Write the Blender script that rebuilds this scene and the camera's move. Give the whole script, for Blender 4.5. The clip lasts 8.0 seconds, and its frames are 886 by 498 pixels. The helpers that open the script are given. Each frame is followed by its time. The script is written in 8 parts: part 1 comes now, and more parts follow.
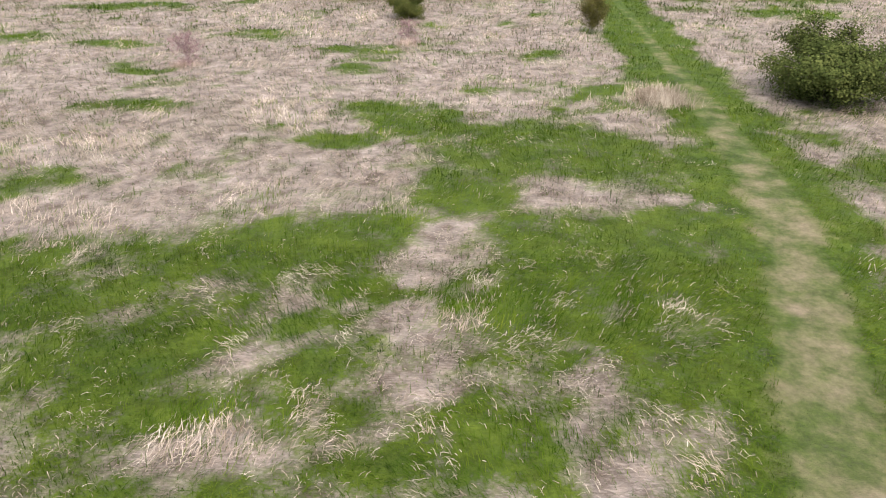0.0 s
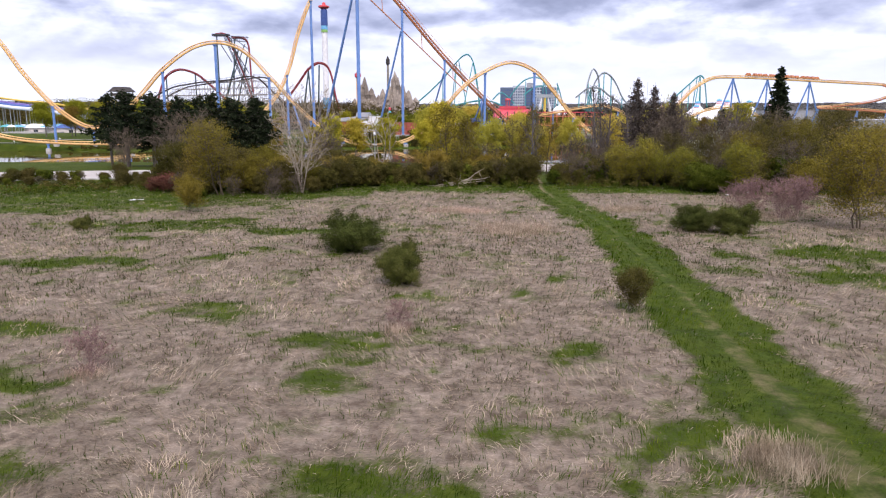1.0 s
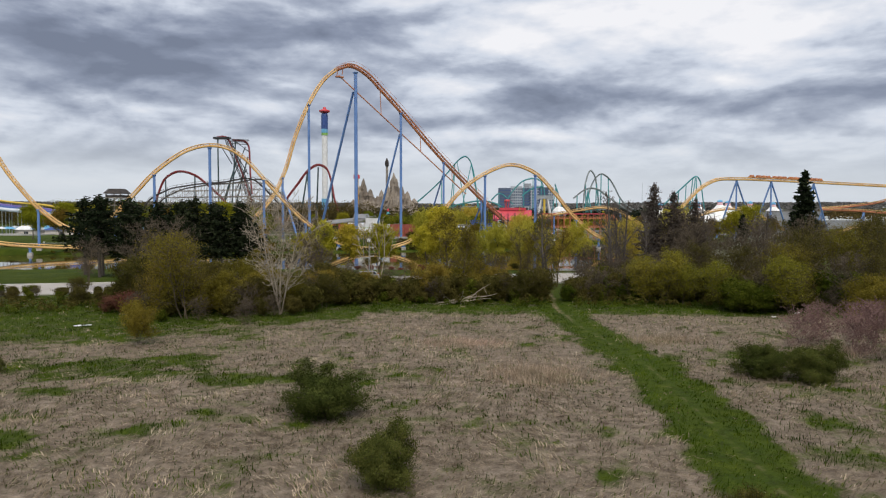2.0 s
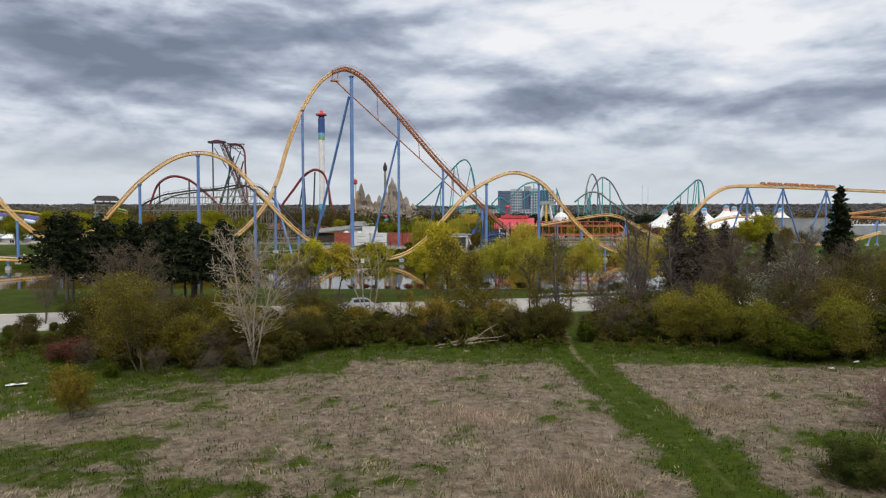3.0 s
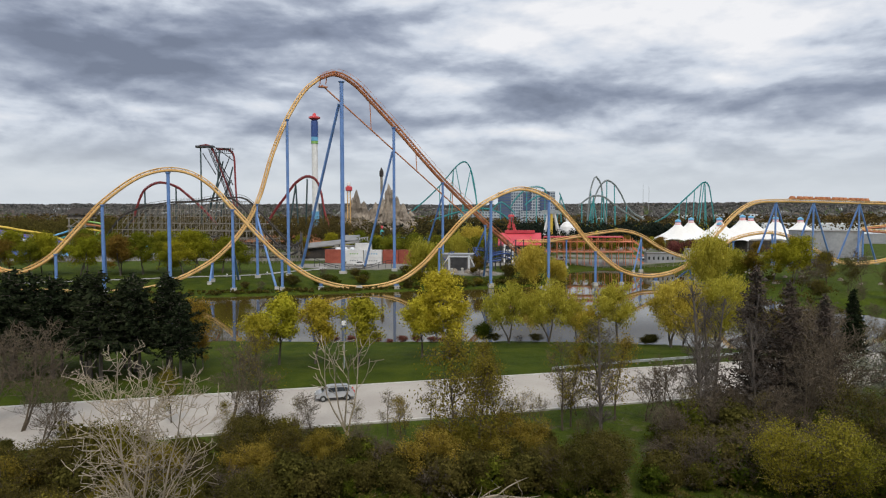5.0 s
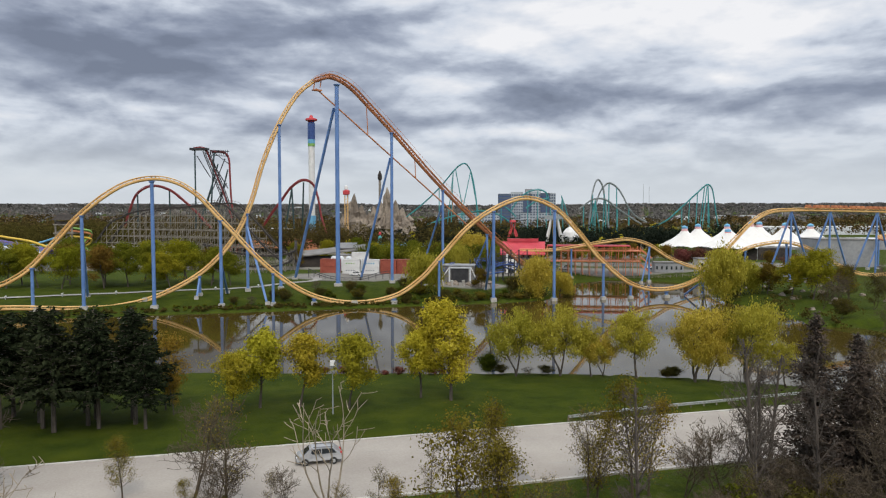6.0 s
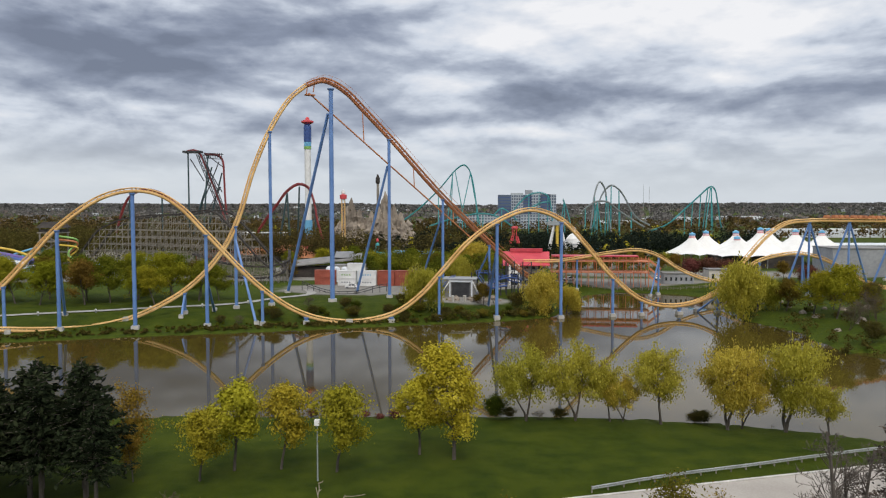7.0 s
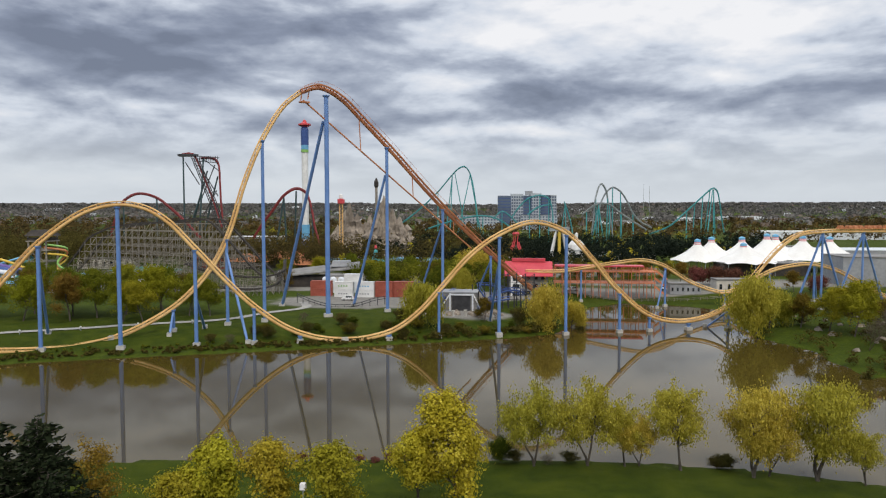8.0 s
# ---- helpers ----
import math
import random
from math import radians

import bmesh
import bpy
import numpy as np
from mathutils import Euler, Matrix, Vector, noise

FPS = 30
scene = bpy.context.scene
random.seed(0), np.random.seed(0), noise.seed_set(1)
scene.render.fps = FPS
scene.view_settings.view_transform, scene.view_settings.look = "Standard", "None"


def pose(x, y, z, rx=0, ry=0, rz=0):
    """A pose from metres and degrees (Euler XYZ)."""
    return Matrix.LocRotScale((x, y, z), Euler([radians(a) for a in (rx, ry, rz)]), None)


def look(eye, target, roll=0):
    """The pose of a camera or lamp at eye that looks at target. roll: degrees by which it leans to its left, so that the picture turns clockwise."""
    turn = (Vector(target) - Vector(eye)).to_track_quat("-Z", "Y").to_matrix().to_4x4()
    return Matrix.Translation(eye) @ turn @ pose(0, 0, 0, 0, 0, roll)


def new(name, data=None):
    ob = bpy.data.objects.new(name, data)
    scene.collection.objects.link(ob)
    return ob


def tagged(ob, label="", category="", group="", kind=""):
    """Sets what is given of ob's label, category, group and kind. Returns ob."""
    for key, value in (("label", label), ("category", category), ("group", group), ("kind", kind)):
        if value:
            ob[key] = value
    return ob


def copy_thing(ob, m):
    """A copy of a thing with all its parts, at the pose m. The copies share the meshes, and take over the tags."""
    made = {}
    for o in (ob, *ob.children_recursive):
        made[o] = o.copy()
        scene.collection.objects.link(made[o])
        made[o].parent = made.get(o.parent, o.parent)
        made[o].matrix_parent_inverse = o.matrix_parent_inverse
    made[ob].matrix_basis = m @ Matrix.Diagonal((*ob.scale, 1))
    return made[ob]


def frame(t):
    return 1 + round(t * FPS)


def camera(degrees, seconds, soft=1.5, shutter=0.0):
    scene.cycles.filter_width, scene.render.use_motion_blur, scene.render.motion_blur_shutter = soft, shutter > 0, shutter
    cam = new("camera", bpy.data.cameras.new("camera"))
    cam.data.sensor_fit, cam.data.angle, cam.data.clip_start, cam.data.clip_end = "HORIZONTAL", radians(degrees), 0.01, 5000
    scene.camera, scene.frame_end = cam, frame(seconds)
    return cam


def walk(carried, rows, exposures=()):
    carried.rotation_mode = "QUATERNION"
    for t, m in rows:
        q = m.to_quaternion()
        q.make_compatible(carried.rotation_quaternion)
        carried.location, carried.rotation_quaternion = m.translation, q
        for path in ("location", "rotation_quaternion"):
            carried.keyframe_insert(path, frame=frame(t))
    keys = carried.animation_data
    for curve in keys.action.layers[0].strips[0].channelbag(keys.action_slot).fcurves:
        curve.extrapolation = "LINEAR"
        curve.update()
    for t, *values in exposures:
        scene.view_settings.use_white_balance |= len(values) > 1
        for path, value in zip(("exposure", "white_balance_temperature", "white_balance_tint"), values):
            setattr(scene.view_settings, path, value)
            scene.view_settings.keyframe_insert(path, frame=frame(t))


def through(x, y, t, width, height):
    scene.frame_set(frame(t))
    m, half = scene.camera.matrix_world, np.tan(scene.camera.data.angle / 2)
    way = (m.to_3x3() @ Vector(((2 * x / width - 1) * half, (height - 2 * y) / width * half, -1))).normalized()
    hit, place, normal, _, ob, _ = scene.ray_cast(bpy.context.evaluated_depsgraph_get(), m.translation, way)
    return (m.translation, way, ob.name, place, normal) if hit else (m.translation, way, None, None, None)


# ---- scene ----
cam = camera(65.9, 8.0, 1.2)
METRES, EYE, TILT, LEAN, TURN = 96.0, 8.7, -0.5, 0.0, 3.9
ROWS = [
    (0.0, 0.0, 0.0, 0.0, -0.07, -27.66, 0.13),
    (0.5, -0.001, 0.0644, 0.0069, -0.14, -18.72, 0.03),
    (1.0, -0.002, 0.126, 0.0136, -0.25, -10.51, -0.13),
    (1.5, -0.0029, 0.1927, 0.0191, -0.3, -2.64, -0.17),
    (3.0, -0.0046, 0.3684, 0.0617, -0.44, -2.23, -0.01),
    (3.5, -0.0048, 0.4311, 0.0829, -0.48, -2.28, -0.01),
    (4.0, -0.0047, 0.4954, 0.1041, -0.5, -2.34, 0.05),
    (4.5, -0.0051, 0.5622, 0.1253, -0.53, -2.42, 0.11),
    (6.0, -0.0076, 0.7439, 0.1804, -0.6, -2.47, 0.02),
    (6.5, -0.0089, 0.8099, 0.2014, -0.65, -2.55, 0.0),
    (7.0, -0.01, 0.8717, 0.2232, -0.68, -2.56, 0.01),
    (7.5, -0.0099, 0.9208, 0.2439, -0.7, -2.61, 0.02),
    (8.0, -0.0105, 0.9586, 0.2648, -0.73, -2.67, 0.04),
]
walk(cam, [(t, pose(0, 0, EYE, TILT, LEAN, TURN) @ pose(METRES * x, METRES * y, METRES * z, 90 + pitch, roll, yaw)) for t, x, y, z, yaw, pitch, roll in ROWS],
     [(0.0, 1.52, 5950, 19), (0.5, 1.52, 5900, 23), (1.0, 0.62, 6100, 24), (1.5, 0.29, 6380, 16), (1.75, -0.03, 6450, 12), (3.0, -0.06, 6500, 10), (8.0, -0.06, 6500, 10)])

# ---- world: a broken overcast, brighter ahead to the right, and a weak wide sun ----
SUN_AZ, SUN_EL = 168.0, 52.0    # degrees to the right of +y, degrees up: high behind the camera
# cloud masses: azimuth, elevation, half width, half height in degrees, and how much lighter or darker
CLOUDS = [(-29, 12.6, 12, 2.7, -0.42), (-12, 14.4, 9.5, 1.9, -0.32), (4.3, 10.6, 7.2, 2.2, -0.34), (1.2, 14.6, 5.2, 1.5, 0.30), (18, 16, 18, 5.0, 0.36), (-3.4, 10.5, 4.3, 0.9, 0.26),
          (-38, 13.2, 3.0, 1.0, 0.18), (-38, 6.4, 3.4, 0.9, 0.26), (-24, 10.2, 9.5, 1.4, -0.16), (-18, 6.3, 5.4, 0.8, 0.2), (14.5, 9.0, 6, 1.1, -0.22), (6.5, 6.1, 7.5, 0.7, 0.16),
          (24, 9.4, 11, 1.1, -0.24), (25, 7.0, 9.5, 0.8, 0.14), (21, 12.2, 8, 0.9, -0.14), (-31, 16.6, 7, 1.2, 0.2), (-12, 8.0, 9, 1.0, -0.12), (-8, 19, 30, 1.8, 0.12), (-20, 24, 22, 4, -0.2), (14, 27, 25, 6, 0.2)]
world = bpy.data.worlds.new("overcast")
scene.world = world
world.use_nodes = True


def make_sky(nt):
    nt.nodes.clear()
    nd, lk = nt.nodes.new, nt.links.new

    def maths(op, a, b=None, clamp=False):
        n = nd("ShaderNodeMath")
        n.operation, n.use_clamp = op, clamp
        for k, v in enumerate((a, b)):
            if v is None:
                continue
            if isinstance(v, (int, float)):
                n.inputs[k].default_value = v
            else:
                lk(v, n.inputs[k])
        return n.outputs[0]

    def ramp(fac, stops):
        n = nd("ShaderNodeValToRGB")
        el = n.color_ramp.elements
        while len(el) < len(stops):
            el.new(0.5)
        for e, (p, c) in zip(el, stops):
            e.position, e.color = p, (*c, 1)
        lk(fac, n.inputs[0])
        return n.outputs[0]

    def mix(fac, a, b, kind="MIX"):
        n = nd("ShaderNodeMix")
        n.data_type, n.blend_type = "RGBA", kind
        if isinstance(fac, (int, float)):
            n.inputs[0].default_value = fac
        else:
            lk(fac, n.inputs[0])
        for s, v in ((6, a), (7, b)):
            if isinstance(v, tuple):
                n.inputs[s].default_value = (*v, 1)
            else:
                lk(v, n.inputs[s])
        return n.outputs[2]

    coord = nd("ShaderNodeTexCoord").outputs["Generated"]
    sep = nd("ShaderNodeSeparateXYZ")
    lk(coord, sep.inputs[0])
    x, y, z = sep.outputs
    zc = maths("MAXIMUM", z, 0.0)

    def cloud(wide, tall, detail, rough, off, slide=0.0):
        mp = nd("ShaderNodeMapping")
        mp.inputs["Location"].default_value = (off, off * 0.7, off * 0.3 + slide)
        mp.inputs["Scale"].default_value = (wide, wide, tall)
        lk(coord, mp.inputs[0])
        n = nd("ShaderNodeTexNoise")
        n.inputs["Scale"].default_value = 1.0
        n.inputs["Detail"].default_value = detail
        n.inputs["Roughness"].default_value = rough
        n.inputs["Distortion"].default_value = 0.15
        lk(mp.outputs[0], n.inputs["Vector"])
        return n

    mid = cloud(5.6, 16.0, 7, 0.52, 1.7).outputs[0]
    lit = maths("SUBTRACT", mid, cloud(5.6, 16.0, 7, 0.52, 1.7, 0.22).outputs[0])
    # cloud masses by azimuth and elevation, with ragged rims
    ragged = cloud(4.5, 11.0, 6, 0.55, 6.3)
    rag = nd("ShaderNodeSeparateColor")
    lk(ragged.outputs["Color"], rag.inputs[0])
    az = maths("ADD", maths("ARCTAN2", x, y), maths("MULTIPLY", maths("SUBTRACT", rag.outputs[0], 0.5), 0.30))
    el = maths("ADD", maths("ARCSINE", z), maths("MULTIPLY", maths("SUBTRACT", rag.outputs[1], 0.5), 0.11))
    tone = maths("ADD", maths("ADD", 0.53, maths("MULTIPLY", maths("SUBTRACT", mid, 0.5), 0.66)), maths("MULTIPLY", lit, 1.1))
    for a_, e_, wa, we, amount in CLOUDS:
        across = maths("MULTIPLY", maths("SUBTRACT", az, radians(a_)), 1 / radians(wa))
        upward = maths("MULTIPLY", maths("SUBTRACT", el, radians(e_)), 1 / radians(we))
        far_off = maths("ADD", maths("MULTIPLY", across, across), maths("MULTIPLY", upward, upward))
        tone = maths("ADD", tone, maths("MULTIPLY", maths("EXPONENT", maths("MULTIPLY", far_off, -1.0)), amount))
    sky = ramp(tone, [(0.08, (0.195, 0.225, 0.305)), (0.28, (0.28, 0.32, 0.42)), (0.46, (0.45, 0.50, 0.605)),
                      (0.63, (0.70, 0.755, 0.85)), (0.92, (1.0, 1.0, 1.02))])
    low = ramp(zc, [(0.0, (1, 1, 1)), (0.05, (0.75, 0.75, 0.75)), (0.12, (0, 0, 0))])
    sky = mix(low, sky, (0.72, 0.775, 0.83))
    high = maths("ADD", 1.0, maths("MULTIPLY", maths("MAXIMUM", maths("SUBTRACT", z, 0.3), 0.0), 1.4))
    tint = nd("ShaderNodeCombineColor")
    for c, share in enumerate((1.0, 0.93, 0.76)):
        lk(maths("ADD", 1.0, maths("MULTIPLY", maths("SUBTRACT", high, 1.0), share)), tint.inputs[c])
    sky = mix(1.0, sky, tint.outputs[0], "MULTIPLY")
    air = nd("ShaderNodeTexSky")
    air.sky_type, air.sun_disc = "NISHITA", False
    air.sun_elevation, air.sun_rotation = radians(SUN_EL), radians(SUN_AZ)
    air.air_density, air.dust_density = 1.2, 2.0
    thin = mix(1.0, air.outputs[0], (0.07, 0.07, 0.07), "MULTIPLY")
    sky = mix(0.10, sky, thin)
    under = maths("LESS_THAN", z, -0.02)
    sky = mix(under, sky, (0.12, 0.12, 0.10))
    bg = nd("ShaderNodeBackground")
    bg.inputs[1].default_value = 1.0
    lk(sky, bg.inputs[0])
    lk(bg.outputs[0], nd("ShaderNodeOutputWorld").inputs[0])


make_sky(world.node_tree)
sun = new("sun", bpy.data.lights.new("sun", "SUN"))
sun.data.energy, sun.data.angle, sun.data.color = 2.0, radians(22), (1.0, 0.92, 0.80)
sun.matrix_world = look((math.sin(radians(SUN_AZ)) * math.cos(radians(SUN_EL)), math.cos(radians(SUN_AZ)) * math.cos(radians(SUN_EL)), math.sin(radians(SUN_EL))), (0, 0, 0))


# ---- materials ----
def material(name, c1, c2, scale=0.5, rough=0.8, bump=0.15, metal=0.0, fine=8.0, vary=0.12, obj=0.0, island=0.0, stretch=(1, 1, 1)):
    """Two colours mixed by a broad noise, a fine grain over both, and relief from the grain."""
    m = bpy.data.materials.new(name)
    m.use_nodes = True
    nt = m.node_tree
    bs = nt.nodes["Principled BSDF"]
    nd, lk = nt.nodes.new, nt.links.new
    tc, mp = nd("ShaderNodeTexCoord"), nd("ShaderNodeMapping")
    mp.inputs["Scale"].default_value = stretch
    lk(tc.outputs["Object"], mp.inputs[0])
    n1, n2 = nd("ShaderNodeTexNoise"), nd("ShaderNodeTexNoise")
    n1.inputs["Scale"].default_value, n1.inputs["Detail"].default_value = scale, 4
    n2.inputs["Scale"].default_value, n2.inputs["Detail"].default_value = scale * fine, 5
    lk(mp.outputs[0], n1.inputs["Vector"]), lk(mp.outputs[0], n2.inputs["Vector"])
    rp = nd("ShaderNodeValToRGB")
    rp.color_ramp.elements[0].position, rp.color_ramp.elements[1].position = 0.36, 0.64
    rp.color_ramp.elements[0].color, rp.color_ramp.elements[1].color = (*c1, 1), (*c2, 1)
    lk(n1.outputs[0], rp.inputs[0])
    hs = nd("ShaderNodeHueSaturation")
    lk(rp.outputs[0], hs.inputs["Color"])
    mr = nd("ShaderNodeMapRange")
    mr.inputs["To Min"].default_value, mr.inputs["To Max"].default_value = 1 - 2 * vary, 1 + 2 * vary
    lk(n2.outputs[0], mr.inputs[0])
    value = mr.outputs[0]
    for amount, node, out in ((obj, "ShaderNodeObjectInfo", "Random"), (island, "ShaderNodeNewGeometry", "Random Per Island")):
        if amount:
            src, rr, mu = nd(node), nd("ShaderNodeMapRange"), nd("ShaderNodeMath")
            rr.inputs["To Min"].default_value, rr.inputs["To Max"].default_value = 1 - amount, 1 + amount
            mu.operation = "MULTIPLY"
            lk(src.outputs[out], rr.inputs[0]), lk(value, mu.inputs[0]), lk(rr.outputs[0], mu.inputs[1])
            value = mu.outputs[0]
    lk(value, hs.inputs["Value"])
    lk(hs.outputs[0], bs.inputs["Base Color"])
    bs.inputs["Roughness"].default_value, bs.inputs["Metallic"].default_value = rough, metal
    if bump:
        b = nd("ShaderNodeBump")
        b.inputs["Strength"].default_value, b.inputs["Distance"].default_value = bump, 0.3 / (scale * fine)
        lk(n2.outputs[0], b.inputs["Height"]), lk(b.outputs[0], bs.inputs["Normal"])
    return m


def leaf_material(name, dark, mid, light, through=0.4, obj=0.18, drift=0.0, clump=1.1, each=0.45):
    """Leaves that differ one by one and from plant to plant, and let some light through."""
    m = bpy.data.materials.new(name)
    m.use_nodes = True
    nt = m.node_tree
    nt.nodes.clear()
    nd, lk = nt.nodes.new, nt.links.new
    rp = nd("ShaderNodeValToRGB")
    el = rp.color_ramp.elements
    el.new(0.5)
    for e, p, c in zip(el, (0.05, 0.5, 0.95), (dark, mid, light)):
        e.position, e.color = p, (*c, 1)
    # sprays of lighter and darker leaves, and each leaf a little different
    cn, cr, one = nd("ShaderNodeTexNoise"), nd("ShaderNodeMapRange"), nd("ShaderNodeMix")
    cn.inputs["Scale"].default_value, cn.inputs["Detail"].default_value = clump, 3
    cr.inputs["From Min"].default_value, cr.inputs["From Max"].default_value = 0.32, 0.68
    one.inputs[0].default_value = each
    lk(nd("ShaderNodeTexCoord").outputs["Object"], cn.inputs["Vector"]), lk(cn.outputs[0], cr.inputs[0])
    lk(cr.outputs[0], one.inputs[2]), lk(nd("ShaderNodeNewGeometry").outputs["Random Per Island"], one.inputs[3])
    lk(one.outputs[0], rp.inputs[0])
    hs, oi, rr = nd("ShaderNodeHueSaturation"), nd("ShaderNodeObjectInfo"), nd("ShaderNodeMapRange")
    rr.inputs["To Min"].default_value, rr.inputs["To Max"].default_value = 1 - obj, 1 + obj
    lk(oi.outputs["Random"], rr.inputs[0]), lk(rr.outputs[0], hs.inputs["Value"])
    tone = rp.outputs[0]
    if drift:
        # broad swathes, darker and lusher or paler and drier
        nz, sw, mu = nd("ShaderNodeTexNoise"), nd("ShaderNodeValToRGB"), nd("ShaderNodeMix")
        nz.inputs["Scale"].default_value, nz.inputs["Detail"].default_value = 0.38, 6
        lk(nd("ShaderNodeTexCoord").outputs["Object"], nz.inputs["Vector"])
        for e, p, c in zip(sw.color_ramp.elements, (0.36, 0.64), ((1 - drift, 1 - 0.8 * drift, 1 - drift), (1 + drift, 1 + 0.75 * drift, 1 + 0.6 * drift))):
            e.position, e.color = p, (*c, 1)
        mu.data_type, mu.blend_type = "RGBA", "MULTIPLY"
        mu.inputs[0].default_value = 1.0
        lk(nz.outputs[0], sw.inputs[0]), lk(tone, mu.inputs[6]), lk(sw.outputs[0], mu.inputs[7])
        tone = mu.outputs[2]
    lk(tone, hs.inputs["Color"])
    hr = nd("ShaderNodeMapRange")
    hr.inputs["To Min"].default_value, hr.inputs["To Max"].default_value = 0.515, 0.485
    lk(oi.outputs["Random"], hr.inputs[0]), lk(hr.outputs[0], hs.inputs["Hue"])
    d, tr, mx = nd("ShaderNodeBsdfDiffuse"), nd("ShaderNodeBsdfTranslucent"), nd("ShaderNodeMixShader")
    mx.inputs[0].default_value = through
    lk(hs.outputs[0], d.inputs[0]), lk(hs.outputs[0], tr.inputs[0])
    lk(d.outputs[0], mx.inputs[1]), lk(tr.outputs[0], mx.inputs[2])
    lk(mx.outputs[0], nd("ShaderNodeOutputMaterial").inputs[0])
    return m


BLUE = material("blue_paint", (0.115, 0.225, 0.50), (0.15, 0.275, 0.57), 0.3, 0.45, 0.03, vary=0.08)
GOLD = material("golden_track_paint", (0.70, 0.41, 0.14), (0.83, 0.54, 0.22), 0.25, 0.5, 0.03, vary=0.1)
RUST = material("rusty_orange_paint", (0.42, 0.15, 0.06), (0.55, 0.22, 0.09), 0.25, 0.55, 0.03, vary=0.12)
CONCRETE = material("concrete", (0.42, 0.40, 0.37), (0.55, 0.53, 0.49), 0.6, 0.9, 0.2)
ASPHALT = material("pale_worn_asphalt", (0.33, 0.30, 0.268), (0.40, 0.368, 0.33), 0.12, 0.9, 0.1, fine=40, vary=0.09)
PATCH = material("dark_asphalt_patch", (0.19, 0.18, 0.175), (0.24, 0.23, 0.22), 0.4, 0.9, 0.1, fine=20)
GRAVEL = material("grey_gravel", (0.28, 0.26, 0.24), (0.40, 0.38, 0.35), 0.25, 0.95, 0.3, fine=14, vary=0.18)
PAVING = material("pale_footpath", (0.30, 0.29, 0.27), (0.38, 0.37, 0.345), 0.2, 0.9, 0.1)
WHITE = material("white_paint", (0.72, 0.72, 0.71), (0.82, 0.82, 0.81), 0.4, 0.6, 0.04, vary=0.05)
TENT = material("white_tent_fabric", (0.74, 0.73, 0.70), (0.82, 0.82, 0.80), 0.12, 0.75, 0.05, vary=0.04)
RED = material("red_paint", (0.55, 0.05, 0.06), (0.66, 0.08, 0.09), 0.4, 0.5, 0.04)
ROOFRED = material("red_metal_roof", (0.50, 0.045, 0.07), (0.58, 0.07, 0.09), 0.3, 0.45, 0.04)
BRICKRED = material("red_brown_container_paint", (0.33, 0.08, 0.05), (0.42, 0.11, 0.07), 0.4, 0.6, 0.08)
ORANGE = material("orange_steel_paint", (0.58, 0.19, 0.09), (0.68, 0.25, 0.12), 0.4, 0.55, 0.05)
BLACK = material("black_steel", (0.025, 0.026, 0.03), (0.05, 0.05, 0.055), 0.5, 0.5, 0.04)
DARKTEAL = material("dark_teal_steel", (0.025, 0.055, 0.06), (0.04, 0.075, 0.08), 0.5, 0.5, 0.04)
CRIMSON = material("crimson_track_paint", (0.22, 0.03, 0.032), (0.30, 0.045, 0.045), 0.4, 0.5, 0.04)
TEAL = material("teal_steel_paint", (0.045, 0.29, 0.31), (0.08, 0.37, 0.39), 0.2, 0.5, 0.03)
GREYSTEEL = material("grey_steel", (0.30, 0.33, 0.34), (0.40, 0.43, 0.44), 0.3, 0.45, 0.03, metal=0.2)
TIMBER = material("weathered_grey_timber", (0.16, 0.142, 0.118), (0.31, 0.28, 0.235), 0.5, 0.9, 0.15, vary=0.2, island=0.25)
DARKTIMBER = material("dark_stained_timber", (0.03, 0.026, 0.024), (0.06, 0.05, 0.044), 0.5, 0.9, 0.1)
ROCK = material("tan_artificial_rock", (0.18, 0.15, 0.12), (0.34, 0.29, 0.235), 0.09, 0.95, 0.6, fine=7, vary=0.25)
GREYWALL = material("grey_metal_cladding", (0.26, 0.27, 0.29), (0.33, 0.34, 0.36), 0.1, 0.6, 0.05)
GREYROOF = material("grey_roof", (0.17, 0.165, 0.16), (0.25, 0.245, 0.235), 0.2, 0.8, 0.1)
TANWALL = material("pale_stucco", (0.50, 0.46, 0.41), (0.60, 0.56, 0.50), 0.3, 0.85, 0.08)
YELLOW = material("yellow_paint", (0.62, 0.42, 0.05), (0.72, 0.50, 0.07), 0.4, 0.5, 0.03)
NAVY = material("dark_blue_paint", (0.03, 0.07, 0.24), (0.05, 0.10, 0.30), 0.4, 0.45, 0.03)
CYAN = material("light_blue_paint", (0.12, 0.36, 0.60), (0.18, 0.46, 0.68), 0.4, 0.45, 0.03)
LIME = material("lime_green_paint", (0.20, 0.42, 0.10), (0.28, 0.50, 0.14), 0.4, 0.45, 0.03)
PINK = material("faded_pink_stripe", (0.62, 0.22, 0.24), (0.70, 0.30, 0.30), 0.4, 0.7, 0.03)
FARBLUE = material("blue_glass_cladding", (0.075, 0.10, 0.15), (0.11, 0.145, 0.21), 0.05, 0.3, 0.02)
TOWERPANEL = material("blue_grey_panel_cladding", (0.38, 0.42, 0.47), (0.46, 0.50, 0.55), 0.05, 0.6, 0.02)
PALEWALL = material("pale_panel_cladding", (0.62, 0.65, 0.69), (0.70, 0.73, 0.77), 0.05, 0.6, 0.02)
FARBRICK = material("far_brown_brick", (0.17, 0.13, 0.115), (0.22, 0.17, 0.15), 0.05, 0.9, 0.0)
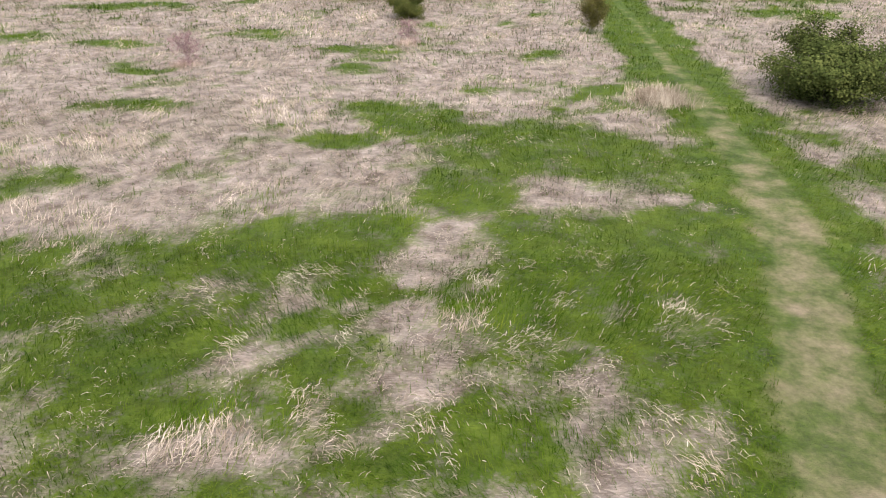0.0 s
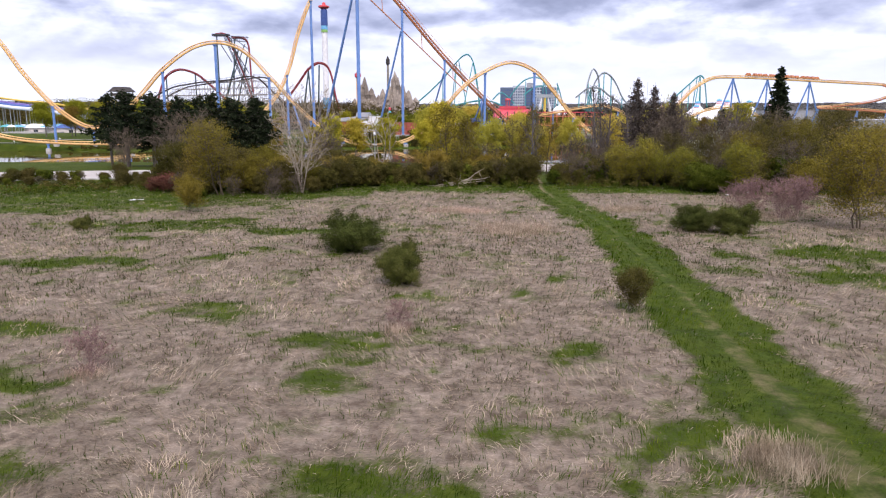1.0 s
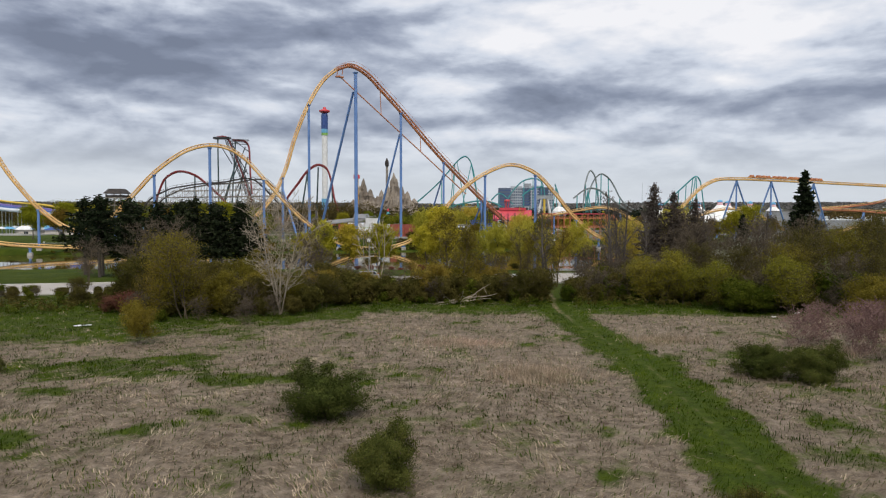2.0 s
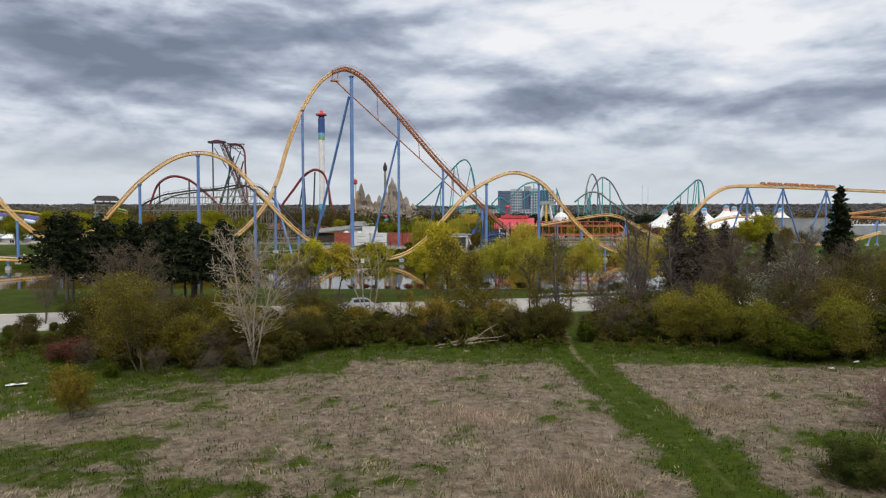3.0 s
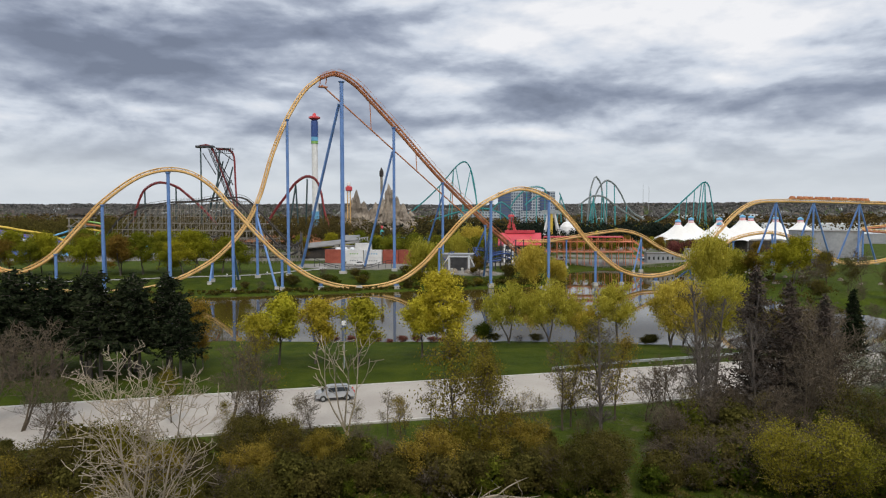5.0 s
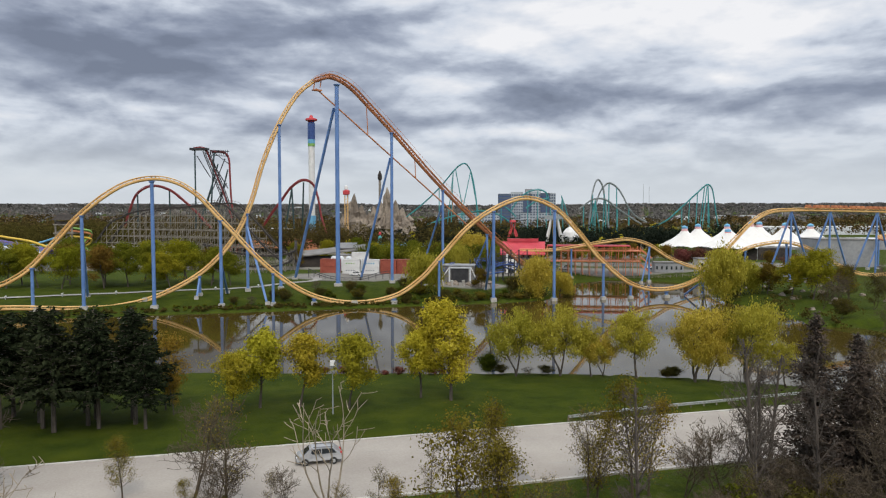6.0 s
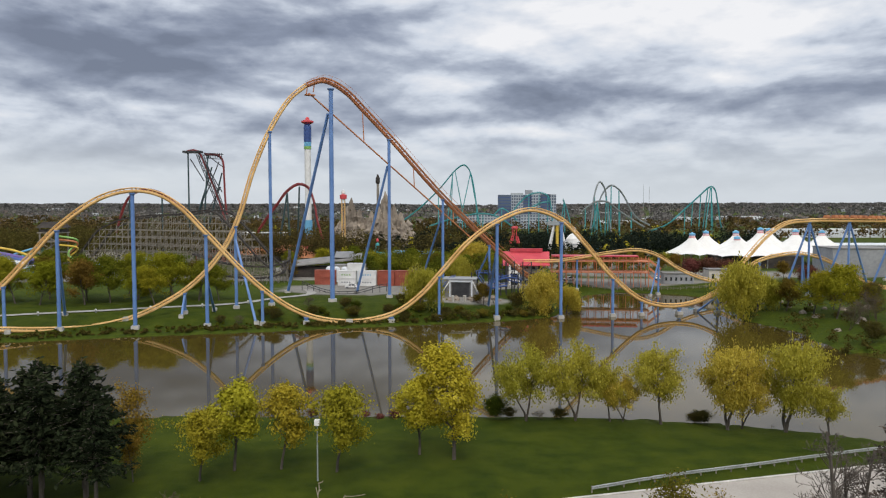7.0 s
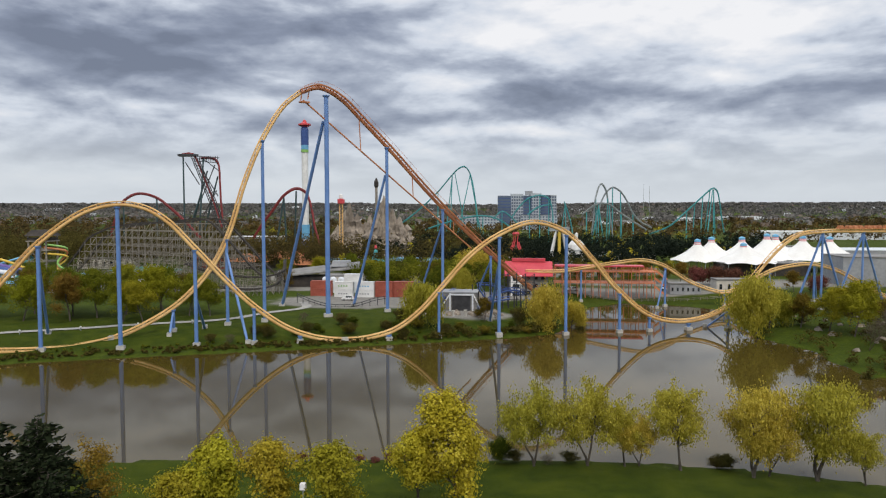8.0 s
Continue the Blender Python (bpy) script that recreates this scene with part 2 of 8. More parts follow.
FARROOF = material("far_grey_brown_roofs", (0.20, 0.185, 0.175), (0.27, 0.25, 0.235), 0.05, 0.9, 0.0)
DARKGLASS = material("dark_glass", (0.02, 0.025, 0.03), (0.04, 0.045, 0.05), 0.5, 0.12, 0.0)
RUBBER = material("black_rubber", (0.02, 0.02, 0.02), (0.035, 0.035, 0.035), 2.0, 0.85, 0.1)
SILVER = material("silver_car_paint", (0.55, 0.57, 0.60), (0.60, 0.62, 0.65), 0.5, 0.25, 0.0, metal=0.5, vary=0.02)
GALV = material("galvanised_steel", (0.42, 0.44, 0.45), (0.52, 0.54, 0.55), 0.8, 0.4, 0.04, metal=0.5)
TAIL = material("red_lamp_plastic", (0.45, 0.02, 0.02), (0.5, 0.03, 0.03), 1.0, 0.25, 0.0)
LENS = material("clear_lamp_plastic", (0.75, 0.76, 0.78), (0.8, 0.81, 0.82), 1.0, 0.15, 0.0)
BARK = material("grey_brown_bark", (0.07, 0.058, 0.048), (0.125, 0.105, 0.088), 1.2, 0.95, 0.4, stretch=(1, 1, 0.25), vary=0.2)
PALEBARK = material("pale_dead_bark", (0.24, 0.20, 0.148), (0.38, 0.32, 0.24), 1.0, 0.95, 0.3, stretch=(1, 1, 0.25), vary=0.18)
TWIG = material("brown_twigs", (0.062, 0.047, 0.030), (0.118, 0.090, 0.058), 0.6, 0.95, 0.0, vary=0.2, island=0.3)
LARCHTWIG = material("dark_brown_conifer_twigs", (0.042, 0.030, 0.022), (0.082, 0.060, 0.045), 0.6, 0.95, 0.0, vary=0.2, island=0.3)
REDTWIG = material("red_brown_twigs", (0.15, 0.085, 0.075), (0.24, 0.15, 0.13), 0.6, 0.95, 0.0, vary=0.2, island=0.3)

LEAF_SPRING = leaf_material("yellow_green_spring_leaves", (0.24, 0.22, 0.018), (0.43, 0.39, 0.032), (0.58, 0.52, 0.07))
LEAF_PARK = leaf_material("yellow_green_park_leaves", (0.13, 0.13, 0.010), (0.26, 0.25, 0.018), (0.40, 0.38, 0.04))
LEAF_PARKGREEN = leaf_material("mid_green_park_leaves", (0.07, 0.082, 0.008), (0.15, 0.165, 0.016), (0.26, 0.27, 0.035))
LEAF_BRONZE = leaf_material("bronze_brown_young_leaves", (0.09, 0.06, 0.012), (0.17, 0.115, 0.022), (0.27, 0.19, 0.04))
LEAF_WILLOW = leaf_material("yellow_willow_leaves", (0.27, 0.24, 0.03), (0.47, 0.4, 0.055), (0.6, 0.52, 0.1))
LEAF_GOLD = leaf_material("golden_bronze_young_leaves", (0.21, 0.18, 0.018), (0.37, 0.315, 0.03), (0.52, 0.455, 0.065))
LEAF_GREEN = leaf_material("fresh_green_leaves", (0.036, 0.050, 0.006), (0.078, 0.098, 0.012), (0.16, 0.18, 0.025))
LEAF_OLIVE = leaf_material("olive_brown_buds_and_leaves", (0.038, 0.035, 0.010), (0.085, 0.076, 0.020), (0.165, 0.145, 0.038))
LEAF_HEDGE = leaf_material("yellow_brown_hedge_leaves", (0.095, 0.075, 0.012), (0.19, 0.153, 0.024), (0.32, 0.262, 0.05), obj=0.3)
LEAF_LIME = leaf_material("pale_yellow_green_hedge_leaves", (0.12, 0.11, 0.013), (0.245, 0.22, 0.028), (0.38, 0.34, 0.055))
LEAF_OAK = leaf_material("orange_brown_young_leaves", (0.20, 0.11, 0.02), (0.33, 0.19, 0.035), (0.44, 0.29, 0.06))
LEAF_DARK = leaf_material("dark_green_shrub_leaves", (0.036, 0.046, 0.012), (0.072, 0.084, 0.02), (0.14, 0.145, 0.038), 0.2)
NEEDLE = leaf_material("dark_conifer_needles", (0.012, 0.017, 0.009), (0.022, 0.03, 0.015), (0.038, 0.047, 0.023), 0.1)
LEAF_BLOSSOM = leaf_material("white_blossom_and_leaves", (0.16, 0.17, 0.08), (0.36, 0.37, 0.28), (0.62, 0.62, 0.58))
LEAF_RED = leaf_material("dull_red_young_leaves", (0.10, 0.035, 0.03), (0.17, 0.065, 0.05), (0.25, 0.11, 0.08))
LEAF_FAR = leaf_material("distant_mixed_foliage", (0.030, 0.026, 0.012), (0.078, 0.060, 0.024), (0.165, 0.122, 0.036), 0.2, clump=0.09, each=0.2)
# brown woods greyed and paled: the haze of distance is put into the leaf colour
LEAF_FARHAZE = leaf_material("far_hazed_woods", (0.10, 0.097, 0.094), (0.128, 0.122, 0.118), (0.165, 0.156, 0.147), 0.1, clump=0.02, each=0.1)
LEAF_FARDARK = leaf_material("distant_dark_conifers", (0.009, 0.013, 0.010), (0.018, 0.025, 0.018), (0.034, 0.042, 0.028), 0.1, clump=0.2, each=0.3)
STRAW = leaf_material("dry_straw_blades", (0.13, 0.097, 0.065), (0.31, 0.24, 0.172), (0.61, 0.50, 0.38), 0.2, drift=0.16)
BLADE = leaf_material("green_grass_blades", (0.020, 0.046, 0.003), (0.052, 0.088, 0.006), (0.135, 0.160, 0.018), 0.35, drift=0.5)


# ---- mesh tools ----
class Geo:
    """Gathers vertices and faces, and becomes one mesh."""

    def __init__(self):
        self.v, self.q, self.t, self.n = [], [], [], 0

    def add(self, v, q=None, t=None):
        v = np.asarray(v, float).reshape(-1, 3)
        if q is not None and len(q):
            self.q.append(np.asarray(q, int).reshape(-1, 4) + self.n)
        if t is not None and len(t):
            self.t.append(np.asarray(t, int).reshape(-1, 3) + self.n)
        self.v.append(v)
        self.n += len(v)
        return self

    def tubes(self, a, b, ra, rb=None, k=6, caps=False, spin=0.0):
        """Straight tapered bars from the points a to the points b."""
        a, b = np.asarray(a, float).reshape(-1, 3), np.asarray(b, float).reshape(-1, 3)
        m = len(a)
        ra = np.broadcast_to(np.asarray(ra, float), m)
        rb = ra if rb is None else np.broadcast_to(np.asarray(rb, float), m)
        d = b - a
        d = d / np.maximum(np.linalg.norm(d, axis=1, keepdims=True), 1e-9)
        ref = np.where(np.abs(d[:, 2:3]) > 0.95, np.array([[1.0, 0, 0]]), np.array([[0, 0, 1.0]]))
        s = np.cross(d, ref)
        s /= np.linalg.norm(s, axis=1, keepdims=True)
        u = np.cross(s, d)
        ang = np.arange(k) * 2 * np.pi / k + np.pi / k + spin
        ring = np.cos(ang)[None, :, None] * s[:, None] + np.sin(ang)[None, :, None] * u[:, None]
        v = np.concatenate([a[:, None] + ring * ra[:, None, None], b[:, None] + ring * rb[:, None, None]], 1).reshape(-1, 3)
        i = np.arange(k)
        j = (i + 1) % k
        base = (np.arange(m) * 2 * k)[:, None, None]
        q = np.stack([i, j, j + k, i + k], 1)[None] + base
        self.add(v, q.reshape(-1, 4))
        if caps:
            f = self.n - len(v)
            for e in range(m):
                for o in (0, k):
                    if k == 4:
                        self.q.append(np.array([[f + e * 8 + o + w for w in range(4)]]))
                    else:
                        self.t.append(np.array([[f + e * 2 * k + o, f + e * 2 * k + o + w, f + e * 2 * k + o + w + 1] for w in range(1, k - 1)]))
        return self

    def line(self, pts, r, k=6, r2=None):
        """A bent pipe through pts, with shared rings."""
        p = np.asarray(pts, float)
        m = len(p)
        r = np.linspace(r, r if r2 is None else r2, m)
        d = np.gradient(p, axis=0)
        d /= np.linalg.norm(d, axis=1, keepdims=True) + 1e-12
        ref = np.array([0, 0, 1.0]) if np.abs(d[:, 2]).mean() < 0.9 else np.array([1.0, 0, 0])
        s = np.cross(d, ref)
        s /= np.linalg.norm(s, axis=1, keepdims=True) + 1e-12
        u = np.cross(s, d)
        ang = np.arange(k) * 2 * np.pi / k + np.pi / k
        v = p[:, None] + (np.cos(ang)[None, :, None] * s[:, None] + np.sin(ang)[None, :, None] * u[:, None]) * r[:, None, None]
        i = np.arange(k)
        j = (i + 1) % k
        q = np.stack([i, j, j + k, i + k], 1)[None] + (np.arange(m - 1) * k)[:, None, None]
        return self.add(v.reshape(-1, 3), q.reshape(-1, 4))

    def box(self, c, size, rz=0.0, top=1.0):
        """A box on its base centre c; top narrows it upwards."""
        w, d, h = size
        pts = np.array([(x * w / 2 * f, y * d / 2 * f, z) for z, f in ((0, 1), (h, top)) for x, y in ((-1, -1), (1, -1), (1, 1), (-1, 1))])
        a = radians(rz)
        m = np.array([[math.cos(a), -math.sin(a), 0], [math.sin(a), math.cos(a), 0], [0, 0, 1]])
        return self.add(pts @ m.T + np.array(c), [(0, 3, 2, 1), (4, 5, 6, 7), (0, 1, 5, 4), (1, 2, 6, 5), (2, 3, 7, 6), (3, 0, 4, 7)])

    def lathe(self, profile, c=(0, 0, 0), k=16):
        """Turns (radius, height) pairs about the upright through c."""
        ang = np.arange(k) * 2 * np.pi / k
        v = np.array([(r * math.cos(t), r * math.sin(t), z) for r, z in profile for t in ang]) + np.array(c)
        i = np.arange(k)
        j = (i + 1) % k
        q = np.stack([i, j, j + k, i + k], 1)[None] + (np.arange(len(profile) - 1) * k)[:, None, None]
        return self.add(v, q.reshape(-1, 4))

    def cards(self, c, along, across):
        """Small leaf-shaped quads at c, spanned by two vectors each."""
        c, a, b = (np.asarray(w, float).reshape(-1, 3) for w in (c, along, across))
        v = np.stack([c - a * 0.5, c + b * 0.5, c + a * 0.5, c - b * 0.5], 1)
        return self.add(v.reshape(-1, 3), np.arange(len(c) * 4).reshape(-1, 4))

    def mesh(self, name, mat, smooth=False):
        me = bpy.data.meshes.new(name)
        v = np.concatenate(self.v)
        q = np.concatenate(self.q) if self.q else np.zeros((0, 4), int)
        t = np.concatenate(self.t) if self.t else np.zeros((0, 3), int)
        me.vertices.add(len(v))
        me.vertices.foreach_set("co", v.ravel())
        loops = np.concatenate([q.ravel(), t.ravel()])
        me.loops.add(len(loops))
        me.loops.foreach_set("vertex_index", loops.astype(np.int32))
        me.polygons.add(len(q) + len(t))
        starts = np.concatenate([np.arange(len(q)) * 4, len(q) * 4 + np.arange(len(t)) * 3])
        me.polygons.foreach_set("loop_start", starts.astype(np.int32))
        me.polygons.foreach_set("use_smooth", np.full(len(starts), smooth))
        me.update(calc_edges=True)
        me.materials.append(mat)
        return me


def thing(name, at, label, category, group="", kind="", rz=0.0):
    ob = new(name)
    ob.empty_display_size = 0.2
    ob.matrix_basis = pose(*at, 0, 0, rz)
    return tagged(ob, label, category, group, kind)


def part(name, geo, mat, parent, label="", smooth=False, kind=""):
    ob = new(name, geo.mesh(name, mat, smooth))
    ob.parent = parent
    return tagged(ob, label, kind=kind)


def whole(name, geo, mat, label, category, kind="", smooth=False, group="", at=(0, 0, 0)):
    ob = new(name, geo.mesh(name, mat, smooth))
    ob.location = at
    return tagged(ob, label, category, group, kind)


def smooth_line(keys, step=1.0):
    """A smooth curve through keys (Catmull-Rom by chord length), cut to even steps."""
    p = np.asarray(keys, float)
    p = np.vstack([2 * p[0] - p[1], p, 2 * p[-1] - p[-2]])
    out = []
    for i in range(1, len(p) - 2):
        a, b, c, d = p[i - 1:i + 3]
        t0, t1 = 0.0, np.linalg.norm(b - a) ** 0.5
        t2 = t1 + np.linalg.norm(c - b) ** 0.5
        t3 = t2 + np.linalg.norm(d - c) ** 0.5
        for t in np.linspace(t1, t2, 14, endpoint=False):
            a1, a2, a3 = (t1 - t) / t1 * a + t / t1 * b, (t2 - t) / (t2 - t1) * b + (t - t1) / (t2 - t1) * c, (t3 - t) / (t3 - t2) * c + (t - t2) / (t3 - t2) * d
            b1, b2 = (t2 - t) / t2 * a1 + t / t2 * a2, (t3 - t) / (t3 - t1) * a2 + (t - t1) / (t3 - t1) * a3
            out.append((t2 - t) / (t2 - t1) * b1 + (t - t1) / (t2 - t1) * b2)
    out.append(p[-2])
    out = np.array(out)
    s = np.concatenate([[0], np.cumsum(np.linalg.norm(np.diff(out, axis=0), axis=1))])
    n = max(2, int(s[-1] / step))
    return np.stack([np.interp(np.linspace(0, s[-1], n), s, out[:, k]) for k in range(3)], 1)


_lattice = np.random.RandomState(5).rand(256, 256)


def value_noise(x, y, octaves=4):
    """Smooth noise from 0 to 1 over the plane."""
    x, y = np.asarray(x, float), np.asarray(y, float)
    total, amp, norm = 0.0, 1.0, 0.0
    for o in range(octaves):
        xi, yi = np.floor(x).astype(int), np.floor(y).astype(int)
        fx, fy = x - xi, y - yi
        fx, fy = fx * fx * (3 - 2 * fx), fy * fy * (3 - 2 * fy)
        g = lambda i, j: _lattice[(i + 37 * o) % 256, (j + 91 * o) % 256]
        total = total + amp * ((g(xi, yi) * (1 - fx) + g(xi + 1, yi) * fx) * (1 - fy) + (g(xi, yi + 1) * (1 - fx) + g(xi + 1, yi + 1) * fx) * fy)
        norm += amp
        amp, x, y = amp * 0.5, x * 2.03, y * 2.03
    return total / norm


def step_up(a, b, v):
    t = np.clip((v - a) / (b - a), 0, 1)
    return t * t * (3 - 2 * t)


# ---- the plan of the ground ----
WATER = -2.2
PATH = smooth_line([(5.2, -8, 0), (6.1, 8, 0), (7.2, 12.6, 0), (8.4, 17.2, 0), (9.3, 26, 0), (9.8, 38, 0), (10.2, 55, 0), (10.2, 72, 0),
                    (9.3, 83, 0), (7.9, 92, 0), (6.9, 102, 0), (6.8, 112, 0), (7.6, 124, 0)], 0.8)
SHORE = [(-400, 160), (-160, 176), (-54, 184.5), (-20, 186.5), (6, 188), (31, 185.5), (45, 181), (62, 172), (95, 168), (110, 185), (88, 205), (78, 219),
         (76, 238), (76, 255), (77, 268), (70, 288), (74, 312), (84, 338), (67, 352), (47, 358), (32, 345), (25, 316), (14, 290), (1, 283),
         (-15, 277), (-60, 262), (-87, 254), (-124, 242), (-170, 226), (-400, 160)]


def to_polyline(x, y, pts):
    d = np.full(np.shape(x), 1e9)
    for (ax, ay), (bx, by) in zip(pts[:-1], pts[1:]):
        ux, uy = bx - ax, by - ay
        t = np.clip(((x - ax) * ux + (y - ay) * uy) / (ux * ux + uy * uy), 0, 1)
        d = np.minimum(d, np.hypot(x - ax - t * ux, y - ay - t * uy))
    return d


def pond(x, y):
    """Metres from the shore: above 0 on land, below 0 in the pond."""
    x, y = np.asarray(x, float), np.asarray(y, float)
    inside = np.zeros(x.shape, bool)
    for (ax, ay), (bx, by) in zip(SHORE[:-1], SHORE[1:]):
        if ay != by:
            inside ^= ((ay > y) != (by > y)) & (x < (bx - ax) * (y - ay) / (by - ay) + ax)
    d = to_polyline(x, y, SHORE) + (value_noise(x * 0.22, y * 0.22, 3) - 0.5) * 2.4
    return np.where(inside, -d, d)


def road_off(x, y):
    """Metres across the road from its middle line."""
    return (y - (143.7 + 0.31 * x)) / math.hypot(1, 0.31)


def height(x, y):
    x, y = np.asarray(x, float), np.asarray(y, float)
    u, s = road_off(x, y), pond(x, y)
    z = (value_noise(x * 0.05, y * 0.05, 3) - 0.5) * 0.5 + (value_noise(x * 0.4 + 9, y * 0.4, 3) - 0.5) * 0.18
    z = z * np.where(np.abs(u) < 10.5, 0.0, np.where(y > 300, 0.6, 1.0))
    near = (u > 0) & (y < 240) & (s < 60)
    lawn = -1.75 * step_up(0.0, 1.0, 1 - np.clip(s / np.maximum(s + np.maximum(u - 9, 0.01), 0.5), 0, 1))
    z = z * np.where(near, 0.4, 1) + np.where(near & (u > 9), lawn, 0)
    far_bank = (s > 0) & (y >= 200)
    z = z + np.where(far_bank, -1.8 * (1 - step_up(0, 16, s)), 0)
    z = z + np.where(far_bank, 1.0 * step_up(10, 26, s) * (y > 250), 0)
    z = np.where(s < 0.6, np.minimum(z, -1.75 + (s - 0.6) * 0.45), z)
    z = np.maximum(z, -5.0)
    z = z - 0.07 * (np.abs(u) < 7.9)
    r = np.hypot(x, y)
    z = z + 58 * step_up(900, 4300, r) * (0.75 + 0.5 * value_noise(x * 0.0011 + 3, y * 0.0011, 3))
    return z


def spot(x, y, z=0.0):
    return (x, y, float(height(np.array([x]), np.array([y]))[0]) + z)


# green areas of the field: x, y, half width, half depth, degrees
GREEN_NEAR = [(1.8, 24.2, 5.0, 3.9, -12), (-3.2, 27.6, 3.4, 2.4, -30), (-0.6, 20.4, 2.2, 2.9, 0), (5.2, 22.4, 2.4, 2.4, 0), (-5.8, 24.6, 1.8, 1.1, 0), (-6.0, 15.9, 4.0, 2.1, 0), (-3.6, 17.0, 1.9, 1.6, 0),
              (-7.6, 11.2, 3.0, 1.8, 20), (-10.5, 12.6, 2.2, 1.5, 0), (-6.8, 9.4, 1.6, 1.1, 0), (2.9, 16.0, 3.9, 3.3, 0), (5.2, 17.6, 2.3, 1.8, 0), (1.4, 13.0, 2.2, 1.6, 0), (3.8, 11.8, 2.0, 1.8, 0), (0.6, 8.8, 1.3, 1.1, 0)]
GREEN_FAR = [(-15.9, 28.8, 3.0, 1.0, 0), (-7.3, 36.2, 1.7, 1.5, 0), (-15.1, 45.5, 1.9, 1.3, 0), (-29.7, 55.9, 5.5, 1.6, 5), (-30, 65.5, 3.5, 1.4, 0), (22.5, 56, 4.5, 3.4, 0), (24, 63, 6.0, 3.0, 0), (-22.7, 41.6, 2.6, 0.9, 0),
             (-18.6, 35, 2.2, 0.8, 0), (-30, 42.7, 2.4, 2.0, 0), (-15.3, 20.7, 2.0, 1.2, 0), (-12, 15.9, 1.6, 1.0, 0), (14.0, 21, 2.0, 7.0, 5), (-46, 84, 22, 5.5, 18), (-8.5, 41, 3.0, 1.6, 0), (-29, 73, 7, 4.5, 10), (-18, 69, 4, 1.8, 0), (22, 79, 6, 3, 0)]
# dry patches among the green: x, y, half width, half depth
STRAW_NEAR = [(-4.5, 10.9, 0.9, 0.7), (-4.0, 8.4, 1.8, 0.6), (-1.6, 13.9, 0.75, 3.0), (4.2, 9.3, 0.7, 1.0), (7.4, 25.6, 1.0, 0.9), (-0.9, 17.2, 0.5, 0.5), (-1.2, 10.2, 1.0, 0.5), (2.6, 8.2, 0.8, 0.6)]


def path_off(x, y):
    return to_polyline(x, y, [tuple(p[:2]) for p in PATH[::3]])


def greenness(x, y):
    """How green the field is, from 0 (dry straw) to 1."""
    x, y = np.asarray(x, float), np.asarray(y, float)
    wob = (value_noise(x * 0.40, y * 0.40, 5) - 0.5) + 0.5 * (value_noise(x * 1.7 + 20, y * 1.7, 3) - 0.5)
    g = np.clip((value_noise(x * 0.30 + 11, y * 0.30 + 5, 5) - 0.53) * 2.6, 0, 0.4) + np.clip((value_noise(x * 0.95 + 31, y * 0.8 + 2, 4) - 0.57) * 3.6, 0, 0.5)
    g = g + np.clip(0.56 + 1.4 * (value_noise(x * 1.6 + 4, y * 1.6 + 77, 4) - 0.5), 0, 0.75) * (1 - step_up(14.0, 19.0, y + 3 * wob))
    speck = value_noise(x * 1.3 + 50, y * 0.9 + 8, 3)
    for near, places in ((True, GREEN_NEAR), (False, GREEN_FAR)):
        for cx, cy, a, b, deg in places:
            c, s = math.cos(radians(deg)), math.sin(radians(deg))
            dx, dy = x - cx, y - cy
            e = np.hypot((dx * c + dy * s) / a, (-dx * s + dy * c) / b) + wob * (0.9 if near else 1.6)
            g = np.maximum(g, (1 - step_up(0.6, 1.35, e)) * (0.6 + 0.55 * speck if near else 0.42 + 0.75 * speck))
    verge = 1 - step_up(1.7, 3.4, path_off(x, y) + wob * 2.2)
    g = np.maximum(g, verge)
    edge = y - np.where(x < -16, 91 + 0.25 * (x + 25), 99.5) + wob * 5
    g = np.maximum(g, step_up(0, 3, edge) * (0.5 + 0.7 * speck))
    g = np.maximum(g, step_up(20, 30, road_off(x, y) + 40) * 0.8)
    straw = 1 - step_up(0.08, 0.34, np.abs(y - 20.1 + 0.14 * (x - 4.2) ** 2) + np.where(np.abs(x - 3.7) < 3.8, 0, 9) + wob * 0.35)
    for cx, cy, a, b in STRAW_NEAR:
        straw = np.maximum(straw, 1 - step_up(0.6, 1.2, np.hypot((x - cx) / a, (y - cy) / b) + wob * 1.1))
    return np.clip(g - straw * 0.42, 0, 1)


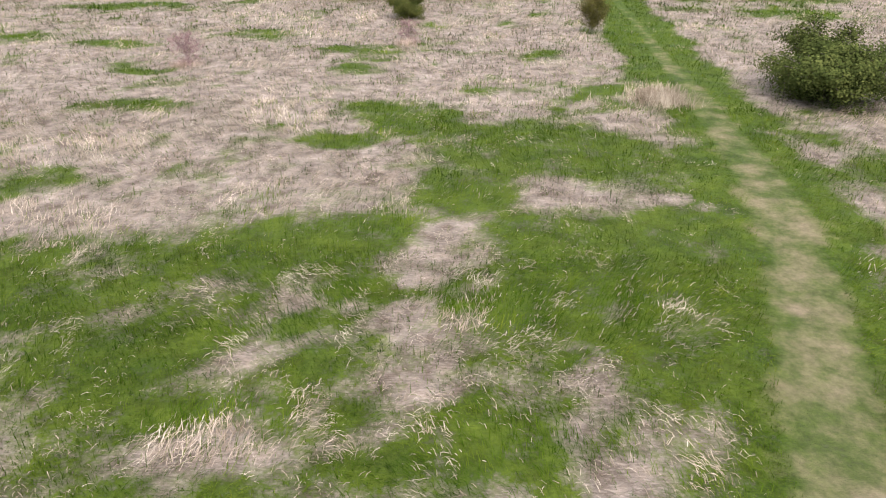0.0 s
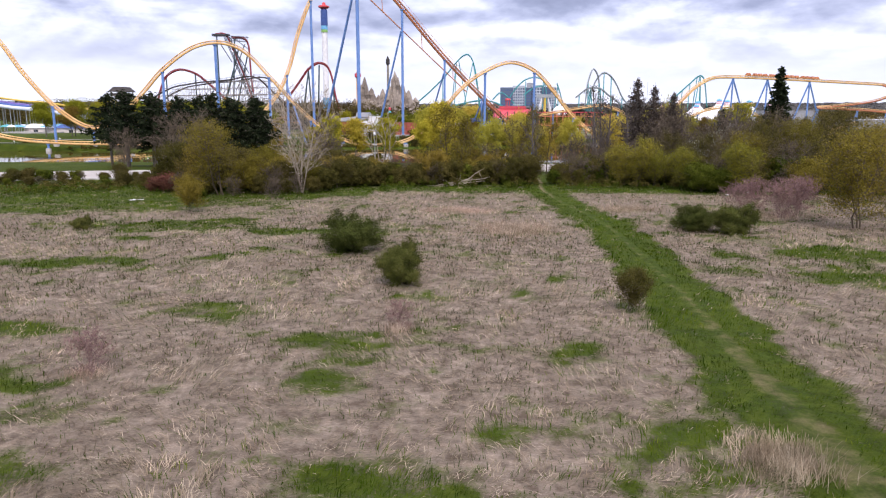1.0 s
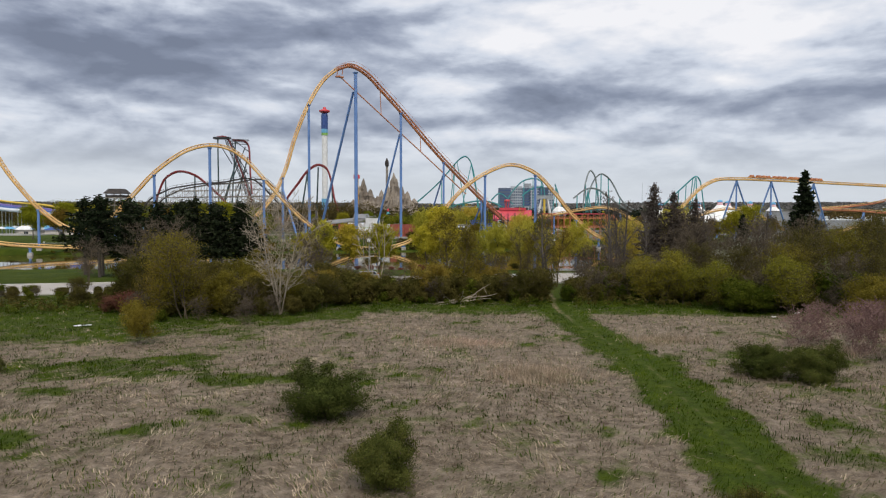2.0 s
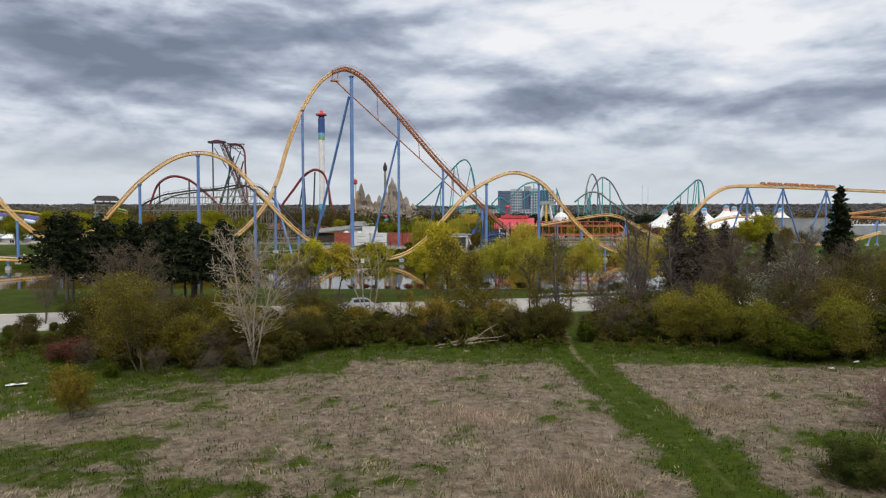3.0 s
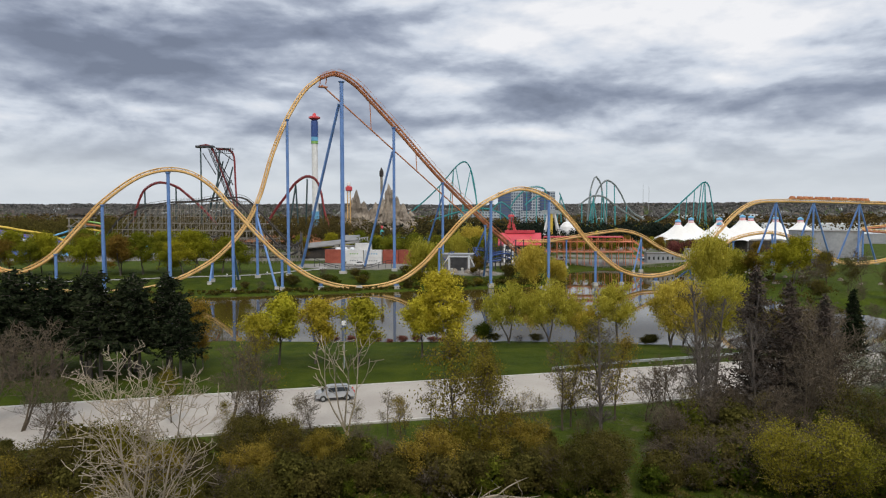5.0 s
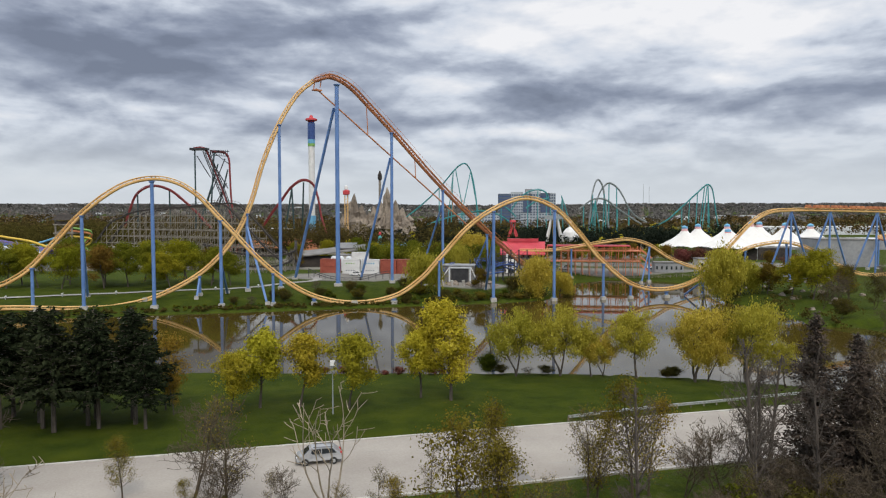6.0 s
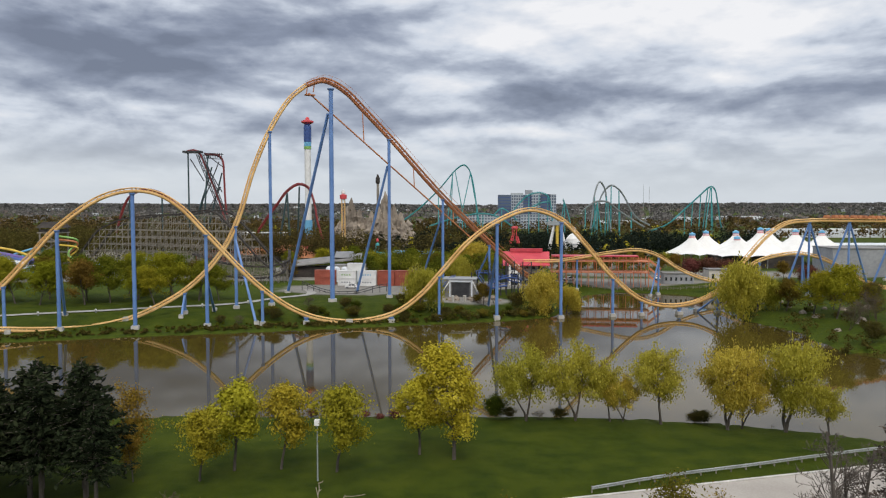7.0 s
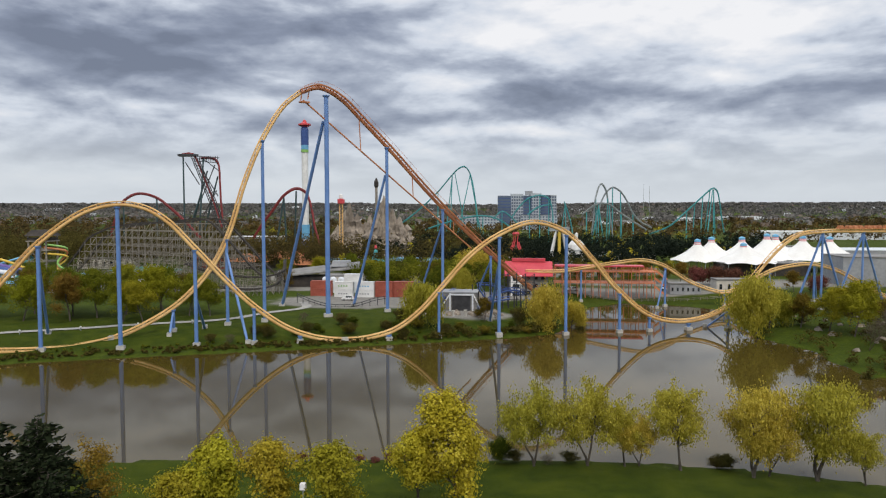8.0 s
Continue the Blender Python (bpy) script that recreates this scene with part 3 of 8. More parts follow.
# ---- ground: one sheet to the horizon ----
def ground_material():
    m = bpy.data.materials.new("field_and_park_ground")
    m.use_nodes = True
    nt = m.node_tree
    bs = nt.nodes["Principled BSDF"]
    nd, lk = nt.nodes.new, nt.links.new
    tc = nd("ShaderNodeTexCoord").outputs["Object"]

    def noise_at(scale, detail=5, rough=0.6, stretch=None, distort=0.0):
        n = nd("ShaderNodeTexNoise")
        n.inputs["Scale"].default_value, n.inputs["Detail"].default_value, n.inputs["Roughness"].default_value = scale, detail, rough
        n.inputs["Distortion"].default_value = distort
        src = tc
        if stretch:
            mp = nd("ShaderNodeMapping")
            mp.inputs["Scale"].default_value, mp.inputs["Rotation"].default_value = stretch, (0, 0, 0.5)
            lk(tc, mp.inputs[0])
            src = mp.outputs[0]
        lk(src, n.inputs["Vector"])
        return n.outputs[0]

    def ramp(fac, stops):
        n = nd("ShaderNodeValToRGB")
        el = n.color_ramp.elements
        while len(el) < len(stops):
            el.new(0.5)
        for e, (p, c) in zip(el, stops):
            e.position, e.color = p, (*c, 1)
        lk(fac, n.inputs[0])
        return n.outputs[0]

    def mix(fac, a, b, kind="MIX"):
        n = nd("ShaderNodeMix")
        n.data_type, n.blend_type = "RGBA", kind
        if isinstance(fac, float):
            n.inputs[0].default_value = fac
        else:
            lk(fac, n.inputs[0])
        lk(a, n.inputs[6]), lk(b, n.inputs[7])
        return n.outputs[2]

    def maths(op, a, b, clamp=False):
        n = nd("ShaderNodeMath")
        n.operation, n.use_clamp = op, clamp
        for k, v in enumerate((a, b)):
            if isinstance(v, (int, float)):
                n.inputs[k].default_value = v
            else:
                lk(v, n.inputs[k])
        return n.outputs[0]

    at = nd("ShaderNodeAttribute")
    at.attribute_name = "cover"
    sep = nd("ShaderNodeSeparateColor")
    lk(at.outputs["Color"], sep.inputs[0])
    green, bare, lawn = sep.outputs
    gravel = at.outputs["Alpha"]
    patchy, fine, strands = noise_at(0.7, 6, 0.65), noise_at(9.0, 6, 0.7), noise_at(6.0, 5, 0.7, (1, 4, 1), 0.8)
    straw = mix(0.5, ramp(strands, [(0.32, (0.060, 0.045, 0.029)), (0.5, (0.176, 0.139, 0.104)), (0.68, (0.352, 0.289, 0.228))]),
                ramp(patchy, [(0.32, (0.088, 0.067, 0.044)), (0.5, (0.186, 0.148, 0.110)), (0.68, (0.328, 0.271, 0.214))]))
    tuss = ramp(noise_at(1.7, 4, 0.6), [(0.34, (0.7, 0.66, 0.62)), (0.5, (1.05, 1.05, 1.04)), (0.66, (1.4, 1.37, 1.33))])
    straw = mix(1.0, straw, tuss, "MULTIPLY")
    grass = mix(0.5, ramp(fine, [(0.3, (0.014, 0.032, 0.003)), (0.7, (0.078, 0.106, 0.010))]), ramp(patchy, [(0.35, (0.020, 0.041, 0.004)), (0.65, (0.079, 0.100, 0.009))]))
    grass = mix(0.6, grass, mix(1.0, grass, tuss, "MULTIPLY"))
    edge = maths("ADD", green, maths("MULTIPLY", maths("SUBTRACT", patchy, 0.5), 1.5))
    edge = maths("ADD", edge, maths("MULTIPLY", maths("SUBTRACT", fine, 0.5), 1.0))
    field = mix(maths("MULTIPLY", maths("SUBTRACT", edge, 0.28), 2.0, True), straw, grass)
    soil = mix(0.5, ramp(fine, [(0.3, (0.10, 0.086, 0.042)), (0.7, (0.25, 0.195, 0.12))]), ramp(patchy, [(0.4, (0.06, 0.078, 0.018)), (0.62, (0.23, 0.165, 0.105))]))
    worn = maths("ADD", bare, maths("MULTIPLY", maths("SUBTRACT", patchy, 0.5), 1.5))
    field = mix(maths("MULTIPLY", maths("SUBTRACT", worn, 0.3), 1.6, True), field, soil)
    mown = mix(0.4, ramp(noise_at(0.22, 5, 0.6), [(0.33, (0.016, 0.034, 0.002)), (0.67, (0.070, 0.088, 0.006))]), ramp(fine, [(0.3, (0.018, 0.036, 0.002)), (0.7, (0.062, 0.080, 0.006))]))
    field = mix(lawn, field, mown)
    stone = mix(0.5, ramp(noise_at(0.3, 5), [(0.35, (0.19, 0.18, 0.165)), (0.65, (0.29, 0.275, 0.25))]), ramp(fine, [(0.3, (0.15, 0.145, 0.13)), (0.7, (0.33, 0.315, 0.29))]))
    field = mix(gravel, field, stone)
    lk(field, bs.inputs["Base Color"])
    bs.inputs["Roughness"].default_value = 0.95
    bs.inputs["Specular IOR Level"].default_value = 0.1
    b = nd("ShaderNodeBump")
    b.inputs["Strength"].default_value, b.inputs["Distance"].default_value = 0.7, 0.12
    lk(maths("ADD", strands, fine), b.inputs["Height"]), lk(b.outputs[0], bs.inputs["Normal"])
    return m


def axis(*runs):
    """Grid lines: (from, to, spacing) runs, joined."""
    out = []
    for a, b, s in runs:
        out.append(np.linspace(a, b, max(2, int(round((b - a) / s)) + 1))[:-1])
    return np.concatenate(out + [[runs[-1][1]]])


gx = axis((-4700, -1500, 200), (-1500, -420, 60), (-420, -150, 10), (-150, -60, 2.2), (-60, 60, 0.6), (60, 160, 2.2), (160, 420, 10), (420, 1500, 60), (1500, 4700, 200))
gy = axis((-700, -60, 40), (-60, 0, 4), (0, 118, 0.6), (118, 200, 1.3), (200, 370, 1.8), (370, 600, 8), (600, 1500, 40), (1500, 4700, 120))
GX, GY = np.meshgrid(gx, gy)
GZ = height(GX, GY)
gnd = Geo()
nx, ny = len(gx), len(gy)
ii = np.arange(nx * ny).reshape(ny, nx)
gnd.add(np.stack([GX, GY, GZ], -1).reshape(-1, 3), np.stack([ii[:-1, :-1], ii[:-1, 1:], ii[1:, 1:], ii[1:, :-1]], -1).reshape(-1, 4))
ground = whole("ground", gnd, ground_material(), "dry straw field, mown lawn and park ground reaching the horizon", "ground", "structure", True)


def covers(x, y):
    u, s = road_off(x, y), pond(x, y)
    green = greenness(x, y)
    po = path_off(x, y)
    width = np.interp(y, [0, 20, 40, 80, 112], [1.35, 1.15, 0.6, 0.35, 0.35])
    bare = (1 - step_up(0.3, 1.5, po / width + 0.5 * (value_noise(x * 0.6, y * 0.6) - 0.5))) * np.interp(y, [0, 14, 30, 60, 95, 105, 112], [0.62, 0.62, 0.54, 0.36, 0.45, 1.0, 1.0])
    bare = bare * (y < 123)
    lawn = ((u > 8) & (y < 240)).astype(float) * step_up(0.5, 3.0, s + value_noise(x * 0.5, y * 0.5) * 2)
    lawn = np.where((y > 240) & (s > 0), 1.0 * step_up(4, 8, s + 4 * value_noise(x * 0.1, y * 0.1)) * (1 - step_up(45, 70, s)), lawn)
    lawn = np.where((y > 200) & (x > 72) & (y < 345), lawn * 0.35 * value_noise(x * 0.15, y * 0.15, 3), lawn)
    green = np.maximum(np.where(y > 240, 0, green), np.where(y > 240, 0.95, 0))
    gravel = np.zeros_like(x)
    for cx, cy, a, b in ((-53, 333, 33, 19), (-12, 306, 17, 9), (55, 372, 50, 9), (-10, 350, 30, 16), (100, 402, 80, 18), (-120, 372, 60, 12), (-60, 420, 60, 30), (40, 470, 70, 40), (-205, 375, 60, 25)):
        e = np.hypot((x - cx) / a, (y - cy) / b) + (value_noise(x * 0.2, y * 0.2) - 0.5) * 0.4
        gravel = np.maximum(gravel, 1 - step_up(0.8, 1.0, e))
    gravel = np.maximum(gravel, step_up(700, 1200, y) * 0.4 * (value_noise(x * 0.006, y * 0.006, 4) > 0.66))
    return np.stack([green, bare, lawn, gravel], -1)


col = ground.data.color_attributes.new("cover", "FLOAT_COLOR", "POINT")
col.data.foreach_set("color", covers(GX, GY).reshape(-1).astype(np.float32))


def water_material():
    m = bpy.data.materials.new("brown_pond_water")
    m.use_nodes = True
    nt = m.node_tree
    bs = nt.nodes["Principled BSDF"]
    nd, lk = nt.nodes.new, nt.links.new
    tc = nd("ShaderNodeTexCoord")
    n1, n2 = nd("ShaderNodeTexNoise"), nd("ShaderNodeTexNoise")
    n1.inputs["Scale"].default_value, n2.inputs["Scale"].default_value = 0.05, 1.4
    n1.inputs["Detail"].default_value, n2.inputs["Detail"].default_value = 3, 3
    lk(tc.outputs["Object"], n1.inputs["Vector"]), lk(tc.outputs["Object"], n2.inputs["Vector"])
    rp = nd("ShaderNodeValToRGB")
    rp.color_ramp.elements[0].color, rp.color_ramp.elements[1].color = (0.052, 0.038, 0.009, 1), (0.070, 0.051, 0.012, 1)
    lk(n1.outputs[0], rp.inputs[0]), lk(rp.outputs[0], bs.inputs["Base Color"])
    bs.inputs["Roughness"].default_value, bs.inputs["IOR"].default_value = 0.03, 1.33
    bs.inputs["Specular IOR Level"].default_value = 0.42
    b = nd("ShaderNodeBump")
    b.inputs["Strength"].default_value, b.inputs["Distance"].default_value = 0.022, 0.05
    lk(n2.outputs[0], b.inputs["Height"]), lk(b.outputs[0], bs.inputs["Normal"])
    return m


wg = Geo()
wg.add([(-410, 150, WATER), (120, 150, WATER), (120, 370, WATER), (-410, 370, WATER)], [(0, 1, 2, 3)])
whole("water", wg, water_material(), "still brown pond mirroring the sky and the ride", "pond", "structure")

# ---- the road ----
RD = np.array([1, 0.31]) / math.hypot(1, 0.31)
RN = np.array([-RD[1], RD[0]])
R0 = np.array([0.0, 143.7])


def on_road(s, u, z=0.0):
    p = R0 + RD * s + RN * u
    return (p[0], p[1], z)


def strip(s0, s1, u0, u1, z, n=1):
    g = Geo()
    for a, b in zip(np.linspace(s0, s1, n + 1)[:-1], np.linspace(s0, s1, n + 1)[1:]):
        lo = [on_road(a, u0, z - 0.3), on_road(b, u0, z - 0.3), on_road(b, u1, z - 0.3), on_road(a, u1, z - 0.3)]
        hi = [(p[0], p[1], z) for p in lo]
        g.add(lo + hi, [(4, 5, 6, 7), (0, 1, 5, 4), (2, 3, 7, 6)])
    return g


whole("road", strip(-420, 420, -7.8, 7.8, 0.06, n=40), ASPHALT, "pale worn four-lane asphalt road", "road", "structure")
whole("kerb", strip(-420, 420, -8.15, -7.8, 0.17, n=20), CONCRETE, "low concrete kerb along the road's field side", "kerb", "structure")
whole("kerb", strip(-420, 420, 7.8, 8.15, 0.17, n=20), CONCRETE, "low concrete kerb along the road's lawn side", "kerb", "structure")
marks = thing("road_marking", (0, 0, 0), "faded white lane dashes on the road", "road marking", kind="structure")
for lane in (-3.9, 3.9):
    for k in range(-16, 18, 2):
        g = Geo()
        a = [on_road(k * 9.0, lane - 0.06, 0.066), on_road(k * 9.0 + 3, lane - 0.06, 0.066), on_road(k * 9.0 + 3, lane + 0.06, 0.066), on_road(k * 9.0, lane + 0.06, 0.066)]
        part("dash", g.add(a, [(0, 1, 2, 3)]), PAVING, marks)
g = Geo()
g.add([on_road(-4.5, -7.7, 0.068), on_road(-3.0, -7.7, 0.068), on_road(-3.4, 7.7, 0.068), on_road(-4.9, 7.7, 0.068)], [(0, 1, 2, 3)])
whole("road_patch", g, PATCH, "darker asphalt repair strip across the road", "road patch", "structure")

# ---- the big steel coaster ----
LEFT_HILLS = [(-205, 229, 46), (-190, 232.5, 52), (-176, 236, 48), (-164, 239.2, 35), (-157.5, 241, 24), (-148, 243.6, 12), (-138.6, 246, 6.2),
              (-130.5, 248.2, 9.2), (-121.7, 250.7, 18.6), (-115, 252.4, 26.2), (-105, 255.3, 33.8), (-97, 257.2, 35.8), (-91, 259, 34.7), (-85.7, 260.4, 31.2),
              (-79.3, 262.1, 24)]
MID_HILLS = [(-66, 265.7, 9.3), (-55.2, 268.6, 1.9), (-43.5, 271.8, -0.6), (-31.7, 274.9, 1.3), (-24.3, 276.9, 6.3), (-18.2, 278.6, 13), (-10.5, 280.7, 21.5),
             (-2.4, 282.9, 27.3), (7.6, 285.6, 30.8), (17.1, 288.1, 27.8), (25, 290.3, 20.1), (32.8, 292.4, 11), (43.4, 295.2, 2.9), (55.1, 298.4, 1.2)]
RIGHT_RUN = [(67, 301.6, 5), (76.7, 304.5, 15.1), (84.4, 308, 22.2), (92.5, 313, 26.2), (104, 321, 27.2), (122, 331, 27.2), (150, 346, 26.8), (190, 366, 26)]
FALL = [(-60.9, 293.5, 69), (-65.2, 290.6, 64.5), (-70.3, 287.3, 55.1),
        (-75, 284.1, 42), (-78.7, 281.7, 28), (-82.1, 279.2, 19.4), (-87, 275.6, 12), (-92.5, 271.6, 6.6), (-102, 264.2, 1.2), (-110, 258.2, -0.4),
        (-119, 252, -0.2), (-130, 246.5, 0.7), (-145, 240, 1.2), (-162, 233, 3.5), (-180, 226, 12), (-196, 220, 26)]
LIFT = [(14, 342.9, 3.5), (6, 337.6, 9.8), (-19.8, 320.6, 34.9), (-36.3, 309.7, 53.7), (-44.3, 304.4, 62.4), (-49, 301.3, 67.4), (-53, 298.7, 70.1), (-56.5, 296.4, 70.9), (-60.9, 293.5, 69)]
RETURN = [(10, 356.6, 10.6), (22.8, 354.6, 10.9), (33.2, 353, 12.6), (43.4, 351.5, 14.4), (53.5, 350, 15.5), (60.8, 348.9, 13.6), (69.5, 347.6, 8.1), (77.4, 346.4, 4.9),
          (82.2, 345.7, 4.2), (88.8, 344.7, 7.3), (97.2, 343.4, 12.4), (105.5, 342.2, 14.6), (111, 341.4, 14.9), (118.3, 340.3, 13), (125.6, 339.2, 8.9), (131, 338.3, 5.6),
          (138, 337.6, 3), (150, 337, 3.6), (166, 338, 8)]
CURL = [(190, 366, 26), (204, 378, 23), (203, 394, 19), (188, 399, 16.5), (172, 388, 15.5), (166, 372, 14.8), (176, 358, 14), (196, 352, 12)]

coaster = thing("roller_coaster", (0, 0, 0), "towering golden-yellow steel roller coaster on blue columns beside the pond", "roller coaster")


def track(parent, keys, spine_mat, rail_mat, gauge=0.62, spine=0.42, drop=0.85, tie=1.3, rail=0.14, k=6, names=("spine", "rail", "tie")):
    """A tubular track: a spine, two rails and a V of ties between them."""
    p = smooth_line(keys, 1.0)
    d = np.gradient(p, axis=0)
    d /= np.linalg.norm(d, axis=1, keepdims=True)
    side = np.cross(d, [0, 0, 1.0])
    side /= np.linalg.norm(side, axis=1, keepdims=True)
    up = np.cross(side, d)
    part(names[0], Geo().line(p - up * drop, spine, k), spine_mat, parent, smooth=True)
    for s in (-1, 1):
        part(names[1], Geo().line(p + side * s * gauge, rail, 5), rail_mat, parent, smooth=True)
    g = Geo()
    n = max(2, int(len(p) / tie))
    idx = np.linspace(0, len(p) - 1, n).astype(int)
    for s in (-1, 1):
        g.tubes(p[idx] - up[idx] * drop, p[idx] + side[idx] * s * gauge, 0.11, 0.08, 4)
    g.tubes(p[idx] - side[idx] * gauge, p[idx] + side[idx] * gauge, 0.07, None, 4)
    part(names[2], g, rail_mat, parent, kind="stuff")
    return p


main_line = track(coaster, LEFT_HILLS + MID_HILLS + RIGHT_RUN, GOLD, GOLD)
fall_line = track(coaster, FALL, GOLD, GOLD)
lift_line = track(coaster, LIFT, RUST, RUST, gauge=0.7, spine=0.5)
return_line = track(coaster, RETURN, GOLD, GOLD)
curl_line = track(coaster, CURL, ORANGE, GOLD)


def column(x, y, top, r=0.5, feet=None, mat=BLUE, foot=True, k=10, base=None):
    """A blue column with its head plate and its concrete footing; feet: where a leaning leg stands."""
    z0 = max(spot(x, y)[2], WATER) if base is None else base
    fx, fy = feet if feet else (x, y)
    if feet:
        z0 = max(spot(fx, fy)[2], WATER)
    r = r * 0.88
    g = Geo().tubes([(fx, fy, z0 - 0.2)], [(x, y, top)], r, r * 0.92, k)
    ob = part("column", g, mat, coaster, smooth=True)
    g = Geo()
    if feet is None:
        g.lathe([(r * 0.92, top - 0.7), (r * 1.5, top - 0.2), (r * 1.5, top), (0.02, top)], (x, y, 0), k)
        part("column_head", g, mat, ob)
    if foot:
        part("footing", Geo().box((fx, fy, z0 - 3), (r * 3.6, r * 3.2, 3.9), 15), CONCRETE, ob, "pale concrete footing")
        part("base_plate", Geo().lathe([(r * 1.7, z0 + 0.9), (r * 1.7, z0 + 1.0), (r, z0 + 1.02)], (fx, fy, 0), k), GALV, ob)
    return ob


def at_x(line, x):
    i = int(np.argmin(np.abs(line[:, 0] - x)))
    return line[i]


def hold(line, x, r=0.5, back=None, split=0.0, sink=1.3):
    """A column under the track at x; back: where its brace stands, from a point split metres lower."""
    p = at_x(line, x)
    column(p[0], p[1], p[2] - sink, r)
    if back:
        column(p[0], p[1], p[2] - sink - split, r * 0.75, back)


hold(main_line, -176, 0.55)
hold(main_line, -150, 0.5)
hold(main_line, -138.6, 0.45)
hold(main_line, -127, 0.5)
hold(main_line, -115.3, 0.55, (-122, 266), 3.0)
hold(main_line, -97.5, 0.6)
hold(main_line, -80, 0.55, (-84, 277), 12)
hold(main_line, -66.5, 0.5)
hold(main_line, -54.6, 0.55)
hold(main_line, -43.3, 0.6)
hold(main_line, -31.7, 0.6)
hold(main_line, -18.6, 0.45)
hold(main_line, -2.3, 0.55, (-4.5, 297), 7)
hold(main_line, 17, 0.55, (20, 312), 6)
hold(main_line, 33.2, 0.5)
hold(main_line, 42, 0.45)
hold(main_line, 55.1, 0.6)
hold(main_line, 67.5, 0.5, (61.5, 304), 1.0)
hold(fall_line, -70.4, 0.6)
hold(fall_line, -79, 0.55, (-68, 266), 4)
hold(fall_line, -91, 0.5, (-90, 268), 0.5)
hold(fall_line, -103, 0.45)
hold(fall_line, -126, 0.45)
hold(fall_line, -150, 0.45)
hold(return_line, 31, 0.4)
hold(return_line, 60.8, 0.45, (57, 344), 0.5)
hold(return_line, 97, 0.45)
hold(return_line, 111, 0.45, (115, 347), 0.5)
hold(return_line, 82, 0.4)
column(-54, 298.1, 68.2, 0.85)
column(-55.2, 299.2, 60.5, 0.62, (-75, 320.5))
p = at_x(lift_line, -37)
column(p[0], p[1], p[2] - 1.2, 0.62)
column(p[0] - 0.6, p[1] + 0.6, p[2] - 10, 0.5, (-50.5, 321))
p = at_x(lift_line, -19.8)
column(p[0], p[1], p[2] - 1.2, 0.55)
column(p[0] - 0.4, p[1] + 0.6, p[2] - 7, 0.42, (-30, 338))
p = at_x(lift_line, -3.5)
column(p[0], p[1], p[2] - 1.2, 0.5)
column(p[0], p[1], p[2] - 3, 0.4, (-10, 341))
for x in (104, 122, 146):
    p = at_x(main_line, x)
    column(p[0], p[1], p[2] - 1.1, 0.42)
    for s in (-1, 1):
        column(p[0], p[1], p[2] - 1.3, 0.42, (p[0] + 9.5 * s + 2, p[1] + 5 + 2.5 * s))
for x in (200, 176, 168):
    p = at_x(curl_line, x)
    column(p[0], p[1], p[2] - 1.2, 0.45)
    column(p[0], p[1], p[2] - 1.5, 0.4, (p[0] - 6, p[1] - 3))

# the lift's walkways, handrails, and the strut slung under it
d = lift_line[5] - lift_line[0]
d = d / np.linalg.norm(d)
side = np.cross(d, [0, 0, 1.0])
side /= np.linalg.norm(side)
upper = np.cross(side, d)
way = lift_line
for s in (-1, 1):
    part("walkway", Geo().line(way + side * s * 1.35 + upper * 0.1, 0.22, 4), RUST, coaster, "rusty orange stepped walkway")
    part("handrail", Geo().line(way + side * s * 1.75 + upper * 1.15, 0.055, 4), RUST, coaster)
    idx = np.arange(0, len(way), 3)
    part("handrail_post", Geo().tubes(way[idx] + side * s * 1.75 + upper * 0.1, way[idx] + side * s * 1.75 + upper * 1.15, 0.045, None, 4), RUST, coaster, kind="stuff")
p = np.array([-60.0, 294.1, 66.2])
q = np.array([-10.5, 326.8, 20.5])
part("lower_strut", Geo().tubes([p], [q], 0.26, None, 6), RUST, coaster)
for f in (0.31, 0.62, 0.88):
    a = p + (q - p) * f
    b = way[int(np.argmin(np.hypot(way[:, 0] - a[0], way[:, 1] - a[1])))]
    part("strut_link", Geo().tubes([a], [b - upper * 0.8], 0.16, None, 6), RUST, coaster)
g = Geo()
for c in ((-60.6, 293.7, 66.0), (-58.8, 294.9, 66.6)):
    g.tubes([c], [(c[0] + 0.4, c[1] + 0.2, 69.3)], 0.2, None, 4)
g.box((-59.7, 294.3, 65.4), (3.0, 1.6, 0.4), 33)
part("crest_platform", g, RUST, coaster)
for s in np.linspace(112, 150, 14):
    p = at_x(main_line, s)
    wagon = Geo().box((p[0], p[1], p[2] + 0.1), (2.1, 1.6, 0.5), 28).box((p[0], p[1], p[2] + 0.6), (1.5, 1.5, 0.6), 28, 0.8)
    part("train_car", wagon, RUST, coaster, "rust-red train car parked on the brake run")


# ---- plants ----
KINDS = {}


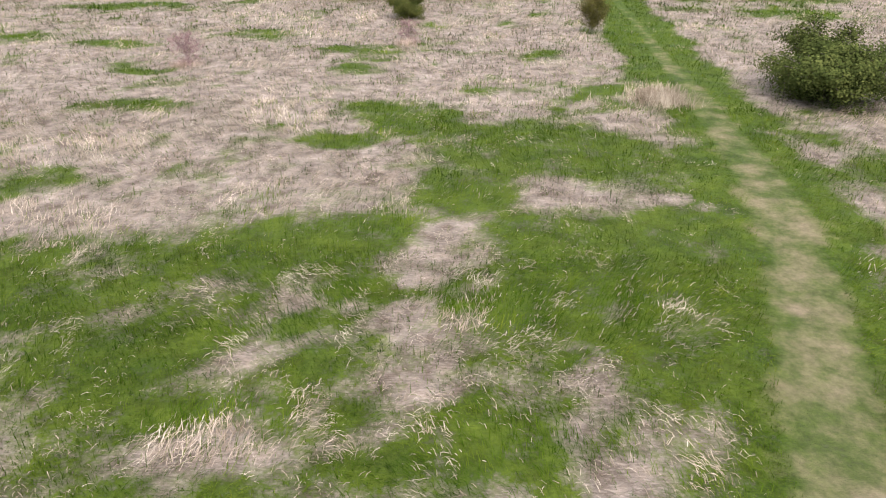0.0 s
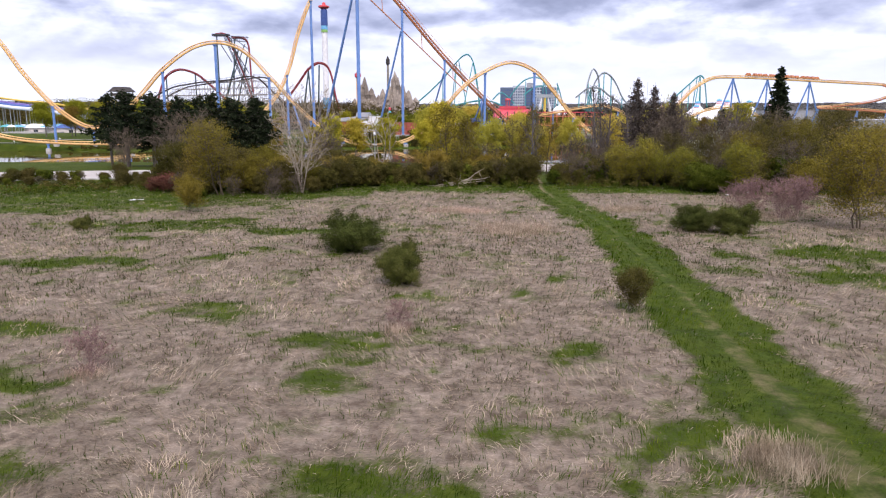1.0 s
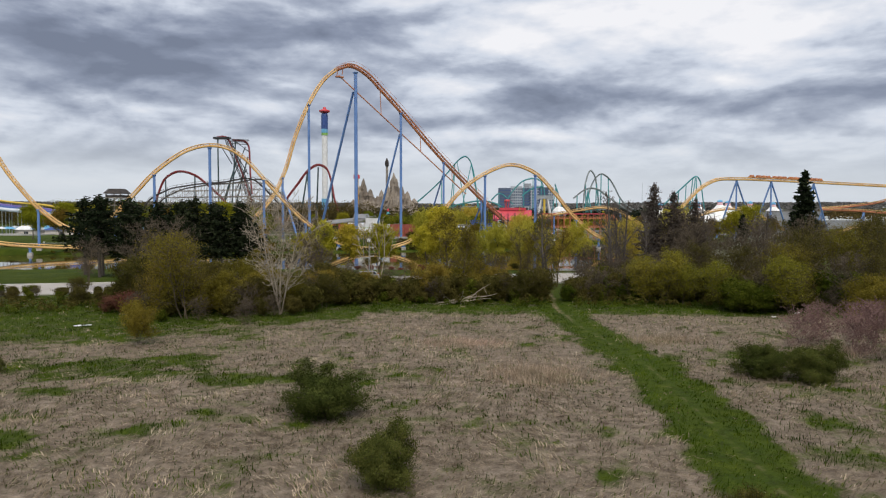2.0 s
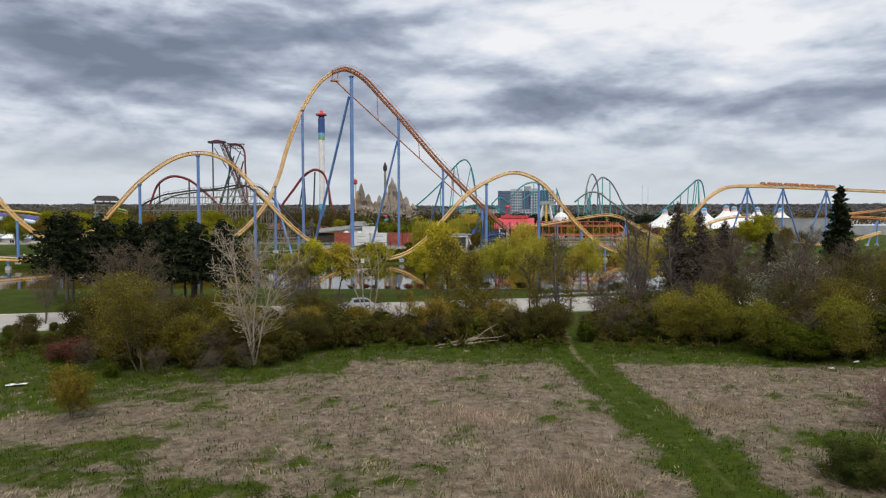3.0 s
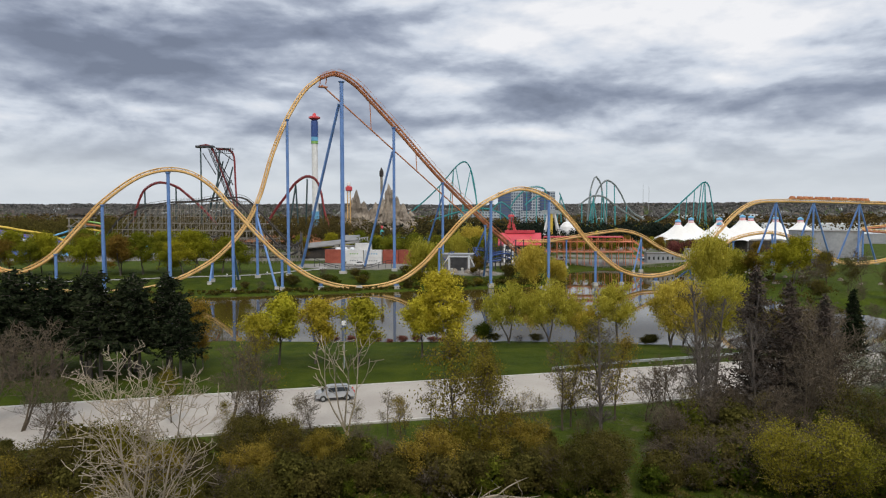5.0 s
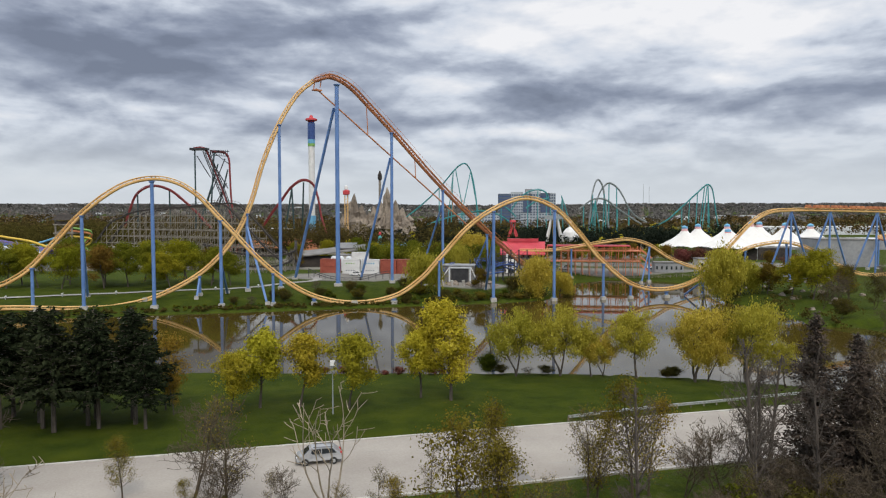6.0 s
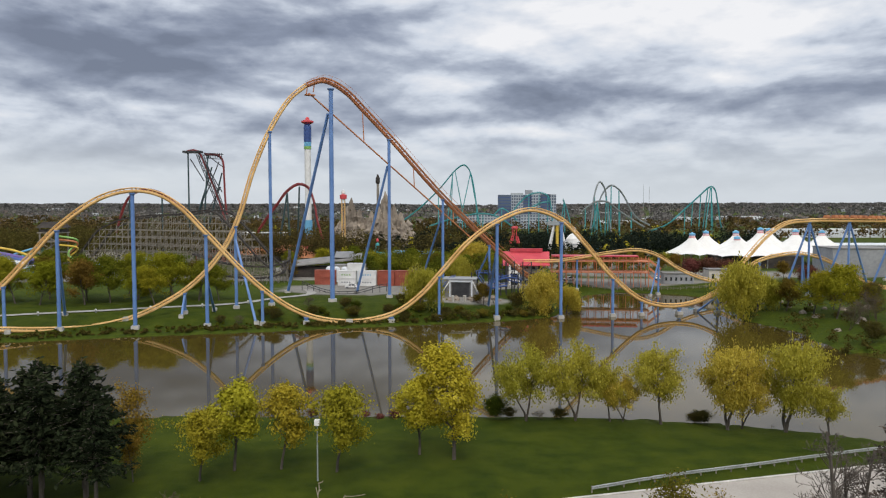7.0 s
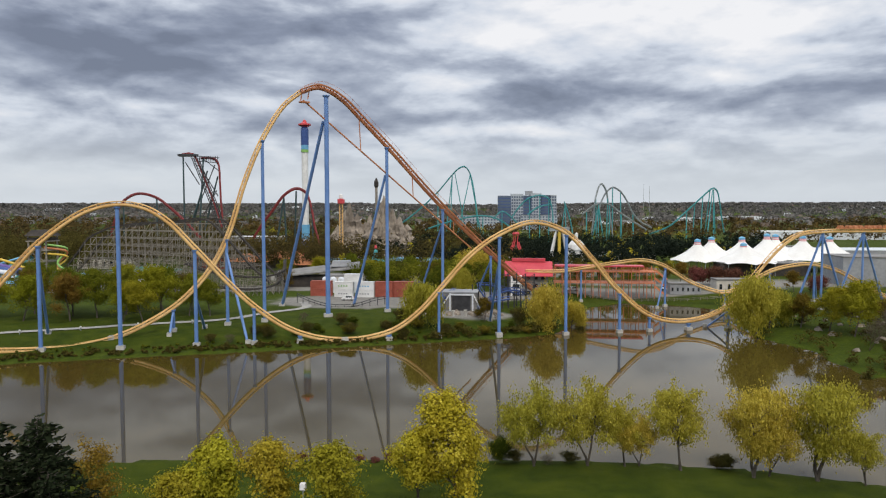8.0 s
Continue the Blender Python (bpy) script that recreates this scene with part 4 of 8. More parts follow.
def clouds(rng, centres, n, spread, size, flat=0.8, droop=0.0, long=1.3):
    """Leaf cards scattered round centres, mostly facing out of the crown."""
    c = np.repeat(centres, n, axis=0)
    off = rng.normal(0, 1, c.shape) * np.array([spread, spread, spread * flat])
    if droop:
        off[:, 2] -= np.abs(rng.normal(0, 1, len(c))) * droop
    heart = centres.mean(0) - np.array([0, 0, 0.25 * np.ptp(centres[:, 2])])
    out = c + off - heart
    out /= np.linalg.norm(out, axis=1, keepdims=True) + 1e-9
    face = 0.7 * out + 0.6 * off / spread + rng.normal(0, 0.42, c.shape)
    face /= np.linalg.norm(face, axis=1, keepdims=True) + 1e-9
    a = rng.normal(0, 1, c.shape)
    if droop:
        a = a * 0.35 + np.array([0, 0, -1.0])
    else:
        a = np.cross(a, face)
    a /= np.linalg.norm(a, axis=1, keepdims=True) + 1e-9
    b = np.cross(a, face)
    b /= np.linalg.norm(b, axis=1, keepdims=True) + 1e-9
    s = size * rng.uniform(0.6, 1.3, (len(c), 1))
    return Geo().cards(c + off, a * s * long, b * s)


def limb(rng, start, way, length, bends, lift, crook=0.22):
    """A crooked branch: its points."""
    pts, d = [np.array(start, float)], np.array(way, float)
    for _ in range(bends):
        d = d + rng.normal(0, crook, 3) + np.array([0, 0, lift])
        d /= np.linalg.norm(d)
        pts.append(pts[-1] + d * length / bends)
    return np.array(pts)


def skeleton(rng, h, trunk, spread, limbs, subs, lean=0.25, lift=0.12, r=None, twigs=0, first=0.25, stems=1, rise=0.0, crook=0.22, tip=0.12):
    """Trunk, limbs and side branches as bars; also the ends, for the leaves."""
    r = r or h * 0.018
    bars, tips = [], []

    def put(pts, r0, r1):
        rr = np.linspace(r0, r1, len(pts))
        for i in range(len(pts) - 1):
            bars.append((pts[i], pts[i + 1], rr[i], rr[i + 1]))

    for s in range(stems):
        lean_to = rng.normal(0, lean if stems > 1 else 0.05, 2)
        top = limb(rng, (rng.normal(0, 0.15) if stems > 1 else 0, rng.normal(0, 0.15) if stems > 1 else 0, 0), (lean_to[0], lean_to[1], 1), h * rng.uniform(0.8, 0.95), 7, 0.15, min(crook, 0.22) * (0.35 if stems == 1 else 0.8))
        put(top, r / stems ** 0.5, r * tip)
        for k in range(limbs):
            f = first + (0.95 - first) * (k + rng.uniform(0, 1)) / limbs
            f = max(f, trunk)
            i = min(int(f * 7), 6)
            p = top[i] + (top[i + 1] - top[i]) * (f * 7 - i)
            az = rng.uniform(0, 2 * np.pi)
            shape = math.sin(math.pi * min(0.98, 0.22 + 0.75 * (f - trunk) / max(0.05, 1 - trunk))) ** 0.7
            ln = spread * shape * rng.uniform(0.7, 1.12)
            up = 0.35 + 0.7 * f + rise
            br = limb(rng, p, (math.cos(az), math.sin(az), up), ln, 4, lift, crook)
            rb = r * 0.42 * (1 - 0.6 * f) / stems ** 0.5
            put(br, rb, rb * 0.2)
            tips.append(br[-1])
            for m in range(subs):
                j = rng.randint(1, 4)
                q = br[j] + (br[j + 1 if j < 4 else 4] - br[j]) * rng.uniform(0, 1)
                sb = limb(rng, q, (math.cos(az) + rng.normal(0, 0.8), math.sin(az) + rng.normal(0, 0.8), 0.4 + rng.normal(0, 0.4)), ln * rng.uniform(0.3, 0.55), 3, lift, crook)
                put(sb, rb * 0.4, rb * 0.1)
                tips.append(sb[-1])
                tips.append(sb[1])
                for w in range(twigs):
                    t0 = sb[rng.randint(1, 4)]
                    tw = limb(rng, t0, rng.normal(0, 1, 3) + np.array([0, 0, 0.7]), ln * rng.uniform(0.12, 0.28), 2, lift)
                    put(tw, rb * 0.14, rb * 0.05)
                    tips.append(tw[-1])
    return bars, np.array(tips)


def bars_geo(bars, least=0.012, k=5):
    a, b = np.array([w[0] for w in bars]), np.array([w[1] for w in bars])
    ra, rb = np.maximum([w[2] for w in bars], least), np.maximum([w[3] for w in bars], least)
    thick = ra > 0.06
    g = Geo()
    if thick.any():
        g.tubes(a[thick], b[thick], ra[thick], rb[thick], k + 1)
    if (~thick).any():
        g.tubes(a[~thick], b[~thick], ra[~thick], rb[~thick], 3)
    return g


def leafy(name, label, category, seed, h, trunk, spread, limbs, subs, leaf, n, cloud, leaves, bark, droop=0.0, stems=1, twigs=0, first=0.25, flat=0.8, least=0.015, r=None, long=1.3, lean=0.25, lift=0.12, rise=0.0, crook=0.22, tip=0.12):
    """The model of a tree or shrub, made at its first place."""
    def build(at, rz, scale, lab):
        rng = np.random.RandomState(seed)
        bars, tips = skeleton(rng, h, trunk, spread, limbs, subs, stems=stems, twigs=twigs, first=first, r=r, lean=lean, lift=lift, rise=rise, crook=crook, tip=tip)
        ob = thing(name, at, lab or label, category, rz=rz)
        fork = 0.0 if n else 0.3 * bars[0][2]
        part("trunk", bars_geo([w for w in bars if w[2] >= fork], least), bark, ob)
        if not n:
            part("crown", bars_geo([w for w in bars if w[2] < fork], least), bark, ob)
        else:
            part("crown", clouds(rng, tips, n, cloud, leaf, flat, droop, long), leaves, ob)
        ob.scale = scale
        return ob
    return build, label


def conifer(name, label, seed, h, spread, bare, rows, per, leaves, ragged=0.2, leaf=0.3, taper=0.8):
    """Whorls of sagging boughs set with needle sprays."""
    def build(at, rz, scale, lab):
        rng = np.random.RandomState(seed)
        ob = thing(name, at, lab or label, "tree", rz=rz)
        bars, c, a = [((0, 0, 0), (0, 0, h * 0.5), h * 0.02, h * 0.013), ((0, 0, h * 0.5), (0, 0, h), h * 0.013, 0.02)], [], []
        for k in range(rows):
            f = bare + (0.985 - bare) * k / rows
            ln0 = spread * (1 - f) ** taper / (1 - bare) ** taper + 0.1
            for m in range(per):
                az = rng.uniform(0, 2 * np.pi)
                ln = ln0 * rng.uniform(1 - ragged * 2, 1 + ragged)
                if ln < 0.1:
                    continue
                way = np.array([math.cos(az), math.sin(az), rng.normal(0.05, 0.18)])
                z = f * h + rng.normal(0, 0.15)
                end = np.array([0, 0, z]) + way * ln
                bars.append(((0, 0, z), tuple(end), 0.05, 0.015))
                cnt = max(3, int(ln * 8))
                t = rng.uniform(0.2, 1.05, cnt)[:, None]
                c.append(np.array([0, 0, z]) + way * ln * t + rng.normal(0, 0.16, (cnt, 3)))
                a.append(way * 0.8 + rng.normal(0, 0.5, (cnt, 3)) + np.array([0, 0, -0.1]))
        c, a = np.concatenate(c), np.concatenate(a)
        a /= np.linalg.norm(a, axis=1, keepdims=True)
        b = np.cross(a, rng.normal(0, 1, a.shape))
        b /= np.linalg.norm(b, axis=1, keepdims=True)
        s = leaf * rng.uniform(0.7, 1.4, (len(c), 1))
        part("trunk", bars_geo(bars, 0.02), BARK, ob)
        part("crown", Geo().cards(c, a * s * 2.2, b * s * 0.9), leaves, ob)
        ob.scale = scale
        return ob
    return build, label


MAKERS = {
    "maple_a": leafy("maple_tree", "round young maple in yellow-green spring leaf", "tree", 1, 10.0, 0.24, 3.0, 20, 4, 0.2, 50, 0.4, LEAF_SPRING, BARK, r=0.16, first=0.26, rise=0.35),
    "maple_b": leafy("maple_tree", "full-crowned maple in yellow-green spring leaf", "tree", 2, 11.5, 0.16, 3.7, 26, 4, 0.2, 54, 0.44, LEAF_SPRING, BARK, r=0.19, first=0.18, rise=0.35),
    "maple_c": leafy("maple_tree", "small maple in golden young leaf", "tree", 3, 8.2, 0.24, 3.0, 19, 4, 0.19, 36, 0.4, LEAF_GOLD, BARK, r=0.13, first=0.27, rise=0.3),
    "oak": leafy("oak_tree", "slender oak in thin orange-brown young leaf", "tree", 33, 11.0, 0.18, 3.4, 18, 4, 0.2, 22, 0.5, LEAF_OAK, BARK, r=0.15, first=0.2, rise=0.4),
    "willow_a": leafy("willow_tree", "spreading willow with thin yellow hanging leaves at the water", "tree", 4, 10.6, 0.3, 4.4, 13, 4, 0.17, 42, 0.45, LEAF_WILLOW, BARK, droop=0.55, r=0.26, first=0.3, stems=2, long=2.2, rise=0.2, lean=0.1),
    "willow_b": leafy("willow_tree", "old crooked willow with yellow spring leaves at the water", "tree", 5, 13.2, 0.28, 5.4, 14, 5, 0.18, 44, 0.55, LEAF_WILLOW, BARK, droop=0.7, r=0.36, first=0.28, stems=2, long=2.2, rise=0.2, lean=0.12),
    "weeping": leafy("weeping_willow", "dense weeping willow with yellow hanging foliage", "tree", 6, 12.5, 0.12, 6.4, 20, 5, 0.26, 60, 0.8, LEAF_WILLOW, BARK, droop=2.4, r=0.35, first=0.25, long=2.6),
    "park_a": leafy("park_tree", "broad park tree in fresh yellow-green leaf", "tree", 7, 12.0, 0.12, 5.2, 22, 4, 0.26, 62, 0.7, LEAF_PARK, BARK, r=0.22, rise=0.2),
    "park_b": leafy("park_tree", "dense park tree in mid-green leaf", "tree", 8, 13.5, 0.12, 5.2, 22, 4, 0.26, 62, 0.7, LEAF_PARKGREEN, BARK, r=0.24, rise=0.2),
    "park_c": leafy("park_tree", "bronze-brown park tree coming into leaf", "tree", 9, 12.0, 0.14, 5.0, 20, 4, 0.26, 48, 0.7, LEAF_BRONZE, BARK, r=0.22, rise=0.2),
    "thin_a": leafy("sapling", "thin roadside tree with sparse olive leaves", "tree", 10, 9.5, 0.15, 2.6, 22, 4, 0.12, 8, 0.36, LEAF_HEDGE, TWIG, r=0.11, twigs=2, first=0.15, rise=0.4),
    "thin_b": leafy("sapling", "slender tree with grey twigs and few buds", "tree", 11, 11.0, 0.15, 2.8, 24, 4, 0.10, 2, 0.4, LEAF_HEDGE, TWIG, r=0.12, twigs=4, first=0.15, rise=0.4),
    "bare_a": leafy("bare_tree", "tall leafless tree with dark fine twigs", "tree", 12, 17.5, 0.2, 3.2, 34, 5, 0.1, 0, 0.4, LEAF_OLIVE, BARK, r=0.24, twigs=3, first=0.12, least=0.019, rise=0.4, tip=0.36, crook=0.12),
    "bare_b": leafy("bare_tree", "leafless grey tree with a wide crown of twigs", "tree", 13, 9.0, 0.1, 3.8, 20, 5, 0.1, 0, 0.4, LEAF_OLIVE, TWIG, r=0.14, twigs=4, stems=2, least=0.017, rise=0.3, tip=0.25),
    "pale": leafy("dead_tree", "pale leafless tree with many rising bare branches", "tree", 14, 15.5, 0.1, 4.2, 18, 5, 0.1, 0, 0.4, LEAF_OLIVE, PALEBARK, r=0.19, twigs=2, stems=4, first=0.12, least=0.02, lean=0.17, lift=0.07, rise=0.5, crook=0.1),
    "snag": leafy("dead_tree", "bleached dead tree with a few broken limbs", "tree", 15, 12.0, 0.2, 3.2, 5, 2, 0.1, 0, 0.4, LEAF_OLIVE, PALEBARK, r=0.17, stems=4, first=0.35, least=0.03, rise=0.9, lean=0.2, crook=0.14),
    "shrub_y": leafy("shrub", "yellow-brown shrub just in leaf", "shrub", 16, 4.6, 0.05, 2.2, 9, 4, 0.1, 30, 0.3, LEAF_HEDGE, TWIG, stems=4, r=0.07, first=0.15, twigs=1),
    "shrub_o": leafy("shrub", "olive-brown shrub with opening buds", "shrub", 17, 5.2, 0.05, 2.4, 9, 4, 0.1, 22, 0.32, LEAF_OLIVE, TWIG, stems=4, r=0.08, first=0.12, twigs=2),
    "shrub_g": leafy("shrub", "leafy green shrub of the hedgerow", "shrub", 18, 3.2, 0.05, 2.0, 9, 4, 0.11, 38, 0.3, LEAF_GREEN, TWIG, stems=4, r=0.06, first=0.1),
    "shrub_b": leafy("bare_shrub", "leafless brown shrub of the hedgerow thicket", "shrub", 19, 4.4, 0.05, 2.1, 10, 5, 0.1, 0, 0.3, LEAF_OLIVE, TWIG, stems=5, r=0.06, first=0.1, twigs=3, least=0.011),
    "shrub_r": leafy("bare_shrub", "leafless red-twigged shrub at the field's edge", "shrub", 20, 3.4, 0.04, 1.7, 9, 4, 0.1, 0, 0.3, LEAF_OLIVE, REDTWIG, stems=7, r=0.045, first=0.1, twigs=3, least=0.011),
    "bush": leafy("bush", "low dense dark green bush in the dry field", "bush", 21, 2.5, 0.04, 1.75, 11, 5, 0.06, 95, 0.2, LEAF_DARK, TWIG, stems=5, r=0.05, first=0.03, flat=0.85, rise=-0.3, lift=0.04, lean=0.3),
    "tree_o": leafy("hedge_tree", "olive-brown hedgerow tree with half-open leaves", "tree", 22, 9.5, 0.1, 3.6, 16, 5, 0.105, 13, 0.42, LEAF_OLIVE, TWIG, stems=2, r=0.13, first=0.12, twigs=2, rise=0.2),
    "tree_y": leafy("hedge_tree", "hedgerow tree in sparse yellow-brown leaf", "tree", 23, 9.0, 0.08, 3.6, 16, 5, 0.105, 15, 0.42, LEAF_HEDGE, TWIG, stems=3, r=0.12, first=0.1, twigs=1, rise=0.2),
    "tree_l": leafy("hedge_tree", "pale yellow-green hedge tree at the field's edge", "tree", 26, 7.6, 0.08, 2.9, 16, 5, 0.11, 11, 0.36, LEAF_LIME, TWIG, stems=4, r=0.1, first=0.12, twigs=1, rise=0.35, lean=0.16),
    "blossom": leafy("blossom_tree", "small tree in white blossom", "tree", 24, 8.0, 0.1, 3.4, 14, 4, 0.17, 9, 0.4, LEAF_BLOSSOM, TWIG, stems=2, r=0.11, first=0.15, twigs=2),
    "red_shrub": leafy("shrub", "dull red young-leaved shrub in the hedge", "shrub", 25, 2.8, 0.05, 1.8, 9, 4, 0.15, 12, 0.3, LEAF_RED, TWIG, stems=4, r=0.05, first=0.1),
    "brush_o": leafy("undergrowth", "dense olive-brown undergrowth of the hedgerow", "shrub", 41, 3.4, 0.05, 1.7, 8, 4, 0.19, 10, 0.28, LEAF_OLIVE, TWIG, stems=6, r=0.06, first=0.12, twigs=1, rise=0.3),
    "brush_g": leafy("thicket", "dark green undergrowth of the hedgerow", "shrub", 42, 2.8, 0.05, 1.7, 8, 4, 0.2, 12, 0.26, LEAF_GREEN, TWIG, stems=5, r=0.05, first=0.1, rise=0.2),
    "pine": conifer("pine_tree", "dark ragged pine with a bare lower trunk", 30, 14.6, 3.5, 0.3, 26, 8, NEEDLE, 0.55, 0.32, 0.6),
    "spruce": conifer("spruce_tree", "tall dark pointed spruce by the road", 31, 19.0, 3.3, 0.06, 44, 8, NEEDLE, 0.18, 0.4),
    "larch": conifer("larch_tree", "brown half-bare conifer with thin boughs", 32, 16.5, 3.8, 0.06, 44, 13, LARCHTWIG, 0.35, 0.17),
}


def plant(kind, x, y, scale=1.0, rz=0.0, label="", z=0.0, wide=1.0):
    """Sets one plant of a kind on the ground."""
    at = spot(x, y, z - 0.05)
    size = (scale * wide, scale * wide, scale)
    if kind not in KINDS:
        KINDS[kind] = MAKERS[kind][0](at, rz, size, label)
        return KINDS[kind]
    ob = copy_thing(KINDS[kind], pose(*at, 0, 0, rz))
    ob.scale = size
    return tagged(ob, label or MAKERS[kind][1])


# bushes of the open field
plant("bush", -6.1, 51.8, 0.9, 0, "small round dark green bush in the dry field", wide=0.78)
plant("bush", -10.7, 61.2, 0.98, 70, "broad dark green bush in the dry field", wide=1.1)
plant("shrub_o", 6.5, 46.9, 0.46, 150, "ragged olive bush beside the grass path", wide=0.85)
plant("bush", 17.0, 72.6, 0.85, 200)
plant("bush", 19.9, 71.2, 0.9, 290)
plant("bush", 15.6, 31.8, 1.12, 30, "large dark green bush in the dry field", wide=1.3)
plant("bush", -36.9, 70, 0.45, 10, "small dark bush in the dry field")
plant("shrub_y", -32.0, 81.5, 0.85, 0, "thin yellow-green shrub at the field's edge", wide=0.8)
plant("tree_y", 32.5, 75, 0.98, 40, "large olive-yellow shrubby tree at the field's edge", wide=1.15)
plant("tree_y", 39, 80, 1.0, 140)
plant("tree_o", 38, 70, 0.85, 240)
for x, y, s in ((24.5, 82, 1.0), (27.5, 80.5, 1.1), (30.5, 83, 1.15), (27, 85.5, 1.1), (33, 88, 1.1)):
    plant("shrub_r", x, y, s, x * 40, wide=1.15)
plant("shrub_r", -16.4, 36.6, 0.55, 20, "small red-twigged shrub in the dry field")
plant("shrub_r", -5.1, 43.0, 0.45, 90, "small red-twigged shrub in the dry field")
plant("pale", -24.7, 98.8, 0.98, 0)
plant("shrub_b", -26.6, 92.0, 0.66, 40, "small leafless dark shrub at the field's edge")
plant("tree_y", -34.0, 95.4, 1.05, 30, "broad shrubby tree in yellow-brown leaf at the field's edge")
plant("tree_y", -38.6, 98.6, 0.78, 200)
plant("shrub_y", -31.0, 98.4, 1.05, 200)
plant("red_shrub", -42.5, 98.6, 0.8, 0)
plant("red_shrub", -44.6, 99.4, 0.6, 90)
for x, y, s in ((46, 138, 1.0), (41, 140, 1.1), (38.5, 141.5, 0.8)):
    plant("blossom", x, y, s, x * 60)
plant("spruce", 54.9, 150.5, 1.03, 0)
plant("spruce", 47, 158, 0.62, 80, "small dark spruce by the road")
plant("spruce", 52, 146, 0.5, 140, "small dark spruce by the road")
for x, y, s in ((24.8, 135.2, 1.0), (27.2, 132.6, 0.92), (30, 131, 0.85), (29.4, 136.4, 0.7)):
    plant("larch", x, y, s, x * 70)
plant("snag", -18.2, 126.6, 1.0, 0, wide=1.2)
for x, y, s in ((20.7, 112.0, 0.95), (18.7, 112.6, 0.78), (22.9, 111.6, 0.72), (32.5, 103.5, 0.9), (26, 106.8, 0.8)):
    plant("tree_l", x, y, s, x * 53)
# brush round the foot of the pale tree and of its neighbours
for x, y, kind, s in ((-26.4, 98.0, "brush_o", 0.55), (-23.2, 98.6, "brush_o", 0.6), (-24.8, 97.2, "shrub_b", 0.6), (-28.4, 98.2, "shrub_b", 0.85), (-29.6, 97.0, "brush_o", 0.7), (-27.8, 100.4, "shrub_o", 0.7), (-22.0, 101.2, "brush_o", 0.8),
                      (-30.6, 99.8, "shrub_b", 1.0), (-36.4, 96.8, "brush_o", 0.7), (-32.2, 94.6, "shrub_b", 0.6), (-21.4, 104.5, "shrub_o", 0.8), (-24.4, 103.6, "shrub_y", 0.8), (-19.6, 107, "brush_o", 0.7), (-26, 106, "brush_o", 0.9),
                      (-22.8, 106.4, "shrub_b", 0.9), (-29.2, 103.4, "shrub_y", 0.9), (-36, 93.6, "brush_g", 0.4), (-39.8, 96.4, "shrub_b", 0.7)):
    plant(kind, x, y, s, x * 91)
plant("shrub_g", 27.5, 104.4, 1.1, 10, "dark green leafy bush at the field's edge", wide=1.15)
plant("shrub_g", 30.2, 105, 0.9, 140, wide=1.2)

# single trees between field and road
for x, y, kind, s in ((-51.4, 125.4, "bare_b", 1.25), (-56.6, 127, "bare_b", 1.2), (-47, 122, "bare_b", 0.8), (-42, 118, "shrub_b", 1.1), (-61, 122, "bare_b", 0.9), (-37.4, 129.0, "thin_a", 0.7), (-31.2, 129.2, "bare_b", 1.0),
                      (-26.9, 126.4, "thin_b", 1.05), (-27.6, 126.0, "bare_b", 0.75), (-14.1, 126.4, "thin_b", 0.46), (-12.4, 126.9, "thin_b", 0.36), (-7.0, 118.3, "thin_a", 1.35), (-5.1, 117.3, "thin_a", 1.12), (-3.4, 118.6, "thin_a", 1.0),
                      (-5.5, 130.8, "thin_a", 1.02), (-4.2, 131.3, "thin_a", 0.85), (-10.1, 130.2, "thin_b", 0.52), (3.4, 128.6, "thin_b", 0.95), (4.4, 130, "thin_a", 1.0), (6.3, 123.4, "bare_a", 0.82), (7.6, 131, "thin_a", 1.3), (9.4, 132.6, "thin_a", 1.05),
                      (5.6, 134.0, "bare_b", 0.55), (15.6, 131.1, "bare_b", 0.8), (12.6, 132.6, "bare_b", 0.7), (17.1, 129.2, "bare_a", 1.02), (18.2, 130.4, "bare_a", 0.86), (19.4, 131.3, "bare_a", 0.92), (16.2, 126, "bare_a", 0.7), (22.5, 129, "bare_a", 0.8),
                      (18.4, 137.4, "bare_b", 0.85), (24.3, 134.8, "bare_a", 0.92), (28, 137, "bare_b", 1.4), (33, 135, "bare_a", 0.85), (36, 139, "bare_b", 1.3), (31, 127, "bare_b", 1.35), (24, 124, "bare_b", 1.1), (40, 133, "bare_b", 1.3),
                      (27, 118, "tree_o", 0.85), (33, 121, "bare_b", 1.2), (29, 109.5, "tree_o", 0.85), (35, 108, "tree_y", 0.9), (33.5, 115, "bare_b", 1.1), (38, 112, "tree_o", 1.0), (40, 120, "tree_o", 1.1), (45, 115, "tree_y", 1.05),
                      (45, 126, "bare_b", 1.3), (39, 127, "bare_a", 0.8), (51, 122, "tree_o", 1.2), (52, 132, "tree_y", 1.15), (57, 128, "tree_o", 1.2), (47, 105, "tree_y", 1.0), (41, 102, "tree_o", 0.8), (54, 112, "tree_y", 1.1), (60, 140, "tree_o", 1.25),
                      (49, 143, "tree_o", 0.9), (56, 147, "bare_b", 1.2), (62, 118, "tree_y", 1.2), (44, 95, "tree_y", 0.8), (50, 98, "tree_o", 0.9), (37, 96, "shrub_y", 1.1)):
    plant(kind, x, y, s, x * 71)

